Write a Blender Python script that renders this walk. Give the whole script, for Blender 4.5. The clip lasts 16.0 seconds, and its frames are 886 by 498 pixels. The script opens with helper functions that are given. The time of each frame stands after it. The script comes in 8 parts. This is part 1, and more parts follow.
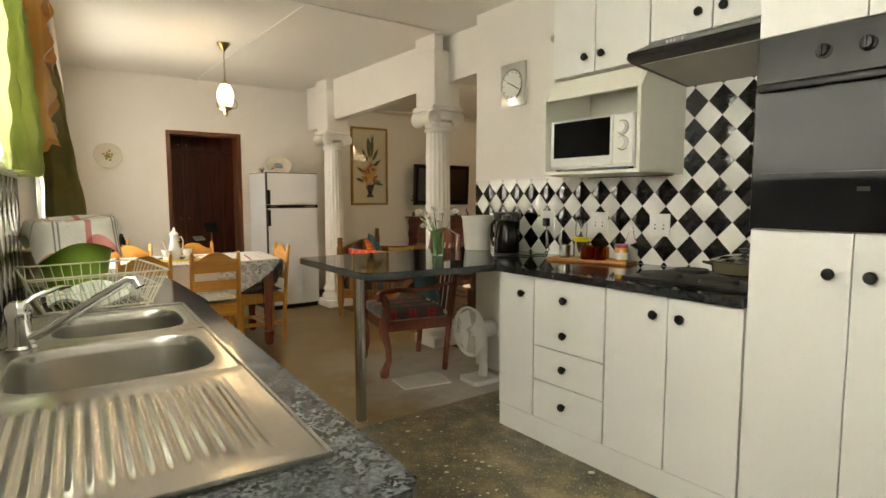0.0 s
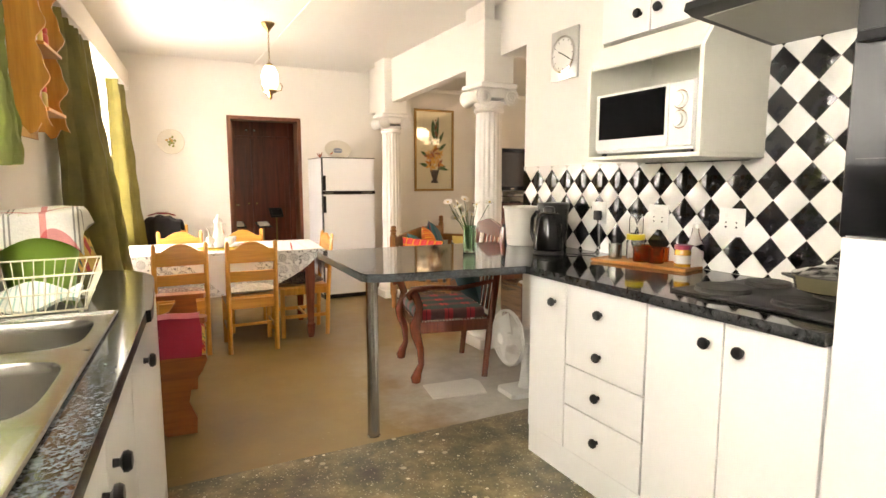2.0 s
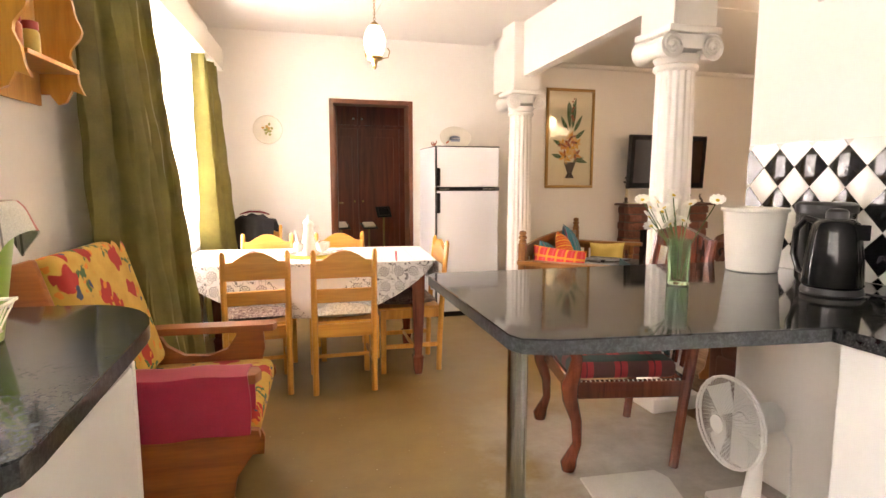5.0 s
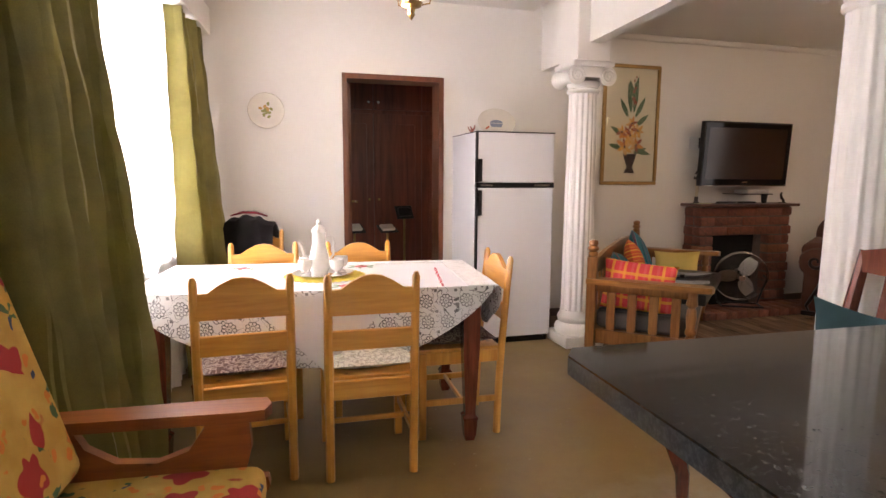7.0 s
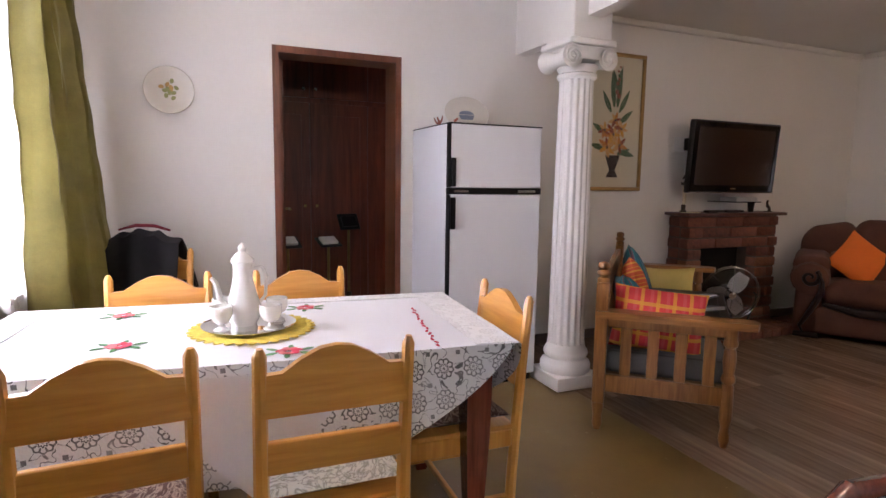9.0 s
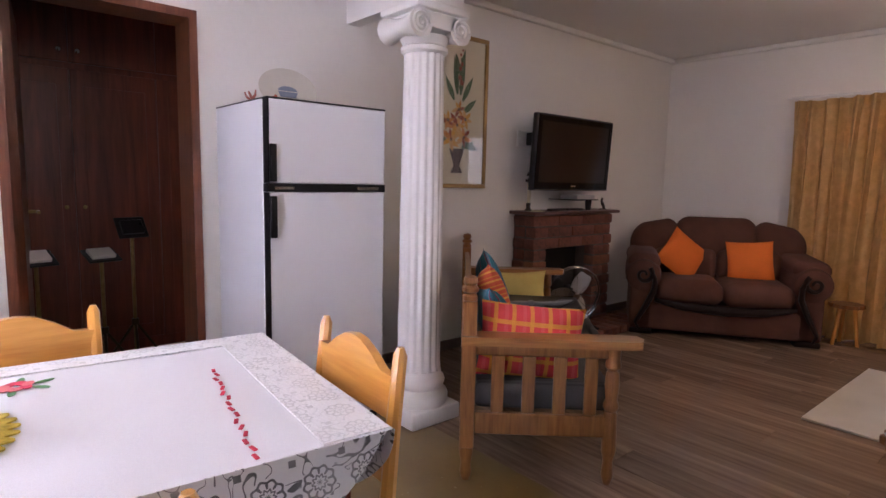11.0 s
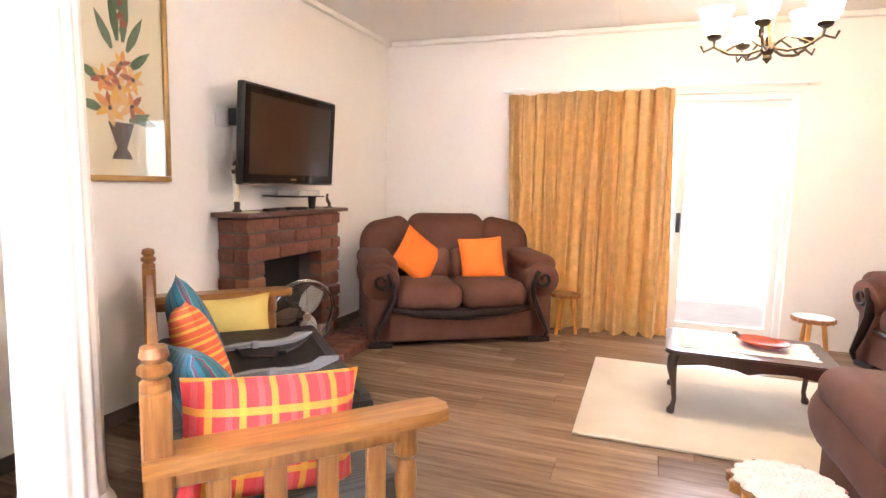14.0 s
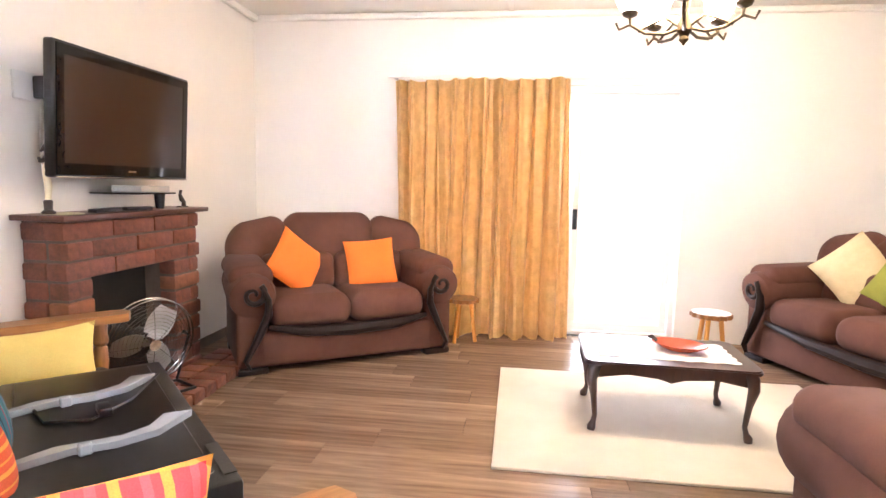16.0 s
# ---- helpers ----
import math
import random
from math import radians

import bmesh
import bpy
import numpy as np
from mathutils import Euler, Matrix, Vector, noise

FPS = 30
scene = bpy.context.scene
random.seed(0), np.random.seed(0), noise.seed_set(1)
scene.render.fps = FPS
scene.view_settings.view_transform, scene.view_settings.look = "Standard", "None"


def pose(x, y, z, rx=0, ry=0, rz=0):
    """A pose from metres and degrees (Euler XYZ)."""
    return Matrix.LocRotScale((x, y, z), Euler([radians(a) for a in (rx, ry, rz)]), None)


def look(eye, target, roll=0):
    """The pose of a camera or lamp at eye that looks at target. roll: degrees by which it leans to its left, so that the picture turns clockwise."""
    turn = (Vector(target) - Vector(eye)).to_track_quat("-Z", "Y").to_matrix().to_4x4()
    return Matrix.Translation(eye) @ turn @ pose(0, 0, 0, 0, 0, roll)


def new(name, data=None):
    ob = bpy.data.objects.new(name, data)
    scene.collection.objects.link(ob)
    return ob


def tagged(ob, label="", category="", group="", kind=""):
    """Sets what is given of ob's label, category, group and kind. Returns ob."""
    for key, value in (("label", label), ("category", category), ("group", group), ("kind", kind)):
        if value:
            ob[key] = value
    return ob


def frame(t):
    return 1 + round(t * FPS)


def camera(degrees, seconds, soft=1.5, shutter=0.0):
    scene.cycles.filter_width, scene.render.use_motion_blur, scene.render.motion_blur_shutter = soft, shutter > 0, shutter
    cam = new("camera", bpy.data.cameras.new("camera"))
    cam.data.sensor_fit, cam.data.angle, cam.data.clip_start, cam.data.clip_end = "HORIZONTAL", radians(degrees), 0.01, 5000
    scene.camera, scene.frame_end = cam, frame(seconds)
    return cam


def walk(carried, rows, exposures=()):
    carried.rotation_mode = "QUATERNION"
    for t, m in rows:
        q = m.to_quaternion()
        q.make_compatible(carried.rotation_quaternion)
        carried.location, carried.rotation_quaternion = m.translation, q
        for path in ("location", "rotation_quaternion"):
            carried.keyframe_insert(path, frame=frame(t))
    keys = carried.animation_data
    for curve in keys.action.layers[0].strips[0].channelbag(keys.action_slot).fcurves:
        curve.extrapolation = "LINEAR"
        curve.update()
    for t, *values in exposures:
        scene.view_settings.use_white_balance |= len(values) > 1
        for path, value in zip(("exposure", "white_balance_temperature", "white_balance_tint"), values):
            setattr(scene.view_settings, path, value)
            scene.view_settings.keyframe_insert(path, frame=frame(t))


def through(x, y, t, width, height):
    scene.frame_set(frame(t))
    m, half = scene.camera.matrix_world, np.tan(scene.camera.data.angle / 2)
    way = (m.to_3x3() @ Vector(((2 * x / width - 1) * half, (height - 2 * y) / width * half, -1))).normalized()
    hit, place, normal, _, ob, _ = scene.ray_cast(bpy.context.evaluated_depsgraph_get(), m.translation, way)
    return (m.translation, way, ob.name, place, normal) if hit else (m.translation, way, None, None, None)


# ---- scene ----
cam = camera(76.0, 16.0)
PATH = [
    (0, (-0.048, 0.166, 1.283), (1.136, 1.767, 1.099), -0.1),
    (0.5, (0.096, 0.172, 1.283), (1.213, 1.819, 1.082), -0.0),
    (1, (0.258, 0.184, 1.297), (1.317, 1.866, 1.079), -0.1),
    (1.5, (0.376, 0.216, 1.338), (1.36, 1.941, 1.105), -0.1),
    (2, (0.492, 0.325, 1.308), (1.395, 2.093, 1.068), -0.0),
    (2.5, (0.582, 0.499, 1.281), (1.399, 2.308, 1.032), -0.1),
    (3, (0.625, 0.669, 1.28), (1.391, 2.499, 1.03), -0.1),
    (3.5, (0.701, 0.857, 1.28), (1.401, 2.714, 1.031), -0.1),
    (4, (0.751, 1.029, 1.271), (1.382, 2.91, 1.021), -0.1),
    (4.2, (0.79, 1.107, 1.259), (1.379, 3.003, 1.018), -0.3),
    (6.5, (0.792, 2.301, 1.247), (1.321, 4.214, 0.998), 0.2),
    (7, (0.805, 2.552, 1.234), (1.342, 4.462, 0.981), 0.3),
    (7.5, (0.823, 2.804, 1.241), (1.387, 4.706, 0.991), 0.3),
    (8, (0.806, 3.014, 1.242), (1.414, 4.903, 0.992), 0.4),
    (8.2, (0.795, 3.116, 1.247), (1.438, 4.993, 0.997), 0.5),
    (10.3, (1.031, 3.832, 1.214), (2.087, 5.514, 0.979), 1.0),
    (10.5, (1.047, 3.893, 1.216), (2.167, 5.533, 0.978), 1.0),
    (11, (1.121, 4.059, 1.223), (2.415, 5.565, 0.982), 1.3),
    (11.5, (1.222, 4.235, 1.209), (2.713, 5.546, 0.971), 1.5),
    (12, (1.326, 4.35, 1.197), (2.943, 5.504, 0.962), 1.5),
    (12.5, (1.45, 4.456, 1.197), (3.146, 5.491, 0.965), 1.4),
    (13, (1.564, 4.539, 1.187), (3.322, 5.463, 0.956), 1.4),
    (13.5, (1.67, 4.632, 1.192), (3.492, 5.424, 0.963), 1.3),
    (14, (1.776, 4.72, 1.196), (3.646, 5.39, 0.966), 1.3),
    (14.5, (1.874, 4.774, 1.194), (3.788, 5.307, 0.968), 1.3),
    (15, (1.995, 4.839, 1.173), (3.94, 5.246, 0.949), 1.2),
    (15.5, (2.134, 4.887, 1.167), (4.094, 5.216, 0.94), 1.2),
    (16, (2.233, 4.93, 1.163), (4.204, 5.185, 0.94), 1.2),
]
EXPOSURES = [
    (0.0, -0.5, 7900, 7), (0.5, -0.14, 7800, 8), (1.0, 0.18, 7700, 10), (1.5, 0.36, 7700, 13), (2.0, 0.55, 7700, 16), (2.5, 0.78, 7800, 19), (4.2, 0.92, 7800, 22),
    (6.3, 0.08, 6900, 26), (7.0, 0.02, 6700, 25), (8.2, -0.20, 6200, 25), (10.3, -0.60, 5700, 31), (11.0, -0.42, 5700, 32), (11.5, -0.36, 5800, 33), (12.0, 0.12, 5900, 28),
    (12.5, 0.65, 6000, 26), (13.0, 1.08, 6050, 25), (14.0, 1.66, 6000, 23), (15.0, 1.90, 5800, 22), (16.0, 1.98, 5700, 21),
]
walk(cam, [(t, look(eye, target, roll)) for t, eye, target, roll in PATH], EXPOSURES)

# ---- world, sun, large lights ----
world = bpy.data.worlds.new("sky")
scene.world = world
world.use_nodes = True
_wt = world.node_tree
_sky = _wt.nodes.new("ShaderNodeTexSky")
_sky.sky_type, _sky.sun_disc = "NISHITA", False
_sky.sun_elevation, _sky.sun_rotation = radians(69), radians(243)
_wt.links.new(_sky.outputs[0], _wt.nodes["Background"].inputs[0])
_wt.nodes["Background"].inputs[1].default_value = 0.12


def lamp(name, kind, m, energy, colour, **more):
    data = bpy.data.lights.new(name, kind)
    data.energy, data.color = energy, colour
    for key, value in more.items():
        if key == "angle":
            data.angle = value
        elif key == "size":
            data.size = value
        elif key == "size_y":
            data.shape, data.size_y = "RECTANGLE", value
        elif key == "radius":
            data.shadow_soft_size = value
    ob = new(name, data)
    ob.matrix_world = m
    return ob


# sun from the south-west, high: it lights the yard and the patio, and the added roof's overhang keeps it off the
# windows
lamp("sun", "SUN", look((-4, -2, 12), (0, 0, 0)), 5.0, (1.0, 0.95, 0.87), angle=radians(0.5))
# sky light standing in the three openings
# the kitchen one runs on past the seen window, added to brighten the cabinets
lamp("window_light_kitchen", "AREA", pose(-0.47, 1.0, 1.80, 0, -90, -4), 490, (0.95, 0.98, 1.0), size=0.85, size_y=4.0)
lamp("window_light_dining", "AREA", pose(-0.36, 5.65, 1.38, 0, -76, -4), 420, (0.97, 0.98, 1.0), size=2.0, size_y=2.0)
lamp("door_light_lounge", "AREA", pose(7.05, 4.75, 1.05, 0, 90, 0), 25, (1.0, 0.97, 0.92), size=1.9, size_y=2.1)
# lit lamps
lamp("pendant_bulb", "POINT", pose(1.38, 5.32, 2.03), 16, (1.0, 0.72, 0.42), radius=0.05)
lamp("chandelier_bulb", "POINT", pose(4.97, 4.2, 2.16), 27, (1.0, 0.74, 0.45), radius=0.12)

# ---- materials ----
def _ramp(nt, fac, stops):
    r = nt.nodes.new("ShaderNodeValToRGB")
    while len(r.color_ramp.elements) < len(stops):
        r.color_ramp.elements.new(0.5)
    for e, (p, c) in zip(r.color_ramp.elements, stops):
        e.position, e.color = p, (*c, 1)
    nt.links.new(fac, r.inputs[0])
    return r.outputs[0]


def _noise(nt, vec, scale, detail=4, rough=0.55, stretch=None, dist=0.0):
    if stretch:
        mp = nt.nodes.new("ShaderNodeMapping")
        mp.inputs["Scale"].default_value = stretch
        nt.links.new(vec, mp.inputs[0])
        vec = mp.outputs[0]
    n = nt.nodes.new("ShaderNodeTexNoise")
    n.inputs["Scale"].default_value, n.inputs["Detail"].default_value = scale, detail
    n.inputs["Roughness"].default_value, n.inputs["Distortion"].default_value = rough, dist
    nt.links.new(vec, n.inputs["Vector"])
    return n.outputs["Fac"]


def _mix(nt, fac, a, b, mode="MIX"):
    m = nt.nodes.new("ShaderNodeMix")
    m.data_type, m.blend_type = "RGBA", mode
    for sock, v in ((m.inputs[0], fac), (m.inputs[6], a), (m.inputs[7], b)):
        if isinstance(v, (int, float)):
            sock.default_value = v
        elif isinstance(v, tuple):
            sock.default_value = (*v, 1)
        else:
            nt.links.new(v, sock)
    return m.outputs[2]


def _math(nt, op, a, b=0.0):
    m = nt.nodes.new("ShaderNodeMath")
    m.operation = op
    for sock, v in zip(m.inputs, (a, b)):
        if isinstance(v, (int, float)):
            sock.default_value = v
        else:
            nt.links.new(v, sock)
    return m.outputs[0]


def begin(name, rough=0.5, metal=0.0, coat=0.0):
    m = bpy.data.materials.new(name)
    m.use_nodes = True
    nt = m.node_tree
    b = nt.nodes["Principled BSDF"]
    b.inputs["Roughness"].default_value, b.inputs["Metallic"].default_value = rough, metal
    b.inputs["Coat Weight"].default_value, b.inputs["Coat Roughness"].default_value = coat, 0.08
    tc = nt.nodes.new("ShaderNodeTexCoord")
    return m, nt, b, tc.outputs["Object"]


def bump(nt, b, height, strength, distance=0.002):
    n = nt.nodes.new("ShaderNodeBump")
    n.inputs["Strength"].default_value, n.inputs["Distance"].default_value = strength, distance
    nt.links.new(height, n.inputs["Height"])
    nt.links.new(n.outputs[0], b.inputs["Normal"])


def plain(name, base, rough=0.5, metal=0.0, var=0.12, scale=6, fine=90, relief=0.15, coat=0.0, stretch=None, rvar=0.12):
    """A painted, plastic, metal or cloth surface: blotches at one scale, grain at another."""
    m, nt, b, co = begin(name, rough, metal, coat)
    big = _noise(nt, co, scale, 5, 0.6, stretch)
    small = _noise(nt, co, fine, 3, 0.6, stretch)
    dark, light = tuple(c * (1 - var) for c in base), tuple(min(1, c * (1 + var * 0.7)) for c in base)
    col = _ramp(nt, big, [(0.3, dark), (0.7, light)])
    col = _mix(nt, 0.25, col, _ramp(nt, small, [(0.35, dark), (0.65, light)]))
    nt.links.new(col, b.inputs["Base Color"])
    r = _math(nt, "MULTIPLY_ADD", big, rvar)
    nt.nodes[-1].inputs[2].default_value = max(0.02, rough - rvar * 0.5)
    nt.links.new(r, b.inputs["Roughness"])
    if relief:
        bump(nt, b, small, relief)
    return m


def wood(name, dark, light, axis="z", rough=0.35, coat=0.3, grain=1.0, knots=0.0, per_object=0.0):
    m, nt, b, co = begin(name, rough, 0, coat)
    s = {"x": (2, 26, 26), "y": (26, 2, 26), "z": (26, 26, 2)}[axis]
    s = tuple(v * grain for v in s)
    fig = _noise(nt, co, 1.0, 5, 0.6, s, 1.2)
    fine = _noise(nt, co, 5.0, 2, 0.6, s)
    col = _ramp(nt, fig, [(0.32, dark), (0.5, tuple((a + c) / 2 for a, c in zip(dark, light))), (0.68, light)])
    col = _mix(nt, 0.22, col, _ramp(nt, fine, [(0.4, dark), (0.6, light)]))
    if knots:
        v = nt.nodes.new("ShaderNodeTexVoronoi")
        v.inputs["Scale"].default_value = 5
        nt.links.new(co, v.inputs["Vector"])
        k = _ramp(nt, v.outputs["Distance"], [(0.04, (1, 1, 1)), (0.09, (0, 0, 0))])
        col = _mix(nt, k, col, tuple(c * 0.45 for c in dark))
    if per_object:
        oi = nt.nodes.new("ShaderNodeObjectInfo")
        f = _ramp(nt, oi.outputs["Random"], [(0.0, (1 - per_object,) * 3), (1.0, (1 + per_object * 0.6,) * 3)])
        col = _mix(nt, 1.0, col, f, "MULTIPLY")
    nt.links.new(col, b.inputs["Base Color"])
    bump(nt, b, fine, 0.12, 0.001)
    return m


def granite(name, base, fleck, rough=0.12, scale=160, amount=0.56):
    m, nt, b, co = begin(name, rough)
    b.inputs["Specular IOR Level"].default_value = 0.4
    a = _noise(nt, co, scale, 4, 0.7)
    c = _noise(nt, co, scale * 0.35, 3, 0.6)
    col = _ramp(nt, a, [(amount - 0.08, base), (amount, tuple((p + q) / 2 for p, q in zip(base, fleck))), (amount + 0.1, fleck)])
    col = _mix(nt, 0.4, col, _ramp(nt, c, [(0.4, tuple(v * 0.5 for v in base)), (0.7, fleck)]))
    nt.links.new(col, b.inputs["Base Color"])
    return m


def terrazzo(name):
    m, nt, b, co = begin(name, 0.38)
    v = nt.nodes.new("ShaderNodeTexVoronoi")
    v.inputs["Scale"].default_value = 26
    warp = _mix(nt, 0.1, co, nt.nodes.new("ShaderNodeTexNoise").outputs["Color"])
    nt.links.new(warp, v.inputs["Vector"])
    size = nt.nodes.new("ShaderNodeSeparateColor")
    nt.links.new(v.outputs["Color"], size.inputs[0])
    chip = _math(nt, "LESS_THAN", v.outputs["Distance"], _math(nt, "ADD", _math(nt, "MULTIPLY", _math(nt, "POWER", size.outputs[2], 2.6), 0.30), 0.07))
    v2 = nt.nodes.new("ShaderNodeTexVoronoi")
    v2.inputs["Scale"].default_value = 60
    nt.links.new(co, v2.inputs["Vector"])
    chip2 = _ramp(nt, v2.outputs["Distance"], [(0.17, (1, 1, 1)), (0.24, (0, 0, 0))])
    stain = _noise(nt, co, 3.2, 8, 0.72)
    ground = _ramp(nt, stain, [(0.34, (0.030, 0.028, 0.022)), (0.45, (0.078, 0.068, 0.042)), (0.54, (0.16, 0.13, 0.07)), (0.66, (0.31, 0.26, 0.15))])
    pick = nt.nodes.new("ShaderNodeSeparateColor")
    nt.links.new(v.outputs["Color"], pick.inputs[0])
    some = _math(nt, "GREATER_THAN", pick.outputs[0], 0.15)
    col = _mix(nt, _math(nt, "MULTIPLY", chip2, 0.75), ground, (0.44, 0.40, 0.30))
    col = _mix(nt, _math(nt, "MULTIPLY", chip, some), col, _ramp(nt, pick.outputs[1], [(0.2, (0.34, 0.30, 0.22)), (0.9, (0.72, 0.67, 0.55))]))
    nt.links.new(col, b.inputs["Base Color"])
    bump(nt, b, stain, 0.1)
    return m


def screed(name):
    """Waxed brown cement; round the bar, light from the sliding door is painted in as pale grey."""
    m, nt, b, co = begin(name, 0.35)
    big = _noise(nt, co, 1.1, 6, 0.65)
    mid = _noise(nt, co, 7, 5, 0.7)
    fine = _noise(nt, co, 70, 3, 0.6)
    col = _ramp(nt, big, [(0.3, (0.15, 0.080, 0.020)), (0.5, (0.215, 0.130, 0.036)), (0.7, (0.26, 0.175, 0.064))])
    col = _mix(nt, 0.25, col, _ramp(nt, mid, [(0.3, (0.14, 0.092, 0.04)), (0.7, (0.29, 0.225, 0.11))]))
    sep = nt.nodes.new("ShaderNodeSeparateXYZ")
    nt.links.new(co, sep.inputs[0])
    edge = _math(nt, "MULTIPLY", _math(nt, "SUBTRACT", _noise(nt, co, 2.3, 5, 0.65), 0.5), 1.1)
    across = _ramp(nt, _math(nt, "MULTIPLY", _math(nt, "ADD", sep.outputs["X"], edge), 0.3), [(0.48, (0, 0, 0)), (0.62, (1, 1, 1))])
    along = _ramp(nt, _math(nt, "MULTIPLY", _math(nt, "ADD", sep.outputs["Y"], edge), 0.2), [(0.74, (1, 1, 1)), (0.90, (0, 0, 0))])
    # daylight falling under the bar, put into the colour as a paler grey
    lit_patch = _ramp(nt, mid, [(0.3, (0.33, 0.305, 0.26)), (0.7, (0.50, 0.475, 0.43))])
    col = _mix(nt, _math(nt, "MULTIPLY", across, along), col, lit_patch)
    flecks = _ramp(nt, _noise(nt, co, 46, 2, 0.5), [(0.72, (0, 0, 0)), (0.76, (1, 1, 1))])
    col = _mix(nt, _math(nt, "MULTIPLY", flecks, 0.5), col, (0.5, 0.45, 0.34))
    nt.links.new(col, b.inputs["Base Color"])
    nt.links.new(_ramp(nt, mid, [(0.3, (0.30,) * 3), (0.7, (0.44,) * 3)]), b.inputs["Roughness"])
    bump(nt, b, fine, 0.15, 0.001)
    return m


def glassy(name, tint=(1, 1, 1), rough=0.0, alpha=None):
    m, nt, b, co = begin(name, rough)
    b.inputs["Base Color"].default_value = (*tint, 1)
    b.inputs["Transmission Weight"].default_value = 1.0
    b.inputs["IOR"].default_value = 1.45
    return m


def glow(name, colour, strength):
    m, nt, b, co = begin(name, 0.4)
    b.inputs["Base Color"].default_value = (*colour, 1)
    b.inputs["Emission Color"].default_value = (*colour, 1)
    b.inputs["Emission Strength"].default_value = strength
    return m


def cloth(name, base, base2=None, rough=0.9, through=0.0, scale=4, weave=500, velvet=0.0, stripes=None):
    """Woven cloth; through lets light pass."""
    m, nt, b, co = begin(name, rough)
    base2 = base2 or tuple(c * 0.7 for c in base)
    col = _ramp(nt, _noise(nt, co, scale, 5, 0.6), [(0.3, base2), (0.7, base)])
    col = _mix(nt, 0.2, col, _ramp(nt, _noise(nt, co, weave, 2), [(0.35, tuple(c * 0.6 for c in base)), (0.65, base)]))
    nt.links.new(col, b.inputs["Base Color"])
    b.inputs["Sheen Weight"].default_value = velvet
    b.inputs["Sheen Roughness"].default_value = 0.4
    bump(nt, b, _noise(nt, co, weave, 2), 0.25, 0.001)
    if through:
        tr = nt.nodes.new("ShaderNodeBsdfTranslucent")
        nt.links.new(col, tr.inputs[0])
        mx = nt.nodes.new("ShaderNodeMixShader")
        mx.inputs[0].default_value = through
        nt.links.new(b.outputs[0], mx.inputs[1])
        nt.links.new(tr.outputs[0], mx.inputs[2])
        nt.links.new(mx.outputs[0], nt.nodes["Material Output"].inputs[0])
    return m


def bands(name, base, lines, axis, period, rough=0.9, cross=None):
    """Woven stripes: lines = [(from, to, colour)] within one period along an axis; cross: the same over another axis, for a check."""
    m, nt, b, co = begin(name, rough)
    sep = nt.nodes.new("ShaderNodeSeparateXYZ")
    nt.links.new(co, sep.inputs[0])
    col = base
    for ax, rows in ((axis, lines), *([cross] if cross else [])):
        p = _math(nt, "FRACT", _math(nt, "DIVIDE", sep.outputs["xyz".index(ax)], period))
        for a, c, shade in rows:
            inside = _math(nt, "MULTIPLY", _math(nt, "GREATER_THAN", p, a), _math(nt, "LESS_THAN", p, c))
            col = _mix(nt, _math(nt, "MULTIPLY", inside, 0.75 if cross else 1.0), col, shade)
    col = _mix(nt, 0.25, col, _ramp(nt, _noise(nt, co, 300, 2), [(0.35, (0.3, 0.3, 0.3)), (0.65, (1, 1, 1))]), "MULTIPLY")
    nt.links.new(col, b.inputs["Base Color"])
    bump(nt, b, _noise(nt, co, 400, 2), 0.3, 0.001)
    return m


WALL = plain("cream_wall_paint", (0.81, 0.785, 0.735), 0.75, var=0.035, scale=1.3, fine=45, relief=0.12)
CEIL = plain("white_ceiling_paint", (0.80, 0.78, 0.73), 0.85, var=0.03, scale=1.0, fine=60, relief=0.06)
COLUMN = plain("white_gloss_plaster", (0.84, 0.82, 0.78), 0.42, var=0.05, scale=5, fine=70, relief=0.2)
TERRAZZO = terrazzo("dark_terrazzo")
SCREED = screed("brown_cement_screed")
LAMINATE = wood("grey_oak_laminate", (0.145, 0.093, 0.062), (0.345, 0.245, 0.168), "y", 0.25, 0.0, 0.36, per_object=0.24)
PINE = wood("varnished_pine", (0.50, 0.20, 0.028), (0.70, 0.345, 0.065), "z", 0.28, 0.5, 0.6, knots=0.4)
PINE_X = wood("varnished_pine_rail", (0.50, 0.20, 0.028), (0.70, 0.345, 0.065), "x", 0.28, 0.5, 0.6, knots=0.4)
OAK = wood("worn_oak", (0.17, 0.062, 0.014), (0.35, 0.155, 0.04), "z", 0.35, 0.3, 0.8)
OAK_X = wood("worn_oak_arm", (0.19, 0.072, 0.016), (0.38, 0.17, 0.045), "x", 0.32, 0.4, 0.8)
OAK_Y = wood("worn_oak_settee_arm", (0.20, 0.078, 0.017), (0.42, 0.19, 0.05), "y", 0.32, 0.4, 0.8)
MAHOGANY = wood("dark_mahogany", (0.08, 0.018, 0.010), (0.22, 0.055, 0.028), "z", 0.25, 0.5, 0.7)
DARKWOOD = wood("dark_stained_wood", (0.02, 0.008, 0.006), (0.06, 0.022, 0.014), "z", 0.3, 0.4, 0.7)
WARDROBE = wood("dark_red_wardrobe_wood", (0.10, 0.023, 0.013), (0.25, 0.064, 0.033), "z", 0.4, 0.2, 0.4)
GRANITE = granite("black_granite", (0.012, 0.013, 0.014), (0.085, 0.09, 0.09), 0.06, 150, 0.6)
GRANITE_EDGE = granite("grey_sawn_granite_edge", (0.015, 0.018, 0.020), (0.085, 0.095, 0.10), 0.35, 120, 0.54)
GRANITE_SINK = granite("grey_flecked_granite", (0.014, 0.017, 0.018), (0.12, 0.135, 0.14), 0.09, 130, 0.54)
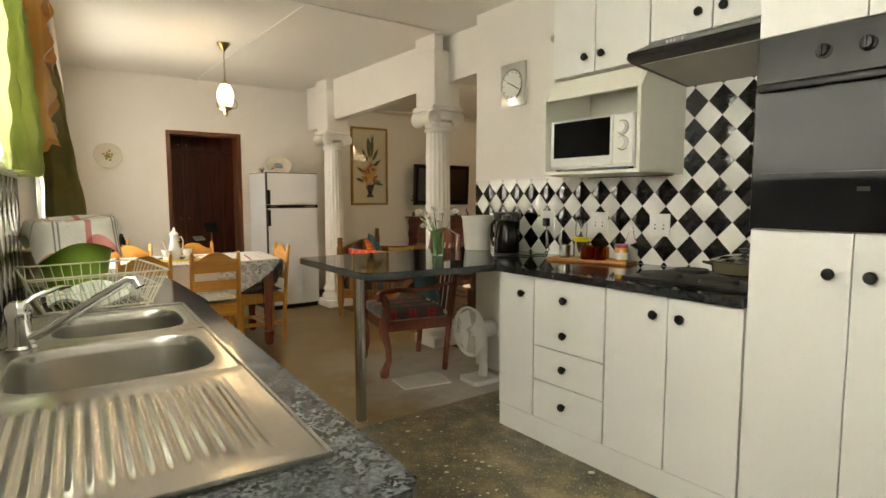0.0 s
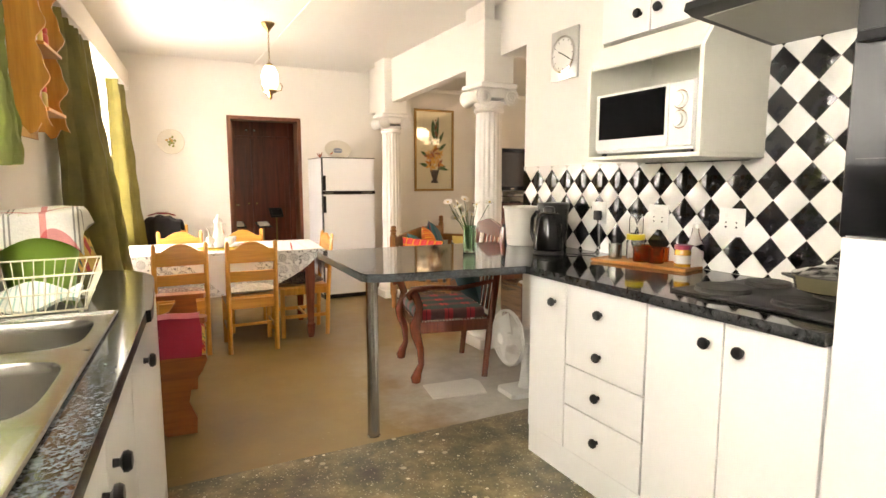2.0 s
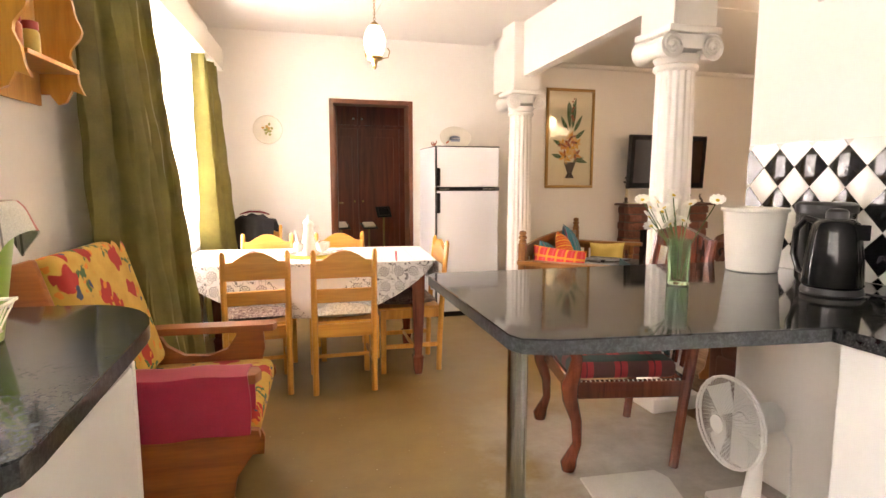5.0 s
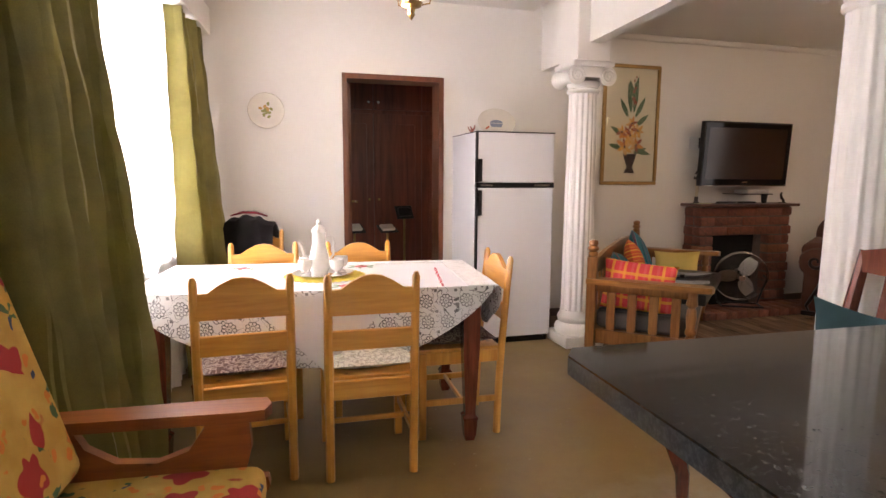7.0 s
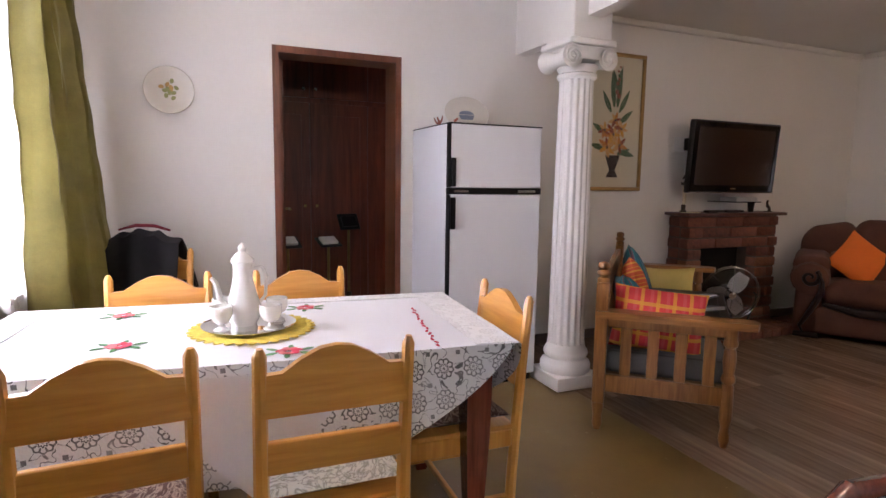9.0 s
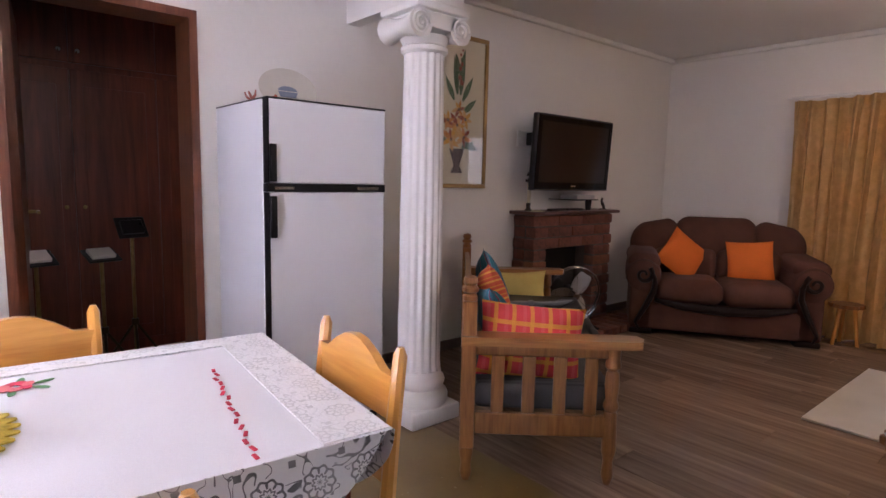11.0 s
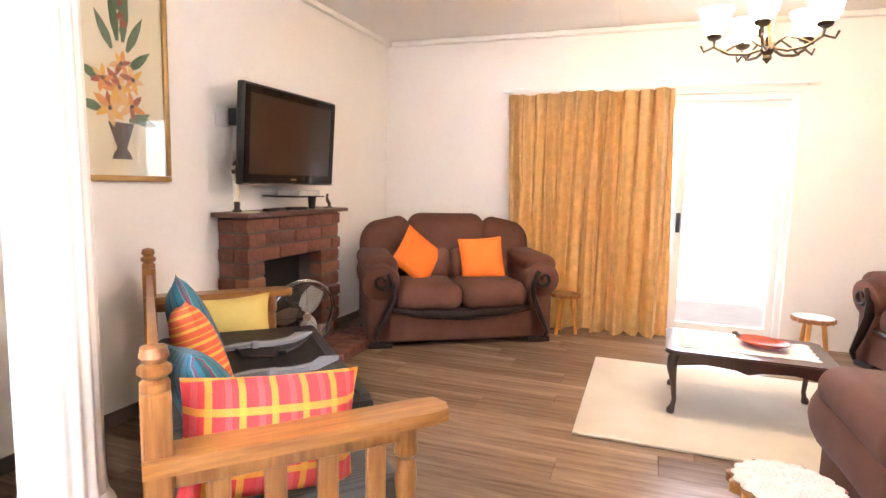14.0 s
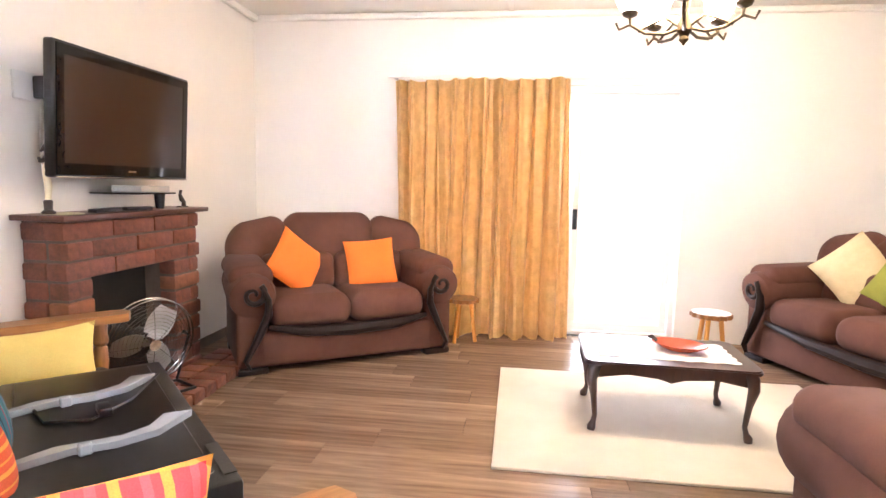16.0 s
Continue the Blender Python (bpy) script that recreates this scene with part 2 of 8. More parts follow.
STEEL = plain("brushed_stainless_steel", (0.44, 0.43, 0.40), 0.23, 1.0, 0.06, 4, 120, 0.05, stretch=(1, 14, 1))
CHROME = plain("chrome", (0.78, 0.78, 0.78), 0.07, 1.0, 0.03, 4, 60, 0.0, rvar=0.04)
CABINET = plain("white_cabinet_paint", (0.82, 0.82, 0.80), 0.33, var=0.02, scale=3, fine=40, relief=0.04)
CREAM = plain("cream_cabinet_paint", (0.80, 0.79, 0.70), 0.38, var=0.03, scale=3, fine=40, relief=0.04)
BLACK = plain("black_plastic", (0.012, 0.012, 0.013), 0.3, var=0.2, scale=8, relief=0.05)
BLACKGLASS = plain("black_oven_glass", (0.008, 0.008, 0.009), 0.05, var=0.2, scale=3, relief=0.0, rvar=0.03)
BLACKGLASS.node_tree.nodes["Principled BSDF"].inputs["Specular IOR Level"].default_value = 0.18
BLACK.node_tree.nodes["Principled BSDF"].inputs["Specular IOR Level"].default_value = 0.3
IRON = plain("black_cast_iron", (0.03, 0.028, 0.026), 0.6, var=0.3, scale=20, relief=0.4)
WHITEPLASTIC = plain("white_plastic", (0.78, 0.78, 0.75), 0.32, var=0.03, scale=6, relief=0.03)
APPLIANCE = plain("white_enamel", (0.80, 0.81, 0.83), 0.3, var=0.02, scale=2, fine=160, relief=0.06)
PORCELAIN = plain("glazed_porcelain", (0.82, 0.80, 0.75), 0.12, var=0.03, scale=8, relief=0.0, coat=0.4)
BRASS = plain("aged_brass", (0.35, 0.24, 0.10), 0.3, 1.0, 0.3, 20, 90, 0.1)
BRONZE = plain("dark_bronze", (0.10, 0.075, 0.045), 0.35, 1.0, 0.3, 20, 90, 0.1)
GLASS = glassy("clear_glass")

# ---- building tools ----
class B:
    """A bmesh with simple shapes."""

    def __init__(self):
        self.bm = bmesh.new()

    def box(self, x0, y0, z0, x1, y1, z1, bev=0.0, seg=1, m=None):
        c = Matrix.LocRotScale(((x0 + x1) / 2, (y0 + y1) / 2, (z0 + z1) / 2), None, (abs(x1 - x0), abs(y1 - y0), abs(z1 - z0)))
        vs = bmesh.ops.create_cube(self.bm, size=1, matrix=c)["verts"]
        if bev:
            es = list({e for v in vs for e in v.link_edges})
            r = bmesh.ops.bevel(self.bm, geom=es, offset=bev, segments=seg, profile=0.5, affect="EDGES", clamp_overlap=True)
            vs = r["verts"]
        if m is not None:
            bmesh.ops.transform(self.bm, matrix=m, verts=vs)
        return self

    def rings(self, rings, closed_ends=True, wrap=True):
        rows = [[self.bm.verts.new(p) for p in ring] for ring in rings]
        n = len(rows[0])
        for a, b in zip(rows, rows[1:]):
            for i in range(n if wrap else n - 1):
                j = (i + 1) % n
                self.bm.faces.new((a[i], a[j], b[j], b[i]))
        if closed_ends:
            self.bm.faces.new(rows[0][::-1])
            self.bm.faces.new(rows[-1])
        return self

    def lathe(self, profile, n=24, m=None, flute=0.0, flutes=0, ends=True):
        m = m or Matrix()
        out = []
        for r, z in profile:
            ring = []
            for i in range(n):
                a = 2 * math.pi * i / n
                rr = max(r, 0.0004) * (1 - flute * (0.5 + 0.5 * math.cos(a * flutes)) if flutes else 1)
                ring.append(m @ Vector((rr * math.cos(a), rr * math.sin(a), z)))
            out.append(ring)
        return self.rings(out, ends)

    def cyl(self, p0, p1, r0, r1=None, n=16):
        return self.tube([p0, p1], [r0, r0 if r1 is None else r1], n)

    def tube(self, points, r, n=8, closed=False, flat=1.0):
        ps = [Vector(p) for p in points]
        rs = r if isinstance(r, (list, tuple)) else [r] * len(ps)
        up, out = None, []
        k = len(ps)
        for i, p in enumerate(ps):
            if closed:
                d = ps[(i + 1) % k] - ps[i - 1]
            else:
                d = ps[min(i + 1, k - 1)] - ps[max(i - 1, 0)]
            d.normalize()
            if up is None:
                up = Vector((0, 0, 1)) if abs(d.z) < 0.9 else Vector((1, 0, 0))
            side = d.cross(up).normalized()
            up = side.cross(d).normalized()
            out.append([p + rs[i] * (math.cos(2 * math.pi * q / n) * side + flat * math.sin(2 * math.pi * q / n) * up) for q in range(n)])
        if closed:
            out.append(out[0])
            rows = [[self.bm.verts.new(q) for q in ring] for ring in out[:-1]]
            rows.append(rows[0])
            for a, b in zip(rows, rows[1:]):
                for i in range(n):
                    j = (i + 1) % n
                    self.bm.faces.new((a[i], a[j], b[j], b[i]))
            return self
        return self.rings(out)

    def prism(self, outline, z0, z1, m=None):
        """A flat outline (x, y) raised from z0 to z1."""
        m = m or Matrix()
        return self.rings([[m @ Vector((x, y, z0)) for x, y in outline], [m @ Vector((x, y, z1)) for x, y in outline]])

    def sheet(self, fn, nu, nv, thick=0.0, m=None):
        m = m or Matrix()
        rows = [[self.bm.verts.new(m @ Vector(fn(i / nu, j / nv))) for i in range(nu + 1)] for j in range(nv + 1)]
        fs = [self.bm.faces.new((rows[j][i], rows[j][i + 1], rows[j + 1][i + 1], rows[j + 1][i])) for j in range(nv) for i in range(nu)]
        if thick:
            self.bm.normal_update()
            back = [[self.bm.verts.new(v.co - v.normal * thick) for v in row] for row in rows]
            for j in range(nv):
                for i in range(nu):
                    self.bm.faces.new((back[j][i], back[j + 1][i], back[j + 1][i + 1], back[j][i + 1]))
            rim = [(0, i) for i in range(nu)] + [(j, nu) for j in range(nv)] + [(nv, i) for i in range(nu, 0, -1)] + [(j, 0) for j in range(nv, 0, -1)]
            for (a, b), (c, d) in zip(rim, rim[1:] + rim[:1]):
                self.bm.faces.new((rows[a][b], back[a][b], back[c][d], rows[c][d]))
        return self

    def pillow(self, w, h, t, m=None, n=10, sag=0.06):
        """A stuffed cushion, w along x, h along z, t thick along y, with pointed corners."""
        m = m or Matrix()
        for s in (1, -1):
            def fn(u, v, s=s):
                a, b = 2 * u - 1, 2 * v - 1
                f = ((1 - abs(a) ** 2.6) * (1 - abs(b) ** 2.6)) ** 0.55 if abs(a) < 1 and abs(b) < 1 else 0
                pin = 1 - sag * (1 - abs(b) ** 2) * abs(a) ** 2
                pib = 1 - sag * (1 - abs(a) ** 2) * abs(b) ** 2
                return (a * w / 2 * pin, s * t / 2 * f, b * h / 2 * pib)
            self.sheet(fn, n, n, 0, m)
        bmesh.ops.remove_doubles(self.bm, verts=self.bm.verts, dist=0.0005)
        bmesh.ops.recalc_face_normals(self.bm, faces=self.bm.faces)
        return self

    def move(self, m):
        bmesh.ops.transform(self.bm, matrix=m, verts=self.bm.verts)
        return self


def mesh_of(name, b, material, sharp=38):
    me = bpy.data.meshes.new(name)
    bmesh.ops.recalc_face_normals(b.bm, faces=b.bm.faces)
    b.bm.to_mesh(me)
    b.bm.free()
    me.materials.append(material)
    me.polygons.foreach_set("use_smooth", [True] * len(me.polygons))
    me.set_sharp_from_angle(angle=radians(sharp))
    return me


def part(name, b, material, parent, label="", m=None):
    ob = new(name, b if isinstance(b, bpy.types.Mesh) else mesh_of(name, b, material))
    ob.parent = parent
    if m is not None:
        ob.matrix_basis = m
    return tagged(ob, label)


def thing(name, label, category, m=None, group="", kind=""):
    ob = new(name)
    ob.empty_display_size = 0.1
    ob.matrix_basis = m or Matrix()
    return tagged(ob, label, category, group, kind)


def solo(name, b, material, label, category, m=None, group="", kind=""):
    ob = new(name, mesh_of(name, b, material))
    ob.matrix_basis = m or Matrix()
    return tagged(ob, label, category, group, kind)


def structure(name, b, material, label, category):
    return solo(name, b, material, label, category, kind="structure")


def arc(cx, cy, r, a0, a1, n=8, ry=None):
    ry = ry or r
    return [(cx + r * math.cos(radians(a0 + (a1 - a0) * i / n)), cy + ry * math.sin(radians(a0 + (a1 - a0) * i / n))) for i in range(n + 1)]

# ---- the large structure ----
CEIL_K, CEIL_L = 2.60, 2.48      # ceilings of kitchen and dining room, of the lounge
BACK, EAST = 7.08, 6.72          # faces of the back wall and of the wall with the sliding door
WX0, WX1 = 2.70, 2.96            # kitchen wall and beam between the rooms
WEST = pose(-0.283, 0, 0, 0, 0, -4.06)   # frame of the window wall, whose face is its x = 0

ground = structure("ground", B().box(-60, -60, -0.3, 60, 60, -0.12), plain("dry_yard_ground", (0.30, 0.27, 0.18), 0.9, var=0.3, scale=0.6, fine=9), "dry pale yard ground around the house", "ground")
structure("floor_kitchen", B().box(-0.6, -1.6, -0.12, 2.96, 2.9, 0), TERRAZZO, "dark worn terrazzo floor with pale stone chips", "floor")
structure("floor_dining", B().box(-0.6, 2.9, -0.12, 2.86, BACK, 0), SCREED, "brown polished cement floor, stained and worn", "floor")
lounge_floor = structure("floor_lounge", B().box(2.86, 2.9, -0.12, EAST + 0.2, BACK, -0.012).box(2.96, 1.4, -0.12, EAST + 0.2, 2.9, -0.012), plain("floor_underlay", (0.06, 0.045, 0.035), 0.8), "grey-brown oak laminate plank floor", "floor")
structure("floor_bedroom", B().box(0.0, BACK, -0.12, 3.4, 9.3, 0), SCREED, "dim brown cement floor beyond the doorway", "floor")

# back wall with the doorway
structure("wall_back", B().box(-0.5, BACK, 0, 1.265, BACK + 0.2, 2.75).box(2.065, BACK, 0, EAST + 0.3, BACK + 0.2, 2.75).box(1.265, BACK, 2.02, 2.065, BACK + 0.2, 2.75),
          WALL, "cream painted plaster wall with a doorway", "wall")
# window wall
w = B()
for y0, y1, z0, z1 in ((-1.8, -1.1, 0, 2.75), (-1.1, 3.0, 0, 1.4), (-1.1, 3.0, 2.2, 2.75), (3.0, 4.35, 0, 2.75), (4.35, 6.75, 0, 0.76), (4.35, 6.75, 2.2, 2.75), (6.75, 7.3, 0, 2.75)):
    w.box(-0.22, y0, z0, 0, y1, z1)
ob = structure("wall_west", w.move(WEST), WALL, "cream painted plaster wall with two windows", "wall")
# kitchen wall, the beam, east and closing walls
kitchen_wall = structure("wall_kitchen", B().box(WX0, -1.6, 0, WX1, 3.46, 2.75), WALL, "cream plaster wall behind the kitchen units", "wall")
SWAP_YZ = Matrix(((0, 0, 1, 0), (1, 0, 0, 0), (0, 1, 0, 0), (0, 0, 0, 1)))
structure("beam", B().prism([(3.46, 2.25), (4.0, 2.225), (4.0, 2.75), (3.46, 2.75)], 2.85, 2.95, SWAP_YZ).prism([(4.28, 2.215), (6.15, 2.15), (6.15, 2.75), (4.28, 2.75)], 2.85, 2.95, SWAP_YZ).box(2.93, 6.43, 2.12, 3.02, BACK, 2.75), WALL, "cream plaster beam over the opening to the lounge", "beam")
structure("wall_east", B().box(EAST, 0.9, 0, EAST + 0.22, 3.70, 2.75).box(EAST, 5.86, 0, EAST + 0.22, BACK, 2.75).box(EAST, 3.70, 1.94, EAST + 0.22, 5.86, 2.75), WALL, "cream plaster wall with a sliding door", "wall")
structure("wall_lounge_south", B().box(WX1, 1.2, 0, EAST + 0.2, 1.4, 2.75), WALL, "plain cream plaster wall", "wall")
structure("wall_kitchen_south", B().box(-0.8, -1.8, 0, 2.96, -1.6, 2.75), WALL, "plain cream plaster wall", "wall")
structure("ceiling_kitchen", B().box(-0.7, -1.8, CEIL_K, 2.70, BACK, 2.75).box(2.70, 3.46, CEIL_K, 2.85, BACK, 2.75), CEIL, "white painted ceiling boards with a cover strip", "ceiling")
structure("ceiling_lounge", B().box(2.95, 1.3, CEIL_L, EAST + 0.1, BACK, 2.75), CEIL, "white painted lounge ceiling", "ceiling")
structure("ceiling_strip", B().box(-0.2, 3.93, CEIL_K - 0.012, 2.72, 3.98, CEIL_K, 0.004).box(1.58, 3.98, CEIL_K - 0.012, 1.63, BACK, CEIL_K, 0.004), CEIL, "thin white ceiling cover strip", "trim")
structure("ceiling_strip_lounge", B().box(2.951, 5.0, CEIL_L - 0.012, EAST, 5.05, CEIL_L, 0.004), CEIL, "thin white ceiling cover strip", "trim")
structure("cornice", B().box(WX1, BACK - 0.05, CEIL_L - 0.05, EAST, BACK, CEIL_L, 0.02, 2).box(EAST - 0.05, 1.4, CEIL_L - 0.05, EAST, BACK - 0.05, CEIL_L, 0.02, 2), CEIL, "small white plaster cornice", "trim")
# unseen sheet, added with a wide overhang to block the sun from the windows
structure("roof", B().box(-1.2, -2.2, 2.76, EAST + 0.8, 9.6, 2.86), plain("roof_sheet", (0.2, 0.19, 0.18), 0.7), "unseen flat grey roof sheet, added to keep out the sun", "roof")
# bedroom beyond the doorway
structure("wall_bedroom", B().box(-0.2, BACK + 0.2, 0, 0.0, 9.4, 2.75).box(3.4, BACK + 0.2, 0, 3.6, 9.4, 2.75).box(-0.2, 9.2, 0, 3.6, 9.4, 2.75), WALL, "cream wall of the room beyond the doorway", "wall")
structure("ceiling_bedroom", B().box(-0.2, BACK + 0.2, 2.6, 3.6, 9.4, 2.75), CEIL, "ceiling of the dim room beyond", "ceiling")

# ---- kitchen: the sink side ----
def knob(parent, x, y, z, side=-1, r=0.017):
    """A turned black knob on a front that faces side along x."""
    b = B().lathe([(0.009, 0), (0.008, 0.012), (r, 0.018), (r * 1.05, 0.026), (r * 0.8, 0.033), (0.002, 0.035)], 14, pose(x, y, z, 0, 90 * side, 0))
    return part("knob", b, BLACK, parent, "round black knob")


# sink counter in two slabs beside the bowls, with a rounded end
SINK = (-0.13, 0.885, 0.345, 2.26)
BOWLS = ((-0.09, 1.42, 0.31, 1.79), (-0.02, 1.88, 0.31, 2.19))
back_x = lambda y: -0.276 + 0.071 * y
SINK_TURN = Matrix.Translation((0.342, 0.9, 0)) @ pose(0, 0, 0, 0, 0, -3.78) @ Matrix.Translation((-0.40, -0.9, 0))
slab = thing("sink_worktop", "black granite worktop with a rounded end by the sink", "worktop")
zones = [
    [(back_x(0.75), 0.75), (0.335, 0.75), (0.355, 0.77), (0.397, 1.40), (back_x(1.40), 1.40)],
    [(back_x(1.40), 1.40), (-0.10, 1.40), (-0.10, 2.235), (back_x(2.235), 2.235)],
    [(0.285, 1.40), (0.397, 1.40), (0.4525, 2.235), (0.338, 2.235)],
    [(back_x(2.235), 2.235), (0.453, 2.235), (0.455, 2.262), (0.468, 2.275), (0.474, 2.33), (0.480, 2.80), *arc(0.24, 2.92, 0.24, 0, 80, 8, 0.32), (back_x(3.27), 3.27)],
]
for i, o in enumerate(zones):
    part("top_face", B().prism(o, 0.906, 0.91), GRANITE_SINK, slab, "polished flecked granite")
    part("edge", B().prism(o, 0.872, 0.906), GRANITE_EDGE, slab, "grey sawn granite edge")
# cabinets under it
carc = thing("sink_cabinet", "white painted kitchen cabinet under the sink worktop", "cabinet", SINK_TURN)
part("body", B().box(0.10, 0.79, 0.09, 0.395, 2.78, 0.60).box(0.36, 0.79, 0.60, 0.395, 2.78, 0.872).box(back_x(2.6) + 0.02, 2.40, 0.09, 0.395, 2.78, 0.87), CABINET, carc)
part("plinth", B().box(0.08, 0.80, 0, 0.36, 2.77, 0.09), CABINET, carc)
for y0, y1, ky in ((0.80, 1.135, 1.09), (1.14, 1.45, 1.39), (1.455, 1.87, 1.52), (1.875, 2.775, 2.19)):
    d = part("door", B().box(0.396, y0, 0.10, 0.415, y1, 0.865, 0.003), CABINET, carc)
    knob(d, 0.415, ky, 0.775, 1, 0.02)
end = solo("end_panel", B().box(back_x(2.785) + 0.015, 2.782, 0.0, 0.415, 2.80, 0.871, 0.002), CABINET, "white end panel of the sink cabinet", "panel", SINK_TURN)

# the steel sink with two bowls and a ribbed drainer
sink = thing("kitchen_sink", "stainless steel double sink with a ribbed drainer", "sink", SINK_TURN)
x0, y0, x1, y1 = SINK


def squared(cx, cy, hx, hy, k, z, power=4.5, n=64):
    """A rounded rectangle, as points round its middle."""
    ring = []
    for i in range(n):
        a = 2 * math.pi * i / n
        c, s = math.cos(a), math.sin(a)
        f = (abs(c) ** power + abs(s) ** power) ** (-1 / power)
        ring.append((cx + hx * k * c * f, cy + hy * k * s * f, z))
    return ring


for o, (ax, ay, bx, by) in zip(((x0, 1.385, x1, 1.845), (x0, 1.845, x1, y1)), BOWLS):
    cx, cy, hx, hy = (ax + bx) / 2, (ay + by) / 2, (bx - ax) / 2, (by - ay) / 2
    outer = []
    for i in range(64):
        a = 2 * math.pi * i / 64
        c, s = math.cos(a) * hx, math.sin(a) * hy
        f = min(((o[2] - cx) if c > 0 else (cx - o[0])) / max(abs(c), 1e-6), ((o[3] - cy) if s > 0 else (cy - o[1])) / max(abs(s), 1e-6))
        outer.append((cx + c * f, cy + s * f, 0.916))
    part("deck", B().rings([outer, squared(cx, cy, hx, hy, 1.07, 0.9175), squared(cx, cy, hx, hy, 1.0, 0.916)], closed_ends=False), STEEL, sink, "flat steel deck round a bowl")
part("rim", B().tube([(x1, y0, 0.917), (x1, y1, 0.917), (x0, y1, 0.917), (x0, y0, 0.917)], 0.006, 6, True), STEEL, sink, "rolled steel rim")


def drain(u, v):
    x, y = x0 + u * (x1 - x0), y0 + v * (1.387 - y0)
    s = max(0.0, min(u / 0.06, (1 - u) / 0.06, v / 0.08, (1 - v) / 0.05, 1))
    k = max(0.0, min((u - 0.06) / 0.03, (0.90 - u) / 0.03, (v - 0.13) / 0.06, (0.87 - v) / 0.06, 1))
    return (x, y, 0.9195 - 0.003 * s + 0.0019 * k * math.cos(u * 2 * math.pi * 20))


part("drainer", B().sheet(drain, 200, 24, 0.002), STEEL, sink, "ribbed steel drainer")
for bx0, by0, bx1, by1 in BOWLS:
    cx, cy, hx, hy = (bx0 + bx1) / 2, (by0 + by1) / 2, (bx1 - bx0) / 2, (by1 - by0) / 2
    rings = [squared(cx, cy, hx, hy, k, z) for z, k in ((0.916, 1.0), (0.911, 0.985), (0.89, 0.965), (0.80, 0.94), (0.775, 0.90), (0.763, 0.80), (0.76, 0.1))]
    bowl = B().rings(rings, closed_ends=False)
    bowl.bm.faces.new([bowl.bm.verts.new((cx + 0.03 * math.cos(i), cy + 0.03 * math.sin(i), 0.7605)) for i in (0, 1.05, 2.1, 3.14, 4.2, 5.25)])
    part("bowl", bowl, STEEL, sink, "pressed steel bowl")
# mixer tap
tap = thing("mixer_tap", "chrome mixer tap with a long swivel spout", "tap", pose(-0.07, 1.845, 0.916))
part("body", B().lathe([(0.034, 0), (0.034, 0.008), (0.027, 0.014), (0.025, 0.075), (0.028, 0.08), (0.027, 0.105), (0.018, 0.118), (0.001, 0.122)], 24), CHROME, tap)
part("spout", B().tube([(0.02, -0.012, 0.03), (0.06, -0.05, 0.055), (0.13, -0.13, 0.115), (0.21, -0.19, 0.175), (0.225, -0.205, 0.176), (0.232, -0.212, 0.16)], [0.013, 0.012, 0.011, 0.0105, 0.011, 0.012], 12), CHROME, tap)
part("lever", B().tube([(0, 0, 0.105), (0.03, 0.005, 0.125), (0.085, 0.03, 0.142), (0.11, 0.045, 0.140)], [0.013, 0.012, 0.010, 0.006], 10, flat=0.55), CHROME, tap)

# wire dish rack with a folded cloth
WIRE = plain("cream_coated_wire", (0.72, 0.68, 0.50), 0.4, var=0.08)
rack = thing("dish_rack", "cream wire dish rack holding a striped cloth", "dish rack", pose(0.13, 2.475, 0.91, 0, 0, 4))
rim = B()
for z, k in ((0.125, 1.0), (0.012, 0.78)):
    rim.tube([(-0.20 * k, -0.21 * k, z), (0.20 * k, -0.21 * k, z), (0.20 * k, 0.21 * k, z), (-0.20 * k, 0.21 * k, z)], 0.0035, 6, True)
rim.tube([(-0.18, -0.19, 0.07), (0.18, -0.19, 0.07), (0.18, 0.19, 0.07), (-0.18, 0.19, 0.07)], 0.002, 5, True)
part("rim", rim, WIRE, rack)
bars = B()
for i in range(13):
    t = i / 12 * 2 - 1
    bars.tube([(t * 0.19, -0.21, 0.125), (t * 0.15, -0.165, 0.012), (t * 0.15, 0.165, 0.012), (t * 0.19, 0.21, 0.125)], 0.0018, 5)
for i in range(9):
    t = i / 8 * 2 - 1
    bars.tube([(-0.20, t * 0.2, 0.125), (-0.155, t * 0.155, 0.012)], 0.0018, 5).tube([(0.20, t * 0.2, 0.125), (0.155, t * 0.155, 0.012)], 0.0018, 5)
part("basket", bars, WIRE, rack)
for a, c in ((-0.14, -0.15), (0.14, -0.15), (-0.14, 0.15), (0.14, 0.15)):
    part("foot", B().cyl((a, c, 0), (a, c, 0.012), 0.006, n=8), WIRE, rack)
DISHCLOTH = bands("pale_green_striped_cloth", (0.70, 0.72, 0.62), [(0.0, 0.18, (0.30, 0.45, 0.38)), (0.5, 0.6, (0.45, 0.55, 0.5))], "x", 0.03)
solo("dish_cloth", B().sheet(lambda u, v: ((u - 0.5) * 0.28, (v - 0.5) * 0.24 + 0.01 * math.sin(u * 14), 0.05 + 0.035 * math.sin(math.pi * v) + 0.018 * math.sin(u * 9 + v * 5)), 24, 16, 0.012), DISHCLOTH, "pale green striped cloth bundled in the dish rack", "cloth", pose(0.13, 2.46, 0.89, 0, 0, 4))
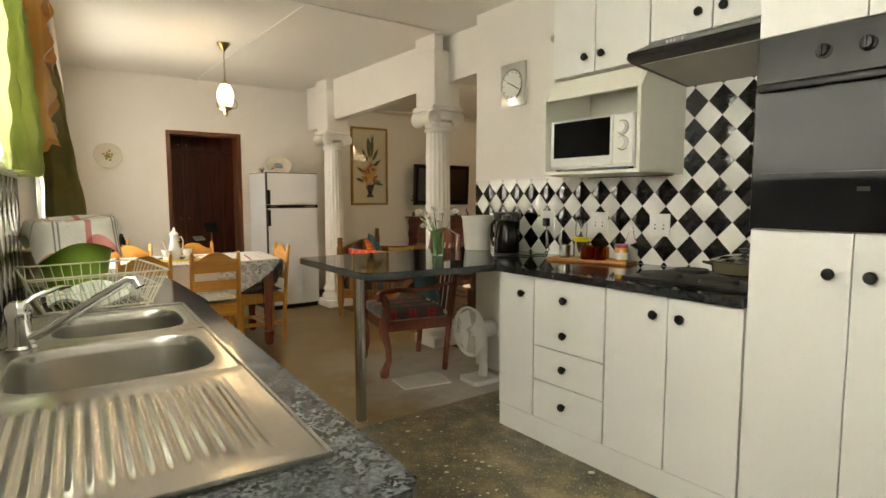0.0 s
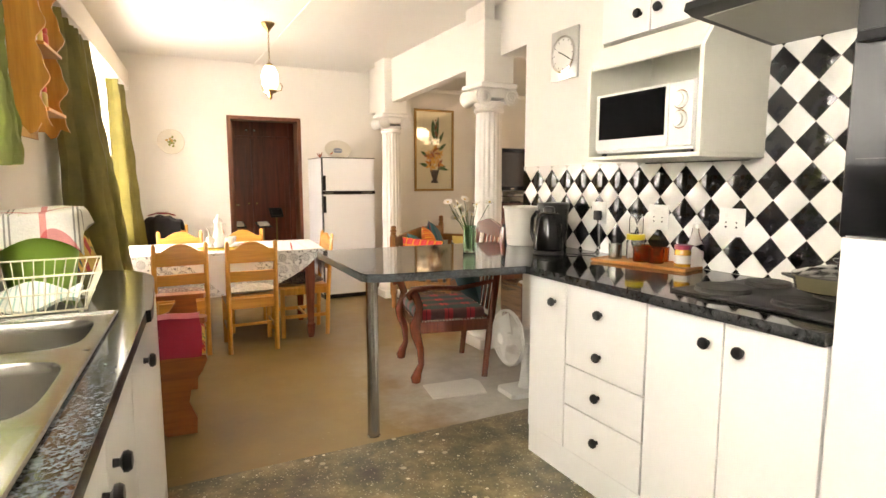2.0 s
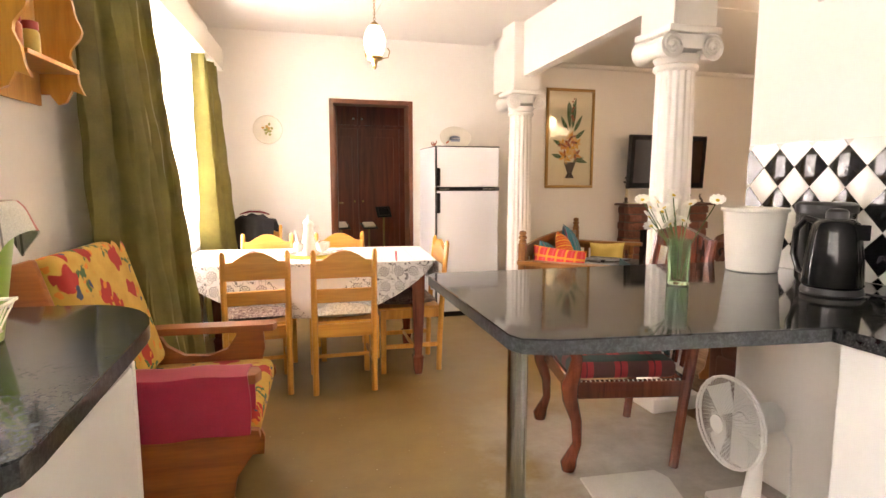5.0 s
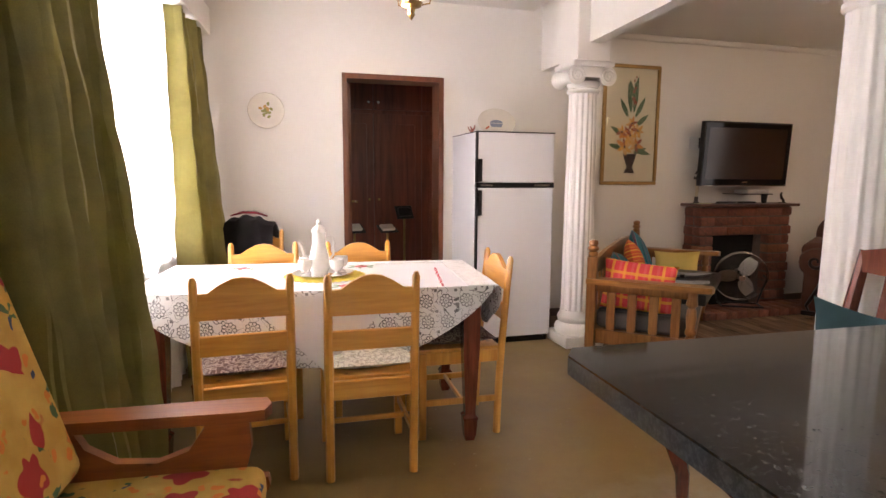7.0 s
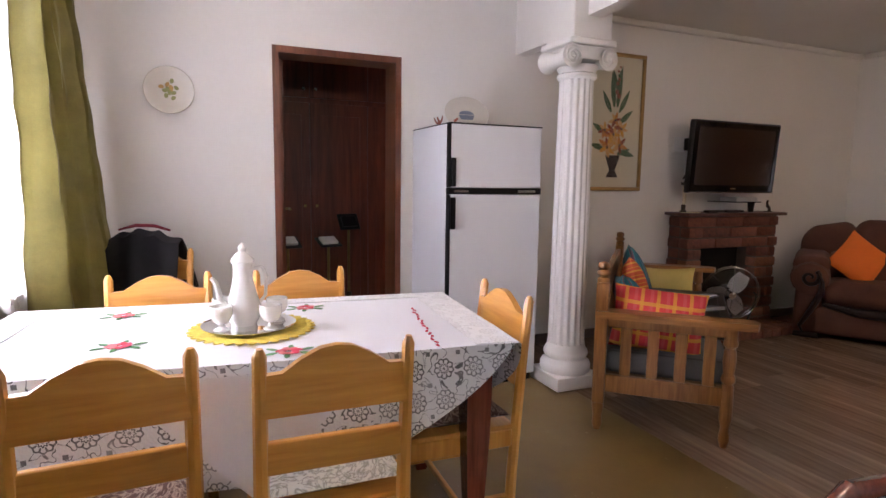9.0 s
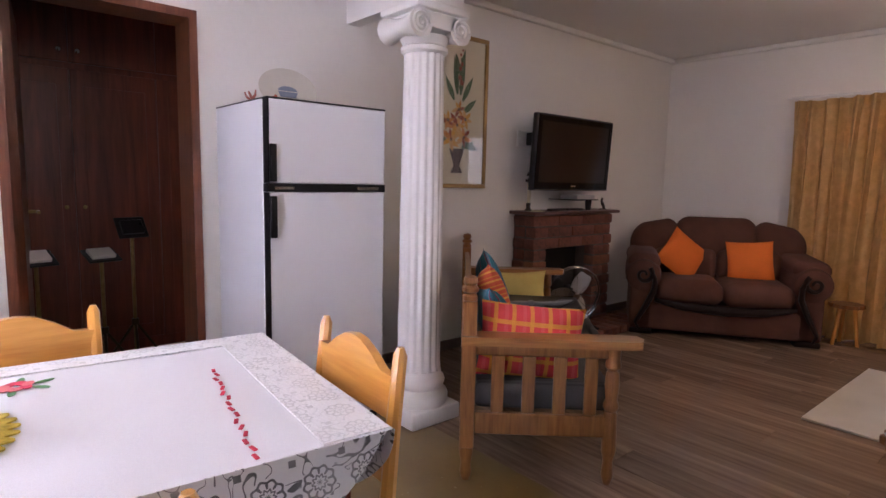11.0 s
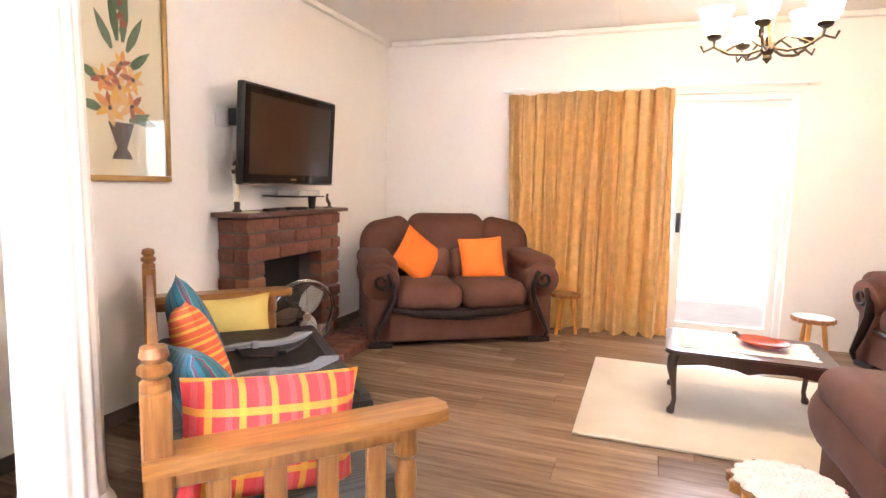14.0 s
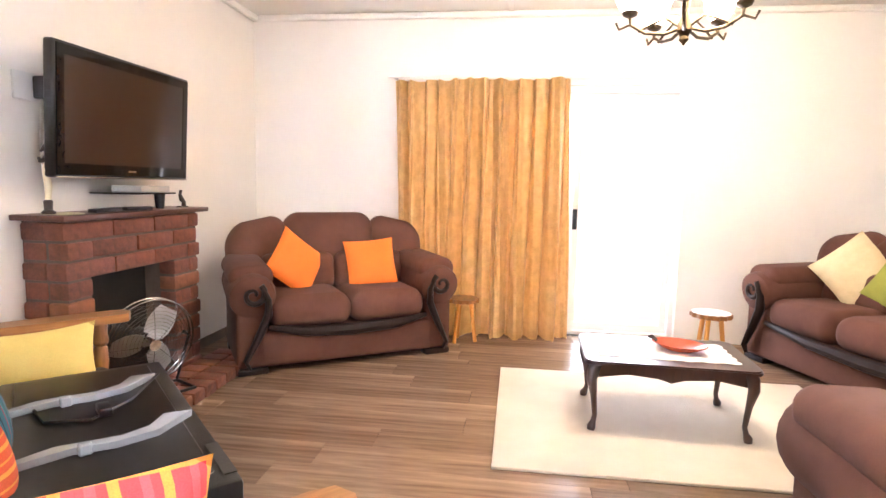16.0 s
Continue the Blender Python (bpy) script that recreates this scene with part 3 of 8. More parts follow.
# bucket with a tea towel
BUCKET = plain("green_plastic", (0.25, 0.42, 0.055), 0.35, var=0.06)
bucket = thing("bucket", "bright green plastic bucket on the worktop", "bucket", pose(0.11, 2.86, 0.91))
part("shell", B().lathe([(0.10, 0), (0.105, 0.004), (0.145, 0.27), (0.152, 0.272), (0.152, 0.28), (0.138, 0.28), (0.098, 0.012), (0.001, 0.01)], 32), BUCKET, bucket)
TOWEL = bands("white_tea_towel_red_check", (0.74, 0.72, 0.66), [(0.06, 0.16, (0.5, 0.06, 0.06)), (0.55, 0.58, (0.1, 0.09, 0.08)), (0.62, 0.65, (0.1, 0.09, 0.08))], "x", 0.20, cross=("y", [(0.06, 0.16, (0.5, 0.06, 0.06)), (0.6, 0.63, (0.1, 0.09, 0.08))]))


def drape(u, v):
    x, y = (u - 0.5) * 0.42, (v - 0.5) * 0.42 - 0.03
    r = math.hypot(x, y)
    over = max(0.0, r - 0.152)
    a = math.atan2(y, x)
    k = 1 if r < 0.158 else (0.158 + 0.22 * over + 0.022 * over * 8 * math.sin(5 * a + 0.6)) / r
    return (x * k, y * k, 0.290 - 0.97 * over + 0.010 * math.sin(9 * x + 5 * y) * (1 if r < 0.15 else 0.4) - 0.02 * max(0, 1 - r / 0.13) ** 2)


solo("tea_towel", B().sheet(drape, 40, 30, 0.004), TOWEL, "white tea towel with red checks over the bucket", "towel", pose(0.11, 2.86, 0.91, 0, 0, 6))
solo("cream_tub", B().lathe([(0.075, 0), (0.08, 0.004), (0.09, 0.13), (0.094, 0.133), (0.094, 0.15), (0.088, 0.156), (0.001, 0.158)], 28), plain("cream_plastic", (0.66, 0.6, 0.38), 0.4, var=0.05), "cream plastic tub with a lid on the worktop", "tub", pose(0.03, 3.10, 0.91))

# ---- kitchen: the cooking side ----
FX = 2.06


def cabinet(name, y0, y1, z0, z1, label, depth=0.62, x=FX):
    c = thing(name, label, "cabinet")
    part("body", B().box(x + 0.019, y0 + 0.001, z0, x + depth, y1 - 0.001, z1), CABINET, c)
    return c


def front(parent, y0, y1, z0, z1, ky, kz, x=FX, name="door"):
    d = part(name, B().box(x, y0 + 0.001, z0 + 0.001, x + 0.018, y1 - 0.001, z1 - 0.001, 0.002), CABINET, parent)
    if ky is not None:
        knob(d, x, ky, kz, -1, 0.019)
    return d


u = cabinet("base_cabinet", 2.225, 2.485, 0.0, 0.872, "white base cabinet with one narrow door")
front(u, 2.225, 2.487, 0.13, 0.872, 2.30, 0.775)
u = cabinet("drawer_cabinet", 1.775, 2.222, 0.0, 0.872, "white base cabinet with four drawers")
for z0, z1, kz in ((0.515, 0.872, 0.775), (0.335, 0.512, 0.43), (0.13, 0.332, 0.24)):
    front(u, 1.778, 2.222, z0, z1, 2.01, kz, name="drawer")
knob(u, FX, 2.01, 0.60, -1, 0.019)
u = cabinet("base_cabinet", 1.155, 1.772, 0.0, 0.872, "white base cabinet with two doors under the hob")
front(u, 1.466, 1.772, 0.13, 0.872, 1.52, 0.79)
front(u, 1.158, 1.463, 0.13, 0.872, 1.40, 0.79)
solo("plinth_board", B().box(FX + 0.005, 1.155, 0.0, FX + 0.018, 2.487, 0.128, 0.002), CABINET, "white plinth board under the base cabinets", "plinth")
# tall oven housing
tall = cabinet("oven_cabinet", 0.42, 1.150, 0.0, CEIL_K - 0.005, "tall white cabinet that houses the oven")
front(tall, 0.832, 1.150, 0.13, 1.165, 0.89, 1.03)
front(tall, 0.42, 0.830, 0.13, 1.165, 0.775, 1.03)
front(tall, 0.832, 1.150, 1.83, 2.58, 0.89, 1.95)
front(tall, 0.42, 0.830, 1.83, 2.58, 0.775, 1.95)
part("plinth", B().box(FX + 0.002, 0.42, 0, FX + 0.019, 1.15, 0.128), CABINET, tall)
oven = thing("oven", "black glass built-in oven with control knobs", "oven")
part("door_glass", B().box(FX - 0.022, 0.44, 1.17, FX + 0.017, 1.146, 1.655, 0.004), BLACKGLASS, oven)
part("control_panel", B().box(FX - 0.018, 0.44, 1.665, FX + 0.017, 1.146, 1.825, 0.004), BLACK, oven)
part("handle", B().box(FX - 0.05, 0.46, 1.635, FX - 0.022, 1.13, 1.662, 0.008, 2), BLACK, oven)
for ky in (0.94, 0.82, 0.70, 0.58):
    k = part("knob", B().lathe([(0.024, 0), (0.024, 0.006), (0.017, 0.009), (0.016, 0.024), (0.001, 0.026)], 18, pose(FX - 0.018, ky, 1.745, 0, -90, 0)), BLACK, oven)
    part("grip", B().box(FX - 0.048, ky - 0.004, 1.727, FX - 0.038, ky + 0.004, 1.763, 0.002), BLACK, k)
part("badge", B().box(FX - 0.0235, 0.79, 1.298, FX - 0.022, 0.825, 1.312), IRON, oven, "small pale maker's plate")
part("grip_rail", B().box(FX - 0.0235, 0.46, 1.36, FX - 0.022, 1.12, 1.362), IRON, oven)
# worktop, bar and its post
top = thing("cooking_worktop", "polished black granite worktop under the wall cupboards", "worktop")
o = [(WX0, 1.155), (2.035, 1.155), (2.035, 2.49), (WX0, 2.49)]
part("top_face", B().prism(o, 0.906, 0.91), GRANITE, top)
part("edge", B().prism(o, 0.874, 0.906), GRANITE, top)
bar = thing("breakfast_bar", "black granite breakfast bar with clipped corners", "bar counter")
o = [(2.70, 2.491), (2.0, 2.491), (1.36, 2.57), (1.29, 2.60), (1.275, 2.64), (1.30, 3.46), (1.33, 3.50), (2.70, 3.46)]
part("top_face", B().prism(o, 0.906, 0.91), GRANITE, bar)
part("edge", B().prism(o, 0.874, 0.906), GRANITE_EDGE, bar)
post = thing("bar_post", "brushed steel tube post under the bar", "post", pose(1.445, 2.975, 0))
part("tube", B().lathe([(0.030, 0.004), (0.030, 0.868)], 28), STEEL, post)
part("foot_plate", B().lathe([(0.034, 0), (0.034, 0.004), (0.03, 0.006)], 28), STEEL, post)
part("top_plate", B().lathe([(0.03, 0.862), (0.05, 0.866), (0.05, 0.873)], 28), STEEL, post)
# hob with four plates and a lidded pan
hob = thing("hob", "black hob with four solid cooking plates", "hob", pose(2.40, 1.47, 0.91))
HOB = plain("black_hob_enamel", (0.010, 0.010, 0.010), 0.4, var=0.2, relief=0.05)
HOB.node_tree.nodes["Principled BSDF"].inputs["Specular IOR Level"].default_value = 0.2
part("tray", B().box(-0.25, -0.29, 0, 0.25, 0.29, 0.010, 0.004, 2), HOB, hob)
for x, y, r in ((-0.12, 0.17, 0.09), (0.12, 0.16, 0.075), (-0.12, -0.10, 0.075), (0.12, -0.11, 0.09)):
    part("plate", B().lathe([(r + 0.004, 0.009), (r + 0.004, 0.017), (r, 0.019), (r, 0.026), (r * 0.35, 0.026), (r * 0.33, 0.0245), (0.001, 0.0245)], 32, pose(x, y, 0)), IRON, hob)
pan = thing("lidded_pan", "dark pan with a glass lid on the hob", "pan", pose(2.515, 1.385, 0.936))
part("body", B().lathe([(0.105, 0), (0.124, 0.008), (0.133, 0.052), (0.139, 0.053), (0.139, 0.057), (0.130, 0.058)], 32), plain("olive_enamel", (0.10, 0.09, 0.05), 0.25), pan)
part("lid", B().lathe([(0.134, 0.056), (0.135, 0.062), (0.09, 0.080), (0.03, 0.09), (0.001, 0.092)], 32), plain("smoked_glass_lid", (0.06, 0.058, 0.05), 0.1, coat=0.4), pan, "smoked glass lid")
part("lid_knob", B().lathe([(0.008, 0.09), (0.008, 0.1), (0.02, 0.106), (0.02, 0.114), (0.001, 0.118)], 16), BLACK, pan)
for a in (1.9, 5.04):
    part("side_handle", B().tube([(0.13 * math.cos(a - 0.25), 0.13 * math.sin(a - 0.25), 0.042), (0.165 * math.cos(a), 0.165 * math.sin(a), 0.046), (0.13 * math.cos(a + 0.25), 0.13 * math.sin(a + 0.25), 0.042)], 0.006, 8), BLACK, pan)
# wall cupboards, microwave shelf, hood
upper = thing("wall_cupboard", "white wall cupboard with two doors", "cupboard")
part("body", B().box(2.40, 1.803, 1.93, WX0 - 0.001, 2.41, CEIL_K - 0.005), CREAM, upper)
for a, c, k in ((2.125, 2.409, 2.177), (1.805, 2.122, 2.069)):
    front(upper, a, c, 1.93, 2.58, k, 2.01, 2.38)
shelf = thing("microwave_shelf", "cream open shelf box that holds the microwave", "shelf")
side = [(0.0, 0.0), (0.388, 0.0), (0.388, 0.513), (0.072, 0.513), (0.072, 0.495), (0.0, 0.385)]
part("bottom", B().box(2.31, 1.792, 1.398, WX0 - 0.001, 2.413, 1.416, 0.002), CREAM, shelf)
for y in (1.792, 2.395):
    part("side", B().prism([(2.31 + a, 1.416 + c) for a, c in side], y, y + 0.018, Matrix(((1, 0, 0, 0), (0, 0, 1, 0), (0, 1, 0, 0), (0, 0, 0, 1)))), CREAM, shelf)
part("back", B().box(WX0 - 0.012, 1.811, 1.417, WX0 - 0.001, 2.394, 1.928), CREAM, shelf)
part("top_fascia", B().box(-0.006, 1.811, 0.0, 0.006, 2.394, 0.125, 0.002, 1, pose(2.318, 0, 1.80, 0, 30, 0)), CREAM, shelf, "sloping cream fascia")
part("hook_rail", B().tube([(2.66, 1.83, 1.392), (2.66, 2.38, 1.392)], 0.004, 6), CHROME, shelf)
mw = thing("microwave", "white microwave oven with two dials", "microwave", pose(2.33, 1.835, 1.428))
part("case", B().box(0, 0, 0, 0.31, 0.53, 0.262, 0.006, 2), WHITEPLASTIC, mw)
part("door_frame", B().box(-0.012, 0.12, 0.012, 0, 0.528, 0.259, 0.004), WHITEPLASTIC, mw)
part("window", B().box(-0.015, 0.134, 0.06, -0.012, 0.502, 0.248), BLACKGLASS, mw, "dark glass window")
part("panel", B().box(-0.010, 0.002, 0.012, 0, 0.117, 0.259, 0.004), WHITEPLASTIC, mw)
for z in (0.19, 0.115):
    d = part("dial", B().lathe([(0.033, 0), (0.031, 0.010), (0.026, 0.012), (0.025, 0.022), (0.001, 0.023)], 24, pose(-0.010, 0.06, z, 0, -90, 0)), WHITEPLASTIC, mw)
    part("ring", B().lathe([(0.036, 0), (0.036, 0.002), (0.033, 0.002)], 24, pose(-0.0105, 0.06, z, 0, -90, 0)), CHROME, d)
for x, y in ((0.02, 0.03), (0.28, 0.03), (0.02, 0.50), (0.28, 0.50)):
    part("foot", B().cyl((x, y, -0.012), (x, y, 0.001), 0.012, n=10), BLACK, mw)
hood_cup = thing("hood_cupboard", "white cupboard above the cooker hood", "cupboard")
part("body", B().box(2.40, 1.155, 2.005, WX0 - 0.001, 1.797, CEIL_K - 0.005), CREAM, hood_cup)
for a, c, k in ((1.50, 1.800, 1.554), (1.157, 1.497, 1.443)):
    front(hood_cup, a, c, 2.005, 2.58, k, 2.083, 2.38)
hood = thing("cooker_hood", "black slim cooker hood with a filter underneath", "cooker hood")
prof = [(2.70, 1.832), (2.235, 1.885), (2.195, 1.90), (2.203, 1.928), (2.38, 1.998), (2.70, 1.998)]
SWAP = Matrix(((1, 0, 0, 0), (0, 0, 1, 0), (0, 1, 0, 0), (0, 0, 0, 1)))
part("shell", B().prism([(x if x < 2.69 else 2.695, z) for x, z in prof], 1.158, 1.795, SWAP), BLACK, hood)
part("filter", B().prism([(2.68, 1.831), (2.26, 1.879), (2.26, 1.884), (2.68, 1.838)], 1.19, 1.765, SWAP), plain("grey_filter_mesh", (0.35, 0.34, 0.3), 0.5, 0.6, 0.1, 4, 300, 0.5), hood, "grey metal filter")
for i in range(5):
    part("button", B().box(2.262, 1.56 + i * 0.018, 1.945, 2.285, 1.572 + i * 0.018, 1.9655), WHITEPLASTIC, hood)
# rounded corner shelves beside the cupboard, with ornaments
cs = thing("corner_shelf", "white rounded corner shelves beside the wall cupboard", "shelf")
for z in (2.20, 1.83, 1.405):
    part("board", B().prism([(WX0 - 0.001, 2.418), (2.42, 2.418), *arc(2.69, 2.418, 0.26, 180, 95, 7, 0.19), (WX0 - 0.001, 2.60)], z, z + 0.018), CREAM, cs)
part("back_panel", B().box(2.50, 2.4135, 1.417, 2.698, 2.4175, 2.58), CREAM, cs)
for z, h, mat_, lab in ((2.218, 0.13, BRASS, "small brass ornament on the corner shelf"), (1.848, 0.08, plain("green_china", (0.2, 0.4, 0.3), 0.2), "small green china jug on the corner shelf"), (1.423, 0.22, plain("brown_paper_packet", (0.42, 0.24, 0.08), 0.6, var=0.4, scale=30), "brown packet standing on the corner shelf")):
    solo("ornament", B().lathe([(0.03, 0), (0.034, h * 0.1), (0.02, h * 0.35), (0.032, h * 0.6), (0.014, h * 0.85), (0.018, h), (0.001, h)], 14, pose(0, 0, 0)), mat_, lab, "ornament", pose(2.58, 2.50, z))
# clock
clock = thing("wall_clock", "square silver wall clock with a round dial", "clock", pose(WX0, 3.06, 2.04, 0, -90, 0))
part("case", B().box(-0.145, -0.12, 0, 0.145, 0.12, 0.018, 0.006, 2), plain("silver_plastic", (0.6, 0.6, 0.58), 0.3, 0.6), clock)
part("rim", B().lathe([(0.105, 0.018), (0.105, 0.026), (0.095, 0.028), (0.093, 0.0185)], 40, None, 0, 0, False), CHROME, clock)
part("dial", B().lathe([(0.093, 0.019), (0.093, 0.0205), (0.001, 0.0205)], 40), WHITEPLASTIC, clock)
for ang, L in ((65, 0.05), (-120, 0.075)):
    part("hand_pointer", B().box(-0.002, -0.003, 0.0215, L, 0.003, 0.0225, 0, 1, pose(0, 0, 0, 0, 0, ang)), BLACK, clock)
for i in range(12):
    part("hour_mark", B().box(0.078, -0.002, 0.0208, 0.088, 0.002, 0.0215, 0, 1, pose(0, 0, 0, 0, 0, 30 * i)), BLACK, clock)
# sockets on the tiles
for y, z in ((2.725, 1.13), (2.31, 1.13), (1.915, 1.13)):
    s = thing("wall_socket", "white plastic wall socket on the tiles", "socket", pose(WX0 - 0.0075, y, z, 0, -90, 0))
    part("plate", B().box(-0.06, -0.06, 0, 0.06, 0.06, 0.009, 0.003, 2), WHITEPLASTIC, s)
    for a in (-0.025, 0.025):
        part("switch", B().box(0.022, a - 0.008, 0.009, 0.042, a + 0.008, 0.013, 0.002), WHITEPLASTIC, s)
        part("hole", B().cyl((-0.02, a, 0.0085), (-0.02, a, 0.0095), 0.005, n=10).cyl((0.0, a, 0.0085), (0.0, a, 0.0095), 0.004, n=10), BLACK, s)
# kettle, plug and lead
kettle = thing("kettle", "glossy black electric kettle", "kettle", pose(2.40, 2.80, 0.91, 0, 0, 100))
part("base", B().lathe([(0.08, 0), (0.085, 0.006), (0.08, 0.022), (0.001, 0.022)], 28), BLACK, kettle)
part("body", B().lathe([(0.075, 0.022), (0.082, 0.03), (0.078, 0.10), (0.066, 0.19), (0.06, 0.215), (0.045, 0.228), (0.001, 0.232)], 32), BLACKGLASS, kettle)
part("lid", B().lathe([(0.03, 0.226), (0.03, 0.25), (0.022, 0.258), (0.001, 0.26)], 20), BLACK, kettle)
part("handle", B().tube([(0.05, 0, 0.215), (0.09, 0, 0.225), (0.12, 0, 0.19), (0.125, 0, 0.11), (0.105, 0, 0.06), (0.075, 0, 0.05)], [0.012, 0.013, 0.012, 0.011, 0.011, 0.012], 10, flat=0.8), BLACK, kettle)
part("spout", B().prism([(-0.05, -0.02), (-0.095, 0), (-0.05, 0.02)], 0.17, 0.215), BLACKGLASS, kettle)
lead = thing("power_lead", "black plug and lead to the wall socket", "lead")
part("plug", B().box(2.655, 2.695, 1.09, 2.684, 2.74, 1.145, 0.008, 2), BLACK, lead)
part("cable", B().tube([(2.67, 2.715, 1.09), (2.665, 2.70, 1.02), (2.65, 2.67, 0.94), (2.60, 2.66, 0.916), (2.54, 2.72, 0.915), (2.50, 2.66, 0.915), (2.46, 2.72, 0.916), (2.44, 2.77, 0.92)], 0.004, 6), BLACK, lead)
flask = thing("coffee_flask", "dark grey plastic jug with a lid", "jug", pose(2.57, 2.98, 0.91))
part("body", B().lathe([(0.075, 0), (0.08, 0.01), (0.088, 0.23), (0.09, 0.235)], 28), plain("smoked_plastic", (0.035, 0.035, 0.035), 0.2), flask)
part("lid", B().lathe([(0.092, 0.235), (0.092, 0.262), (0.08, 0.27), (0.001, 0.272)], 28), BLACK, flask)
part("grip", B().box(-0.1, -0.015, 0.05, -0.084, 0.015, 0.22, 0.006, 2), BLACK, flask)
FROST = plain("milky_plastic", (0.72, 0.70, 0.64), 0.35, var=0.05)
solo("plastic_bin", B().lathe([(0.085, 0), (0.09, 0.004), (0.11, 0.225), (0.118, 0.228), (0.118, 0.24), (0.106, 0.24), (0.088, 0.012), (0.001, 0.01)], 28), FROST, "milky white plastic container on the bar", "container", pose(2.53, 3.24, 0.91))
# tray with jars
tray = solo("serving_tray", B().box(-0.10, -0.24, 0, 0.10, 0.24, 0.008, 0.003).tube([(-0.1, -0.24, 0.01), (0.1, -0.24, 0.01), (0.1, 0.24, 0.01), (-0.1, 0.24, 0.01)], 0.006, 6, True), plain("orange_woven_tray", (0.42, 0.17, 0.04), 0.5, var=0.3, scale=40, fine=200, relief=0.5), "orange woven tray with jars and cups", "tray", pose(2.575, 2.27, 0.91, 0, 0, 14))
solo("steel_tin", B().lathe([(0.032, 0), (0.033, 0.075), (0.03, 0.076), (0.029, 0.006), (0.001, 0.005)], 24), STEEL, "small open stainless steel tin", "tin", pose(2.55, 2.45, 0.919))
jar = thing("storage_jar", "glass jar with a yellow lid, another jar on top", "jar", pose(2.635, 2.40, 0.919))
part("lower_glass", B().lathe([(0.042, 0), (0.045, 0.005), (0.045, 0.085), (0.04, 0.095), (0.036, 0.095), (0.04, 0.08), (0.04, 0.008), (0.001, 0.006)], 24), GLASS, jar)
part("sugar", B().lathe([(0.039, 0.008), (0.039, 0.03), (0.001, 0.034)], 20), PORCELAIN, jar, "white sugar inside")
part("lid", B().lathe([(0.043, 0.096), (0.045, 0.098), (0.045, 0.122), (0.001, 0.123)], 24), plain("yellow_plastic", (0.75, 0.6, 0.02), 0.35), jar, "bright yellow lid")
part("upper_glass", B().lathe([(0.032, 0.124), (0.035, 0.13), (0.035, 0.20), (0.028, 0.215), (0.03, 0.225), (0.026, 0.225), (0.031, 0.20), (0.031, 0.132), (0.001, 0.13)], 24), GLASS, jar)
AMBER = glassy("amber_glass", (0.75, 0.16, 0.015), 0.02)
for i, (x, y) in enumerate(((2.575, 2.305), (2.60, 2.235), (2.665, 2.265), (2.66, 2.345))):
    solo("amber_cup", B().lathe([(0.034, 0), (0.037, 0.003), (0.038, 0.07), (0.035, 0.072), (0.033, 0.008), (0.001, 0.006)], 22), AMBER, "amber glass cup on the tray", "cup", pose(x, y, 0.9195), "amber cups")
spread = thing("spread_jar", "jar of yellow spread with a red lid", "jar", pose(2.64, 2.115, 0.9185))
part("glass", B().lathe([(0.036, 0), (0.038, 0.004), (0.038, 0.07), (0.034, 0.078)], 22), plain("mustard_spread", (0.6, 0.33, 0.03), 0.15, coat=0.5), spread)
part("wrapper", B().lathe([(0.0385, 0.014), (0.0385, 0.052)], 22), WHITEPLASTIC, spread, "white paper wrapper")
part("lid", B().lathe([(0.037, 0.078), (0.039, 0.08), (0.039, 0.097), (0.001, 0.098)], 22), plain("dark_red_lid", (0.3, 0.02, 0.05), 0.35), spread)
bottle = thing("glass_bottle", "clear glass bottle with a white cap", "bottle", pose(2.665, 2.075, 0.91))
part("glass", B().lathe([(0.036, 0), (0.038, 0.005), (0.038, 0.10), (0.016, 0.165), (0.014, 0.19), (0.001, 0.19)], 22), GLASS, bottle)
part("cap", B().lathe([(0.017, 0.185), (0.017, 0.208), (0.001, 0.21)], 18), WHITEPLASTIC, bottle)
# vase of white flowers on the bar
vase = thing("flower_vase", "green glass vase of white daisies on the bar", "vase", pose(2.06, 3.07, 0.91))
part("glass", B().lathe([(0.034, 0), (0.036, 0.004), (0.036, 0.15), (0.033, 0.15), (0.032, 0.01), (0.001, 0.008)], 24), glassy("green_glass", (0.62, 0.85, 0.66), 0.02), vase)
STEM = plain("green_stem", (0.05, 0.12, 0.03), 0.6)
PETAL = plain("white_petal", (0.8, 0.78, 0.72), 0.6)
EYE_Y = plain("yellow_flower_eye", (0.6, 0.42, 0.03), 0.7)
rnd = random.Random(4)
for i in range(15):
    a, s = rnd.uniform(0, 6.28), rnd.uniform(0.02, 0.13)
    tip = Vector((s * math.cos(a), s * math.sin(a), rnd.uniform(0.18, 0.30)))
    st = part("stem", B().tube([(0.01 * math.cos(a), 0.01 * math.sin(a), 0.02), (0.3 * tip.x, 0.3 * tip.y, 0.13), tip], 0.0018, 5), STEM, vase)
    turn = Matrix.Translation(tip) @ pose(0, 0, 0, rnd.uniform(-50, 50), rnd.uniform(-50, 50), 0)
    head = B()
    for k in range(10):
        head.prism([(0.004, -0.003), (0.024, -0.0055), (0.028, 0), (0.024, 0.0055), (0.004, 0.003)], 0, 0.0012, turn @ pose(0, 0, 0, 0, -14, 36 * k))
    h = part("petals", head, PETAL, st)
    part("eye", B().lathe([(0.007, 0), (0.006, 0.005), (0.001, 0.006)], 10, turn), EYE_Y, vase)
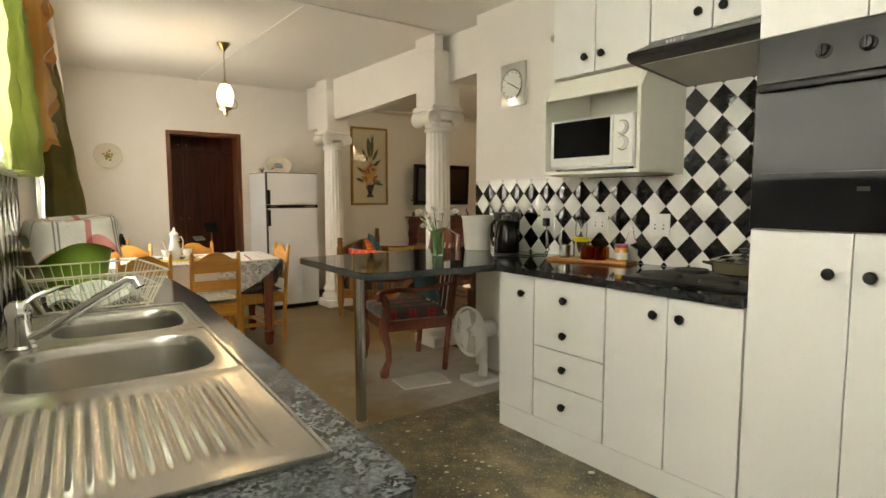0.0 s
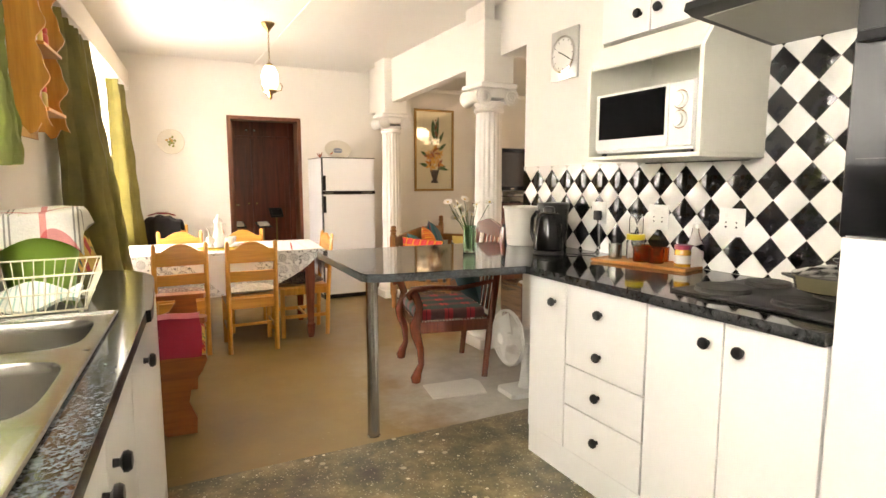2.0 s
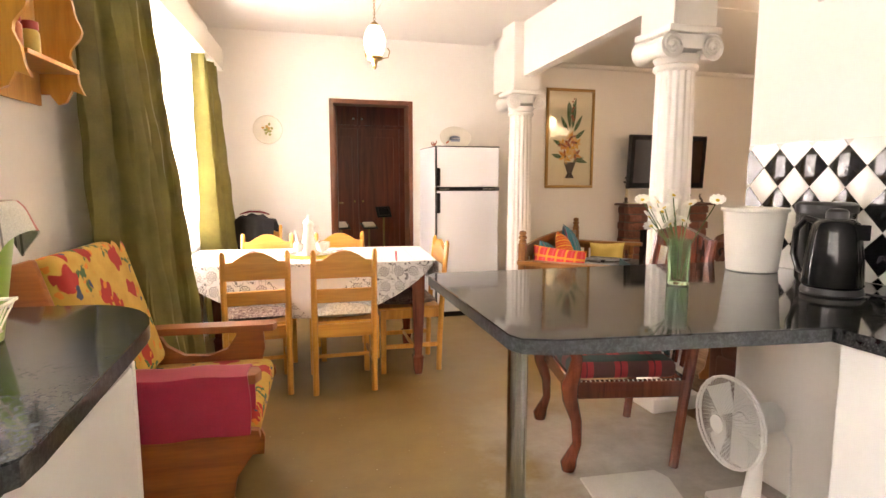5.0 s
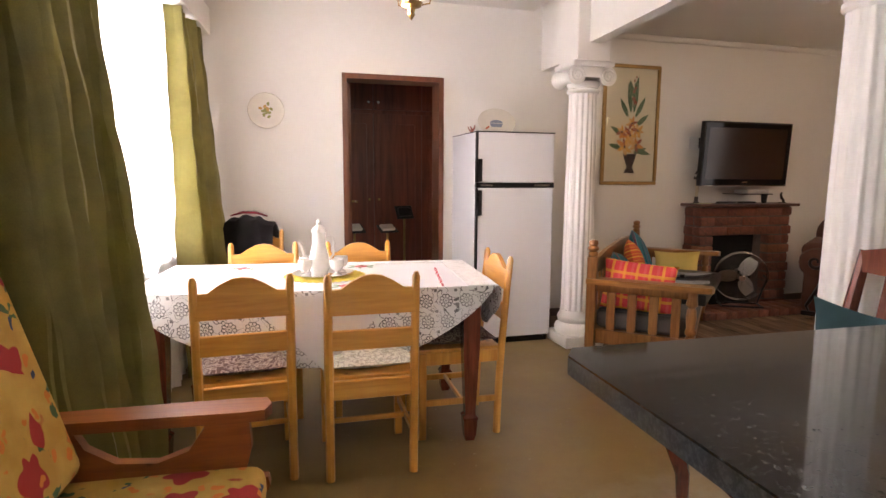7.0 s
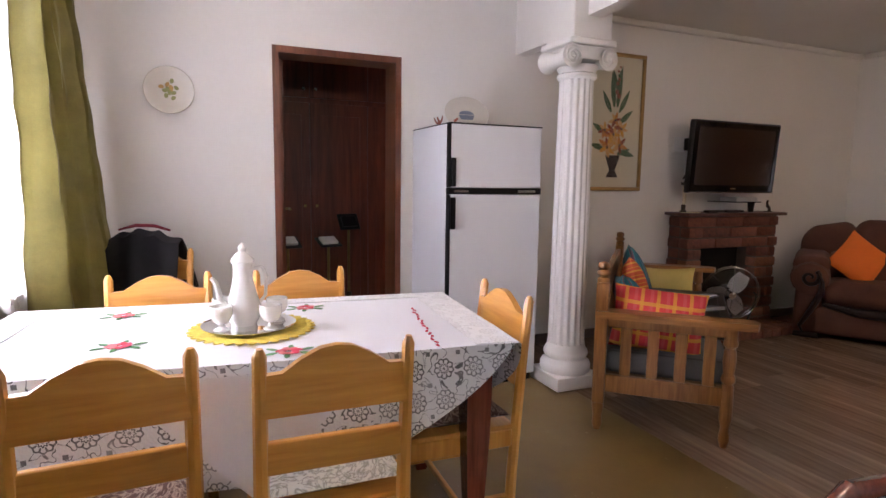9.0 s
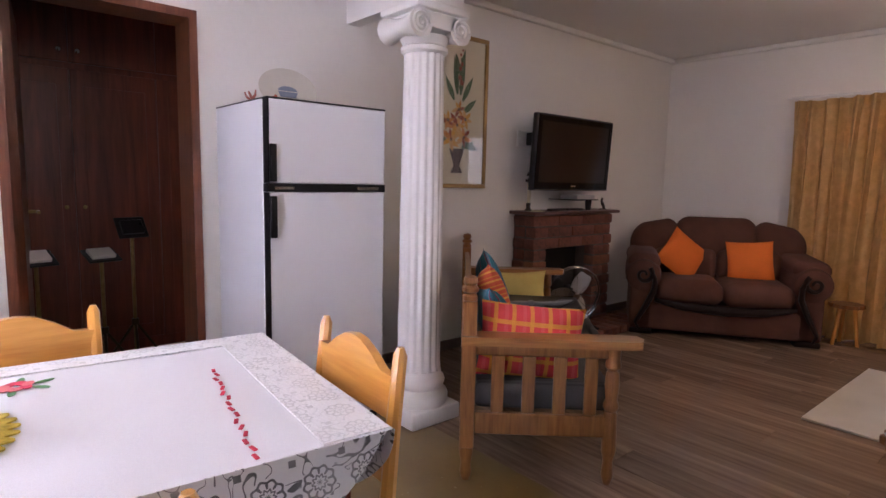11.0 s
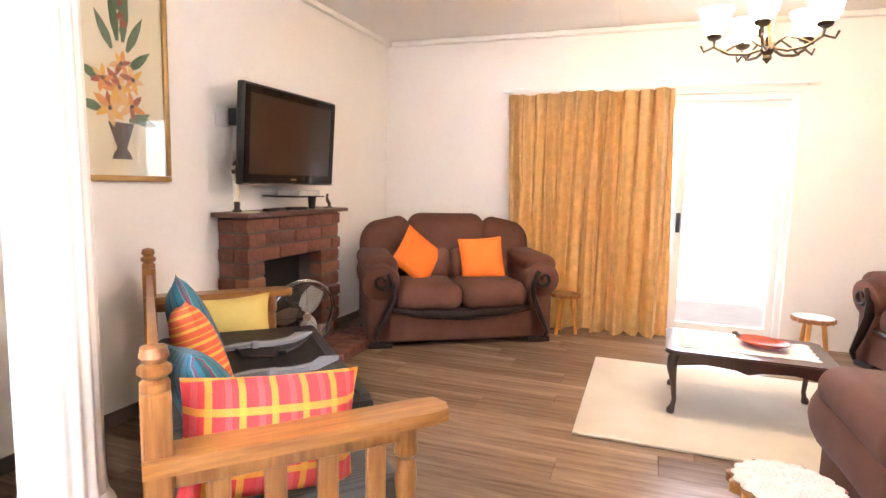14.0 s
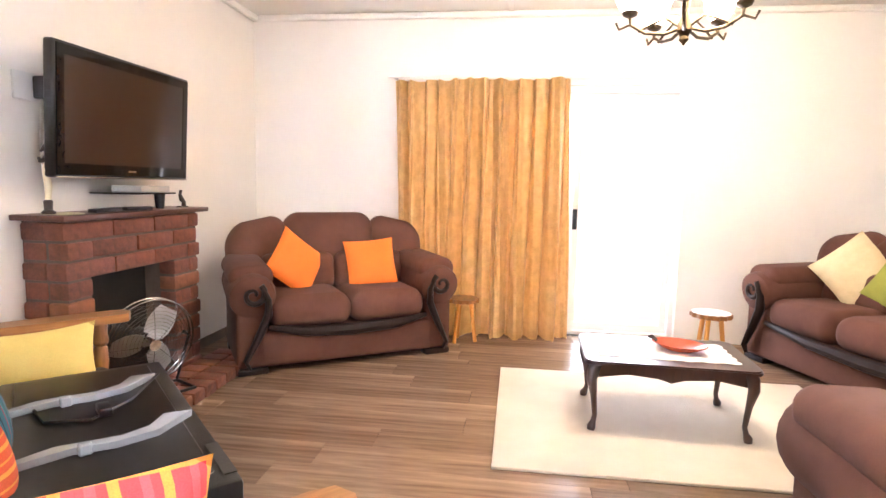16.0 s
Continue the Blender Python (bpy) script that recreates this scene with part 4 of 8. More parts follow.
# fan on the floor
fan = thing("desk_fan", "white plastic fan standing on the floor", "fan", pose(2.47, 3.13, 0, 0, 0, 178))
part("base", B().prism([(-0.08, -0.10), (0.10, -0.10), (0.12, -0.08), (0.12, 0.08), (0.10, 0.10), (-0.08, 0.10), (-0.10, 0.08), (-0.10, -0.08)], 0, 0.03), WHITEPLASTIC, fan)
part("stem", B().tube([(-0.02, 0, 0.03), (-0.03, 0, 0.14), (-0.03, 0, 0.30)], [0.035, 0.028, 0.025], 12), WHITEPLASTIC, fan)
part("motor", B().tube([(-0.12, 0, 0.36), (-0.10, 0, 0.36), (0.02, 0, 0.36), (0.05, 0, 0.36)], [0.03, 0.055, 0.055, 0.03], 18), WHITEPLASTIC, fan)
cage = B()
for s, depth in ((1, 0.05), (-1, 0.055)):
    for i in range(64):
        a = 2 * math.pi * i / 64
        c, q = math.cos(a), math.sin(a)
        cage.tube([(0.10 + s * depth, 0.03 * c, 0.36 + 0.03 * q), (0.10 + s * depth * 0.85, 0.12 * c, 0.36 + 0.12 * q), (0.10 + s * 0.008, 0.168 * c, 0.36 + 0.168 * q)], 0.0014, 4)
    cage.tube([(0.10 + s * 0.008, 0.168 * math.cos(k * 0.2618), 0.36 + 0.168 * math.sin(k * 0.2618)) for k in range(24)], 0.005, 6, True)
    cage.lathe([(0.035, 0), (0.033, 0.006), (0.001, 0.008)], 18, pose(0.10 + s * depth, 0, 0.36, 0, 90 * s, 0))
part("guard", cage, WHITEPLASTIC, fan)
for k in range(3):
    part("blade", B().sheet(lambda u, v: (0.10 + 0.03 * (v - 0.5), (0.03 + 0.11 * u), 0.36 + (v - 0.5) * (0.05 + 0.05 * u)), 6, 4, 0.002, Matrix.Translation((0.0, 0, 0.36)) @ pose(0, 0, 0, 120 * k, 0, 0) @ Matrix.Translation((0, 0, -0.36))), WHITEPLASTIC, fan)
part("cord", B().tube([(-0.11, 0.0, 0.36), (-0.16, 0.03, 0.25), (-0.15, 0.05, 0.08), (-0.12, 0.05, 0.01)], 0.004, 6), WHITEPLASTIC, fan)
solo("floor_board", B().prism([(1.93, 3.27), (2.27, 3.21), (2.33, 3.40), (2.31, 3.47), (1.97, 3.50)], 0.0, 0.008), plain("pale_board", (0.66, 0.64, 0.59), 0.6, var=0.12, scale=5), "loose pale board lying on the floor", "board")

# ---- columns between the rooms ----
def volute(b, x, y, z, r, axis_len):
    """A scroll of a capital: a roll along y with a raised spiral at both ends."""
    b.tube([(x, y - axis_len, z), (x, y - axis_len * 0.45, z), (x, y, z), (x, y + axis_len * 0.45, z), (x, y + axis_len, z)], [r, r * 0.72, r * 0.62, r * 0.72, r], 18)
    for s in (-1, 1):
        pts = []
        for i in range(22):
            a = i * 0.62
            k = r * 0.85 * (1 - i / 25)
            pts.append((x + k * math.cos(a), y + s * (axis_len + 0.002), z + k * math.sin(a)))
        b.tube(pts, 0.007, 6)


def column(x, y):
    c = thing("column", "white fluted plaster column with a scrolled capital", "column", pose(x, y, 0), "columns of the opening")
    part("plinth", B().box(-0.155, -0.155, 0, 0.155, 0.155, 0.085, 0.012, 2), COLUMN, c)
    part("base", B().lathe([(0.145, 0.085), (0.153, 0.105), (0.153, 0.13), (0.143, 0.15), (0.128, 0.158), (0.122, 0.17), (0.130, 0.182), (0.136, 0.2), (0.130, 0.22), (0.118, 0.235), (0.114, 0.26)], 40), COLUMN, c)
    prof = [(0.114, 0.26), (0.110, 0.30), (0.109, 0.6), (0.106, 1.1), (0.101, 1.6), (0.098, 1.80), (0.102, 1.825)]
    part("shaft", B().lathe(prof, 112, None, 0.085, 16), COLUMN, c, "fluted white shaft")
    part("neck", B().lathe([(0.102, 1.82), (0.114, 1.832), (0.114, 1.85), (0.102, 1.858), (0.117, 1.885), (0.12, 1.90)], 40), COLUMN, c)
    cap = B()
    for s in (-1, 1):
        volute(cap, s * 0.122, 0, 1.932, 0.066, 0.128)
    cap.box(-0.125, -0.128, 1.92, 0.125, 0.128, 1.995, 0.01, 2)
    part("capital", cap, COLUMN, c, "scrolled capital")
    part("abacus", B().box(-0.158, -0.15, 1.995, 0.158, 0.15, 2.03, 0.008, 2), COLUMN, c)
    part("pier", B().box(-0.13, -0.139, 2.03, 0.13, 0.139, CEIL_L - 0.001, 0.006), WALL, c)
    part("pier_face", B().box(-0.13, -0.139, CEIL_L - 0.001, -0.045, 0.139, CEIL_K - 0.001), WALL, c)
    return c


column(2.838, 4.14)
column(2.89, 6.29)

# ---- dining room: window, curtains ----
PAINTW = plain("white_window_paint", (0.8, 0.8, 0.78), 0.4, var=0.03)
SHEER = cloth("white_sheer_voile", (0.86, 0.86, 0.84), (0.78, 0.78, 0.76), 0.9, 0.62, 3, 700)


def window(name, y0, y1, z0, z1, label):
    w_ = thing(name, label, "window", WEST, kind="structure")
    part("window_frame", B().box(-0.16, y0, z0, -0.10, y0 + 0.05, z1).box(-0.16, y1 - 0.05, z0, -0.10, y1, z1).box(-0.16, y0 + 0.05, z0, -0.10, y1 - 0.05, z0 + 0.05).box(-0.16, y0 + 0.05, z1 - 0.05, -0.10, y1 - 0.05, z1), PAINTW, w_)
    n = 3
    for i in range(1, n):
        y = y0 + (y1 - y0) * i / n
        part("mullion", B().box(-0.155, y - 0.02, z0 + 0.05, -0.105, y + 0.02, z1 - 0.05), PAINTW, w_)
    part("transom", B().box(-0.15, y0 + 0.05, z0 + (z1 - z0) * 0.68, -0.11, y1 - 0.05, z0 + (z1 - z0) * 0.68 + 0.03), PAINTW, w_)
    for i in range(n):
        a, c = y0 + (y1 - y0) * i / n + 0.02, y0 + (y1 - y0) * (i + 1) / n - 0.02
        p = part("pane", B().box(-0.134, a, z0 + 0.05, -0.130, c, z1 - 0.05), GLASS, w_)
        p.visible_shadow = False
    part("window_sill", B().box(-0.2, y0, z0 - 0.03, 0.02, y1, z0, 0.006), PAINTW, w_)
    return w_


# its stretch below y = 0.7 is unseen, added to let in more light
window("window_1", -1.1, 3.0, 1.4, 2.2, "white framed kitchen window above the sink, lengthened unseen for light")
window("window_2", 4.35, 6.75, 0.76, 2.2, "tall white framed dining room window")


def curtain(name, y0a, y1a, y0b, y1b, z0, z1, x, folds, depth, material, label, frame_m, lean=0.0, thick=0.003, seed=1, bulge=0.0):
    """Hanging cloth from y0a..y1a at the top to y0b..y1b at the hem, in uneven folds."""
    r = random.Random(seed)
    ph = [r.uniform(0, 6.28) for _ in range(5)]

    def fn(u, v):
        w = v ** 0.8
        y = (y0a + (y1a - y0a) * u) * (1 - w) + (y0b + (y1b - y0b) * u) * w
        d = depth * (0.55 + 0.45 * v)
        d *= 0.7 + 0.5 * abs(math.sin(6.7 * u + ph[4]))
        f = math.sin(2 * math.pi * folds * u + 1.5 * math.sin(3.1 * u + ph[0]) + 1.1 * math.sin(11.3 * u + ph[2]) + 0.6 * v * math.sin(5 * u + ph[1])) + 0.45 * math.sin(2 * math.pi * folds * 2.3 * u + ph[1] + v) * (1 - 0.3 * v) + 0.35 * math.sin(2 * math.pi * folds * 0.37 * u + ph[2])
        xx = x + d * (f * 0.5 + 0.55) + lean * v * min(1.0, 0.1 + 2.2 * u) + bulge * math.sin(math.pi * min(1, v * 1.1)) * u + 0.008 * math.sin(29 * v + 23 * u + ph[3]) * math.sin(14 * v - 41 * u) + 0.012 * v * math.sin(9 * v + 17 * u + ph[1])
        return (xx, y + 0.012 * math.sin(folds * 7 * u + 3 * v), z1 + (z0 - z1) * v + 0.006 * math.sin(9 * u + ph[3]))
    return solo(name, B().sheet(fn, int(folds * 14), 44, thick), material, label, "curtain", frame_m)


GREENC = cloth("olive_green_satin", (0.31, 0.268, 0.075), (0.17, 0.142, 0.038), 0.36, 0.36, 5, 260, 0.3)
LIME = cloth("lime_green_cotton", (0.40, 0.43, 0.17), (0.33, 0.38, 0.13), 0.85, 0.45, 3, 400)
curtain("dining_curtain", 3.98, 4.90, 3.98, 4.82, 0.02, 2.2, 0.04, 13, 0.10, GREENC, "long olive green satin curtain drawn aside, full folds", WEST, 0.15, seed=2, bulge=0.02)
curtain("dining_curtain", 6.22, 6.86, 6.16, 7.03, 0.02, 2.2, 0.04, 7, 0.10, GREENC, "long olive green satin curtain in the corner", WEST, 0.10, seed=5)
curtain("sheer_curtain", 4.3, 6.8, 4.3, 6.8, 0.04, 2.2, 0.0, 24, 0.035, SHEER, "white sheer curtain full of daylight", WEST, 0.0, 0.0, 8)
structure("pelmet", B().box(0.001, 3.9, 2.21, 0.13, 7.02, 2.40, 0.006).move(WEST), WALL, "cream painted pelmet over the dining room window", "pelmet")
curtain("kitchen_curtain", 2.35, 3.28, 2.30, 3.34, 1.37, 2.28, 0.02, 8, 0.05, LIME, "short lime green kitchen curtain", WEST, 0.01, seed=9)
curtain("kitchen_sheer", -1.15, 3.1, -1.15, 3.1, 1.40, 2.24, 0.0, 46, 0.02, SHEER, "white sheer kitchen curtain full of daylight", WEST, 0, 0.0, 10)
structure("curtain_rail", B().tube([(0.045, -1.3, 2.29), (0.045, 3.42, 2.29)], 0.008, 8).move(WEST), PAINTW, "thin white curtain rail over the sink", "rail")

# ---- spice shelf on the window wall ----
rackm = WEST @ pose(0.002, 3.46, 1.49)
solo("brass_pot", B().lathe([(0.03, 0), (0.034, 0.004), (0.055, 0.05), (0.05, 0.085), (0.032, 0.10), (0.036, 0.115), (0.030, 0.115), (0.001, 0.10)], 24), BRASS, "small brass pot on top of the pine shelf", "pot", rackm @ pose(0.065, 0.12, 0.951))
sp = thing("spice_shelf", "pine wall shelf with wavy sides and spice jars", "shelf", rackm)
wavy = [(0.0, 0.06), (0.0, 0.95), (0.07, 0.95)]
for i in range(41):
    z_ = 0.93 - 0.87 * i / 40
    wavy.append((0.128 + 0.018 * math.sin(z_ * 26.5) + 0.008 * math.sin(z_ * 53) - 0.05 * max(0.0, (z_ - 0.88) / 0.05), z_))
wavy += [(0.105, 0.075), (0.085, 0.035), (0.06, 0.025), (0.035, 0.06)]
SIDE = Matrix(((1, 0, 0, 0), (0, 0, 1, 0), (0, 1, 0, 0), (0, 0, 0, 1)))
for y in (0.0, 0.38):
    part("side_panel", B().prism(wavy, y, y + 0.018, SIDE), PINE, sp)
for z in (0.13, 0.42, 0.72):
    part("shelf_board", B().box(0.0, 0.018, z, 0.135, 0.38, z + 0.016, 0.002), PINE_X, sp)
part("back_board", B().box(0.0, 0.018, 0.02, 0.008, 0.38, 0.94), PINE, sp)
part("top_board", B().box(0.0, -0.006, 0.936, 0.13, 0.404, 0.951, 0.003), PINE_X, sp)
jar_kinds = [(0.45, 0.12, 0.03, "red spice packet"), (0.08, 0.30, 0.06, "green-lidded spice jar"), (0.6, 0.45, 0.1, "yellow spice jar"), (0.5, 0.06, 0.04, "red spice tin")]
for z, row in ((0.146, (0, 2)), (0.436, (1, 2, 3)), (0.736, (3, 0, 2))):
    for i, k in enumerate(row):
        c = jar_kinds[k]
        j = thing("spice_jar", c[3] + " on the pine shelf", "jar", rackm @ pose(0.075, 0.07 + i * 0.11, z), "spice jars")
        part("glass", B().lathe([(0.024, 0), (0.026, 0.003), (0.026, 0.075), (0.02, 0.085)], 16), PORCELAIN if k == 1 else plain("spice_%d" % k, c[:3], 0.3), j)
        part("lid", B().lathe([(0.023, 0.085), (0.024, 0.087), (0.024, 0.11), (0.001, 0.111)], 16), plain("lid_%d" % k, (0.06, 0.4, 0.08) if k == 1 else (0.5, 0.05, 0.03), 0.35), j)

# ---- dining table with its cloth ----
TX0, TX1, TY0, TY1 = 0.19, 1.74, 4.90, 5.66
TABLE_TURN = pose(0.98, 5.365, 0, 0, 0, -5.5) @ Matrix.Translation((-0.965, -5.28, 0))
table = thing("dining_table", "dark wooden dining table with turned legs", "table", TABLE_TURN)
part("tabletop", B().box(TX0, TY0, 0.715, TX1, TY1, 0.745, 0.006, 2), MAHOGANY, table)
part("apron", B().box(TX0 + 0.06, TY0 + 0.05, 0.63, TX1 - 0.06, TY0 + 0.07, 0.715).box(TX0 + 0.06, TY1 - 0.07, 0.63, TX1 - 0.06, TY1 - 0.05, 0.715).box(TX0 + 0.06, TY0 + 0.07, 0.63, TX0 + 0.08, TY1 - 0.07, 0.715).box(TX1 - 0.08, TY0 + 0.07, 0.63, TX1 - 0.06, TY1 - 0.07, 0.715), MAHOGANY, table)
for x in (TX0 + 0.10, TX1 - 0.10):
    for y in (TY0 + 0.06, TY1 - 0.06):
        leg = B()
        leg.rings([[(x + s * a, y + t * a, z) for s, t in ((-1, -1), (1, -1), (1, 1), (-1, 1))] for a, z in ((0.020, 0), (0.028, 0.03), (0.032, 0.10), (0.036, 0.115), (0.024, 0.13), (0.038, 0.45), (0.042, 0.715))])
        part("leg", leg, MAHOGANY, table)
def lace(name, flat):
    """Crochet in rows of round medallions, its holes painted as shade; flat: laid on a top, else hanging down a side.
    """
    m, nt, b, co = begin(name, 0.9)
    sep = nt.nodes.new("ShaderNodeSeparateXYZ")
    nt.links.new(co, sep.inputs[0])
    p = sep.outputs["X"] if flat else _math(nt, "ADD", sep.outputs["X"], sep.outputs["Y"])
    q = sep.outputs["Y"] if flat else sep.outputs["Z"]
    size = 0.092
    a = _math(nt, "SUBTRACT", _math(nt, "FRACT", _math(nt, "DIVIDE", p, size)), 0.5)
    c = _math(nt, "SUBTRACT", _math(nt, "FRACT", _math(nt, "DIVIDE", q, size)), 0.5)
    r = _math(nt, "SQRT", _math(nt, "ADD", _math(nt, "MULTIPLY", a, a), _math(nt, "MULTIPLY", c, c)))
    turn = _math(nt, "ARCTAN2", c, a)
    wave = _math(nt, "ADD", r, _math(nt, "MULTIPLY", _math(nt, "SINE", _math(nt, "MULTIPLY", turn, 9.0)), 0.022))
    rings = _ramp(nt, wave, [(0.03, (1, 1, 1)), (0.05, (0, 0, 0)), (0.10, (0, 0, 0)), (0.115, (1, 1, 1)), (0.145, (1, 1, 1)), (0.16, (0, 0, 0)), (0.27, (0, 0, 0)), (0.285, (1, 1, 1)), (0.32, (1, 1, 1)), (0.335, (0, 0, 0))])
    spokes = _math(nt, "MULTIPLY", _math(nt, "GREATER_THAN", _math(nt, "SINE", _math(nt, "MULTIPLY", turn, 9.0)), 0.55), _ramp(nt, r, [(0.16, (0, 0, 0)), (0.17, (1, 1, 1)), (0.26, (1, 1, 1)), (0.27, (0, 0, 0))]))
    scroll = _math(nt, "ABSOLUTE", _math(nt, "SUBTRACT", _noise(nt, co, 20, 1, 0.5, None, 1.2), 0.5))
    curl = _math(nt, "MULTIPLY", _ramp(nt, scroll, [(0.012, (1, 1, 1)), (0.022, (0, 0, 0))]), _math(nt, "GREATER_THAN", r, 0.36))
    da = _math(nt, "SUBTRACT", 0.5, _math(nt, "ABSOLUTE", a))
    dc = _math(nt, "SUBTRACT", 0.5, _math(nt, "ABSOLUTE", c))
    knot = _math(nt, "LESS_THAN", _math(nt, "MAXIMUM", da, dc), 0.07)
    net = nt.nodes.new("ShaderNodeTexVoronoi")
    net.inputs["Scale"].default_value = 125
    nt.links.new(co, net.inputs["Vector"])
    hole = _math(nt, "MAXIMUM", _math(nt, "MAXIMUM", rings, spokes), _math(nt, "MAXIMUM", curl, knot))
    hole = _math(nt, "MULTIPLY", hole, _ramp(nt, _noise(nt, co, 9, 3), [(0.3, (0.55,) * 3), (0.6, (1, 1, 1))]))
    # shade seen through the lace is put into the colour, deepest where it hangs
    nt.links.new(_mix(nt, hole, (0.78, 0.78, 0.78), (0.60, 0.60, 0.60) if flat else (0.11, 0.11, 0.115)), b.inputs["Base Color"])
    bump(nt, b, net.outputs["Distance"], 0.4, 0.002)
    return m


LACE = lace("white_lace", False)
LACE_TOP = lace("white_lace_flat", True)
LINEN = cloth("white_table_linen", (0.80, 0.80, 0.82), (0.74, 0.74, 0.77), 0.85, 0, 2.2, 500)
tc_ = thing("tablecloth", "white lace-edged tablecloth with embroidered flowers", "tablecloth", TABLE_TURN)
e = 0.012
part("top_cloth", B().sheet(lambda u, v: (TX0 - e + u * (TX1 - TX0 + 2 * e), TY0 - e + v * (TY1 - TY0 + 2 * e), 0.7505 + 0.0022 * math.sin(7 * u + 3 * v) * math.sin(5 * v + 1) + 0.0012 * math.sin(23 * u - 9 * v)), 40, 24, 0.002), LINEN, tc_)


part("lace_border", B().box(1.615, TY0 - 0.008, 0.7515, TX1 + 0.008, TY1 + 0.008, 0.7545).box(TX0 - 0.008, TY0 - 0.008, 0.7515, TX0 + 0.10, TY1 + 0.008, 0.7545).box(TX0 + 0.10, TY1 - 0.07, 0.7515, 1.615, TY1 + 0.008, 0.7545), LACE_TOP, tc_, "lace border on the table top")


def skirt(ax, ay, bx, by, nx, ny, deep, material, k0=0.0, k1=1.0, off=0.0):
    def fn(u, v):
        s = 2 * u - 1
        d = deep * (1 - abs(s) ** 2.2) ** 0.8 if abs(s) < 1 else 0
        w = k0 + (k1 - k0) * v
        out = off + 0.012 + 0.03 * w * (1 - abs(s) ** 4) + 0.014 * math.sin(9 * u + 2) * w + 0.008 * math.sin(21 * u) * w
        return (ax + (bx - ax) * u + nx * out, ay + (by - ay) * u + ny * out, 0.7505 - max(0.01, d) * w)
    return B().sheet(fn, 44, 12, 0.0015)


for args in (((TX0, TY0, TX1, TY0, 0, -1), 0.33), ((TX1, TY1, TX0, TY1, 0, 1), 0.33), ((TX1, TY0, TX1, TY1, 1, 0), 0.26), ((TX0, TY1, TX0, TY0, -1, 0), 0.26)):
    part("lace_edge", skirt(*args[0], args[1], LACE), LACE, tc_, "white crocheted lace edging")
part("linen_point", B().prism([(0.66, 0), (1.30, 0), (0.98, -0.31)], 0, 0.0015, Matrix.Translation((0, TY0 - 0.075, 0.74)) @ pose(0, 0, 0, 82, 0, 0)), LINEN, tc_)
RED = plain("red_thread", (0.5, 0.03, 0.06), 0.8)
PINK = plain("pink_thread", (0.6, 0.16, 0.16), 0.8)
LEAFT = plain("green_thread", (0.10, 0.25, 0.10), 0.8)
for i in range(16):
    t = i / 15
    part("stitch", B().box(-0.004, -0.010, 0, 0.004, 0.010, 0.003, 0.001, 1, pose(1.545 - 0.045 * t + 0.004 * math.sin(i * 2.3), 5.39 - 0.48 * t, 0.7525, 0, 0, -8 + 20 * math.sin(i))), RED, tc_)
rnd = random.Random(7)
for fx, fy in ((0.62, 5.13), (1.08, 4.96), (1.16, 5.50), (0.55, 5.52)):
    for k in range(7):
        a = k * 0.9 + fx
        part("petal", B().prism(arc(0, 0, 0.017, 0, 330, 8, 0.011), 0, 0.0015, pose(fx + 0.022 * math.cos(a), fy + 0.022 * math.sin(a), 0.7530 + 0.0003 * k, 0, 0, rnd.uniform(0, 180))), rnd.choice((RED, PINK, PINK)), tc_, "embroidered petal")
    for k in range(6):
        a = k * 1.05 + 0.4
        part("leaf", B().prism(arc(0, 0, 0.021, 0, 330, 8, 0.008), 0, 0.0012, pose(fx + 0.055 * math.cos(a), fy + 0.04 * math.sin(a), 0.7528, 0, 0, math.degrees(a))), LEAFT, tc_, "embroidered leaf")


# ---- dining chairs ----
def seat_pad(name, base, mark):
    m, nt, b, co = begin(name, 0.9)
    f = _noise(nt, co, 16, 5, 0.6, None, 2.5)
    nt.links.new(_ramp(nt, f, [(0.44, base), (0.5, mark), (0.58, base)]), b.inputs["Base Color"])
    bump(nt, b, _noise(nt, co, 300, 2), 0.3, 0.001)
    return m


PAD_BROWN = seat_pad("brown_patterned_cotton", (0.10, 0.055, 0.045), (0.38, 0.30, 0.24))
PAD_PALE = seat_pad("pale_floral_cotton", (0.62, 0.60, 0.52), (0.28, 0.27, 0.22))


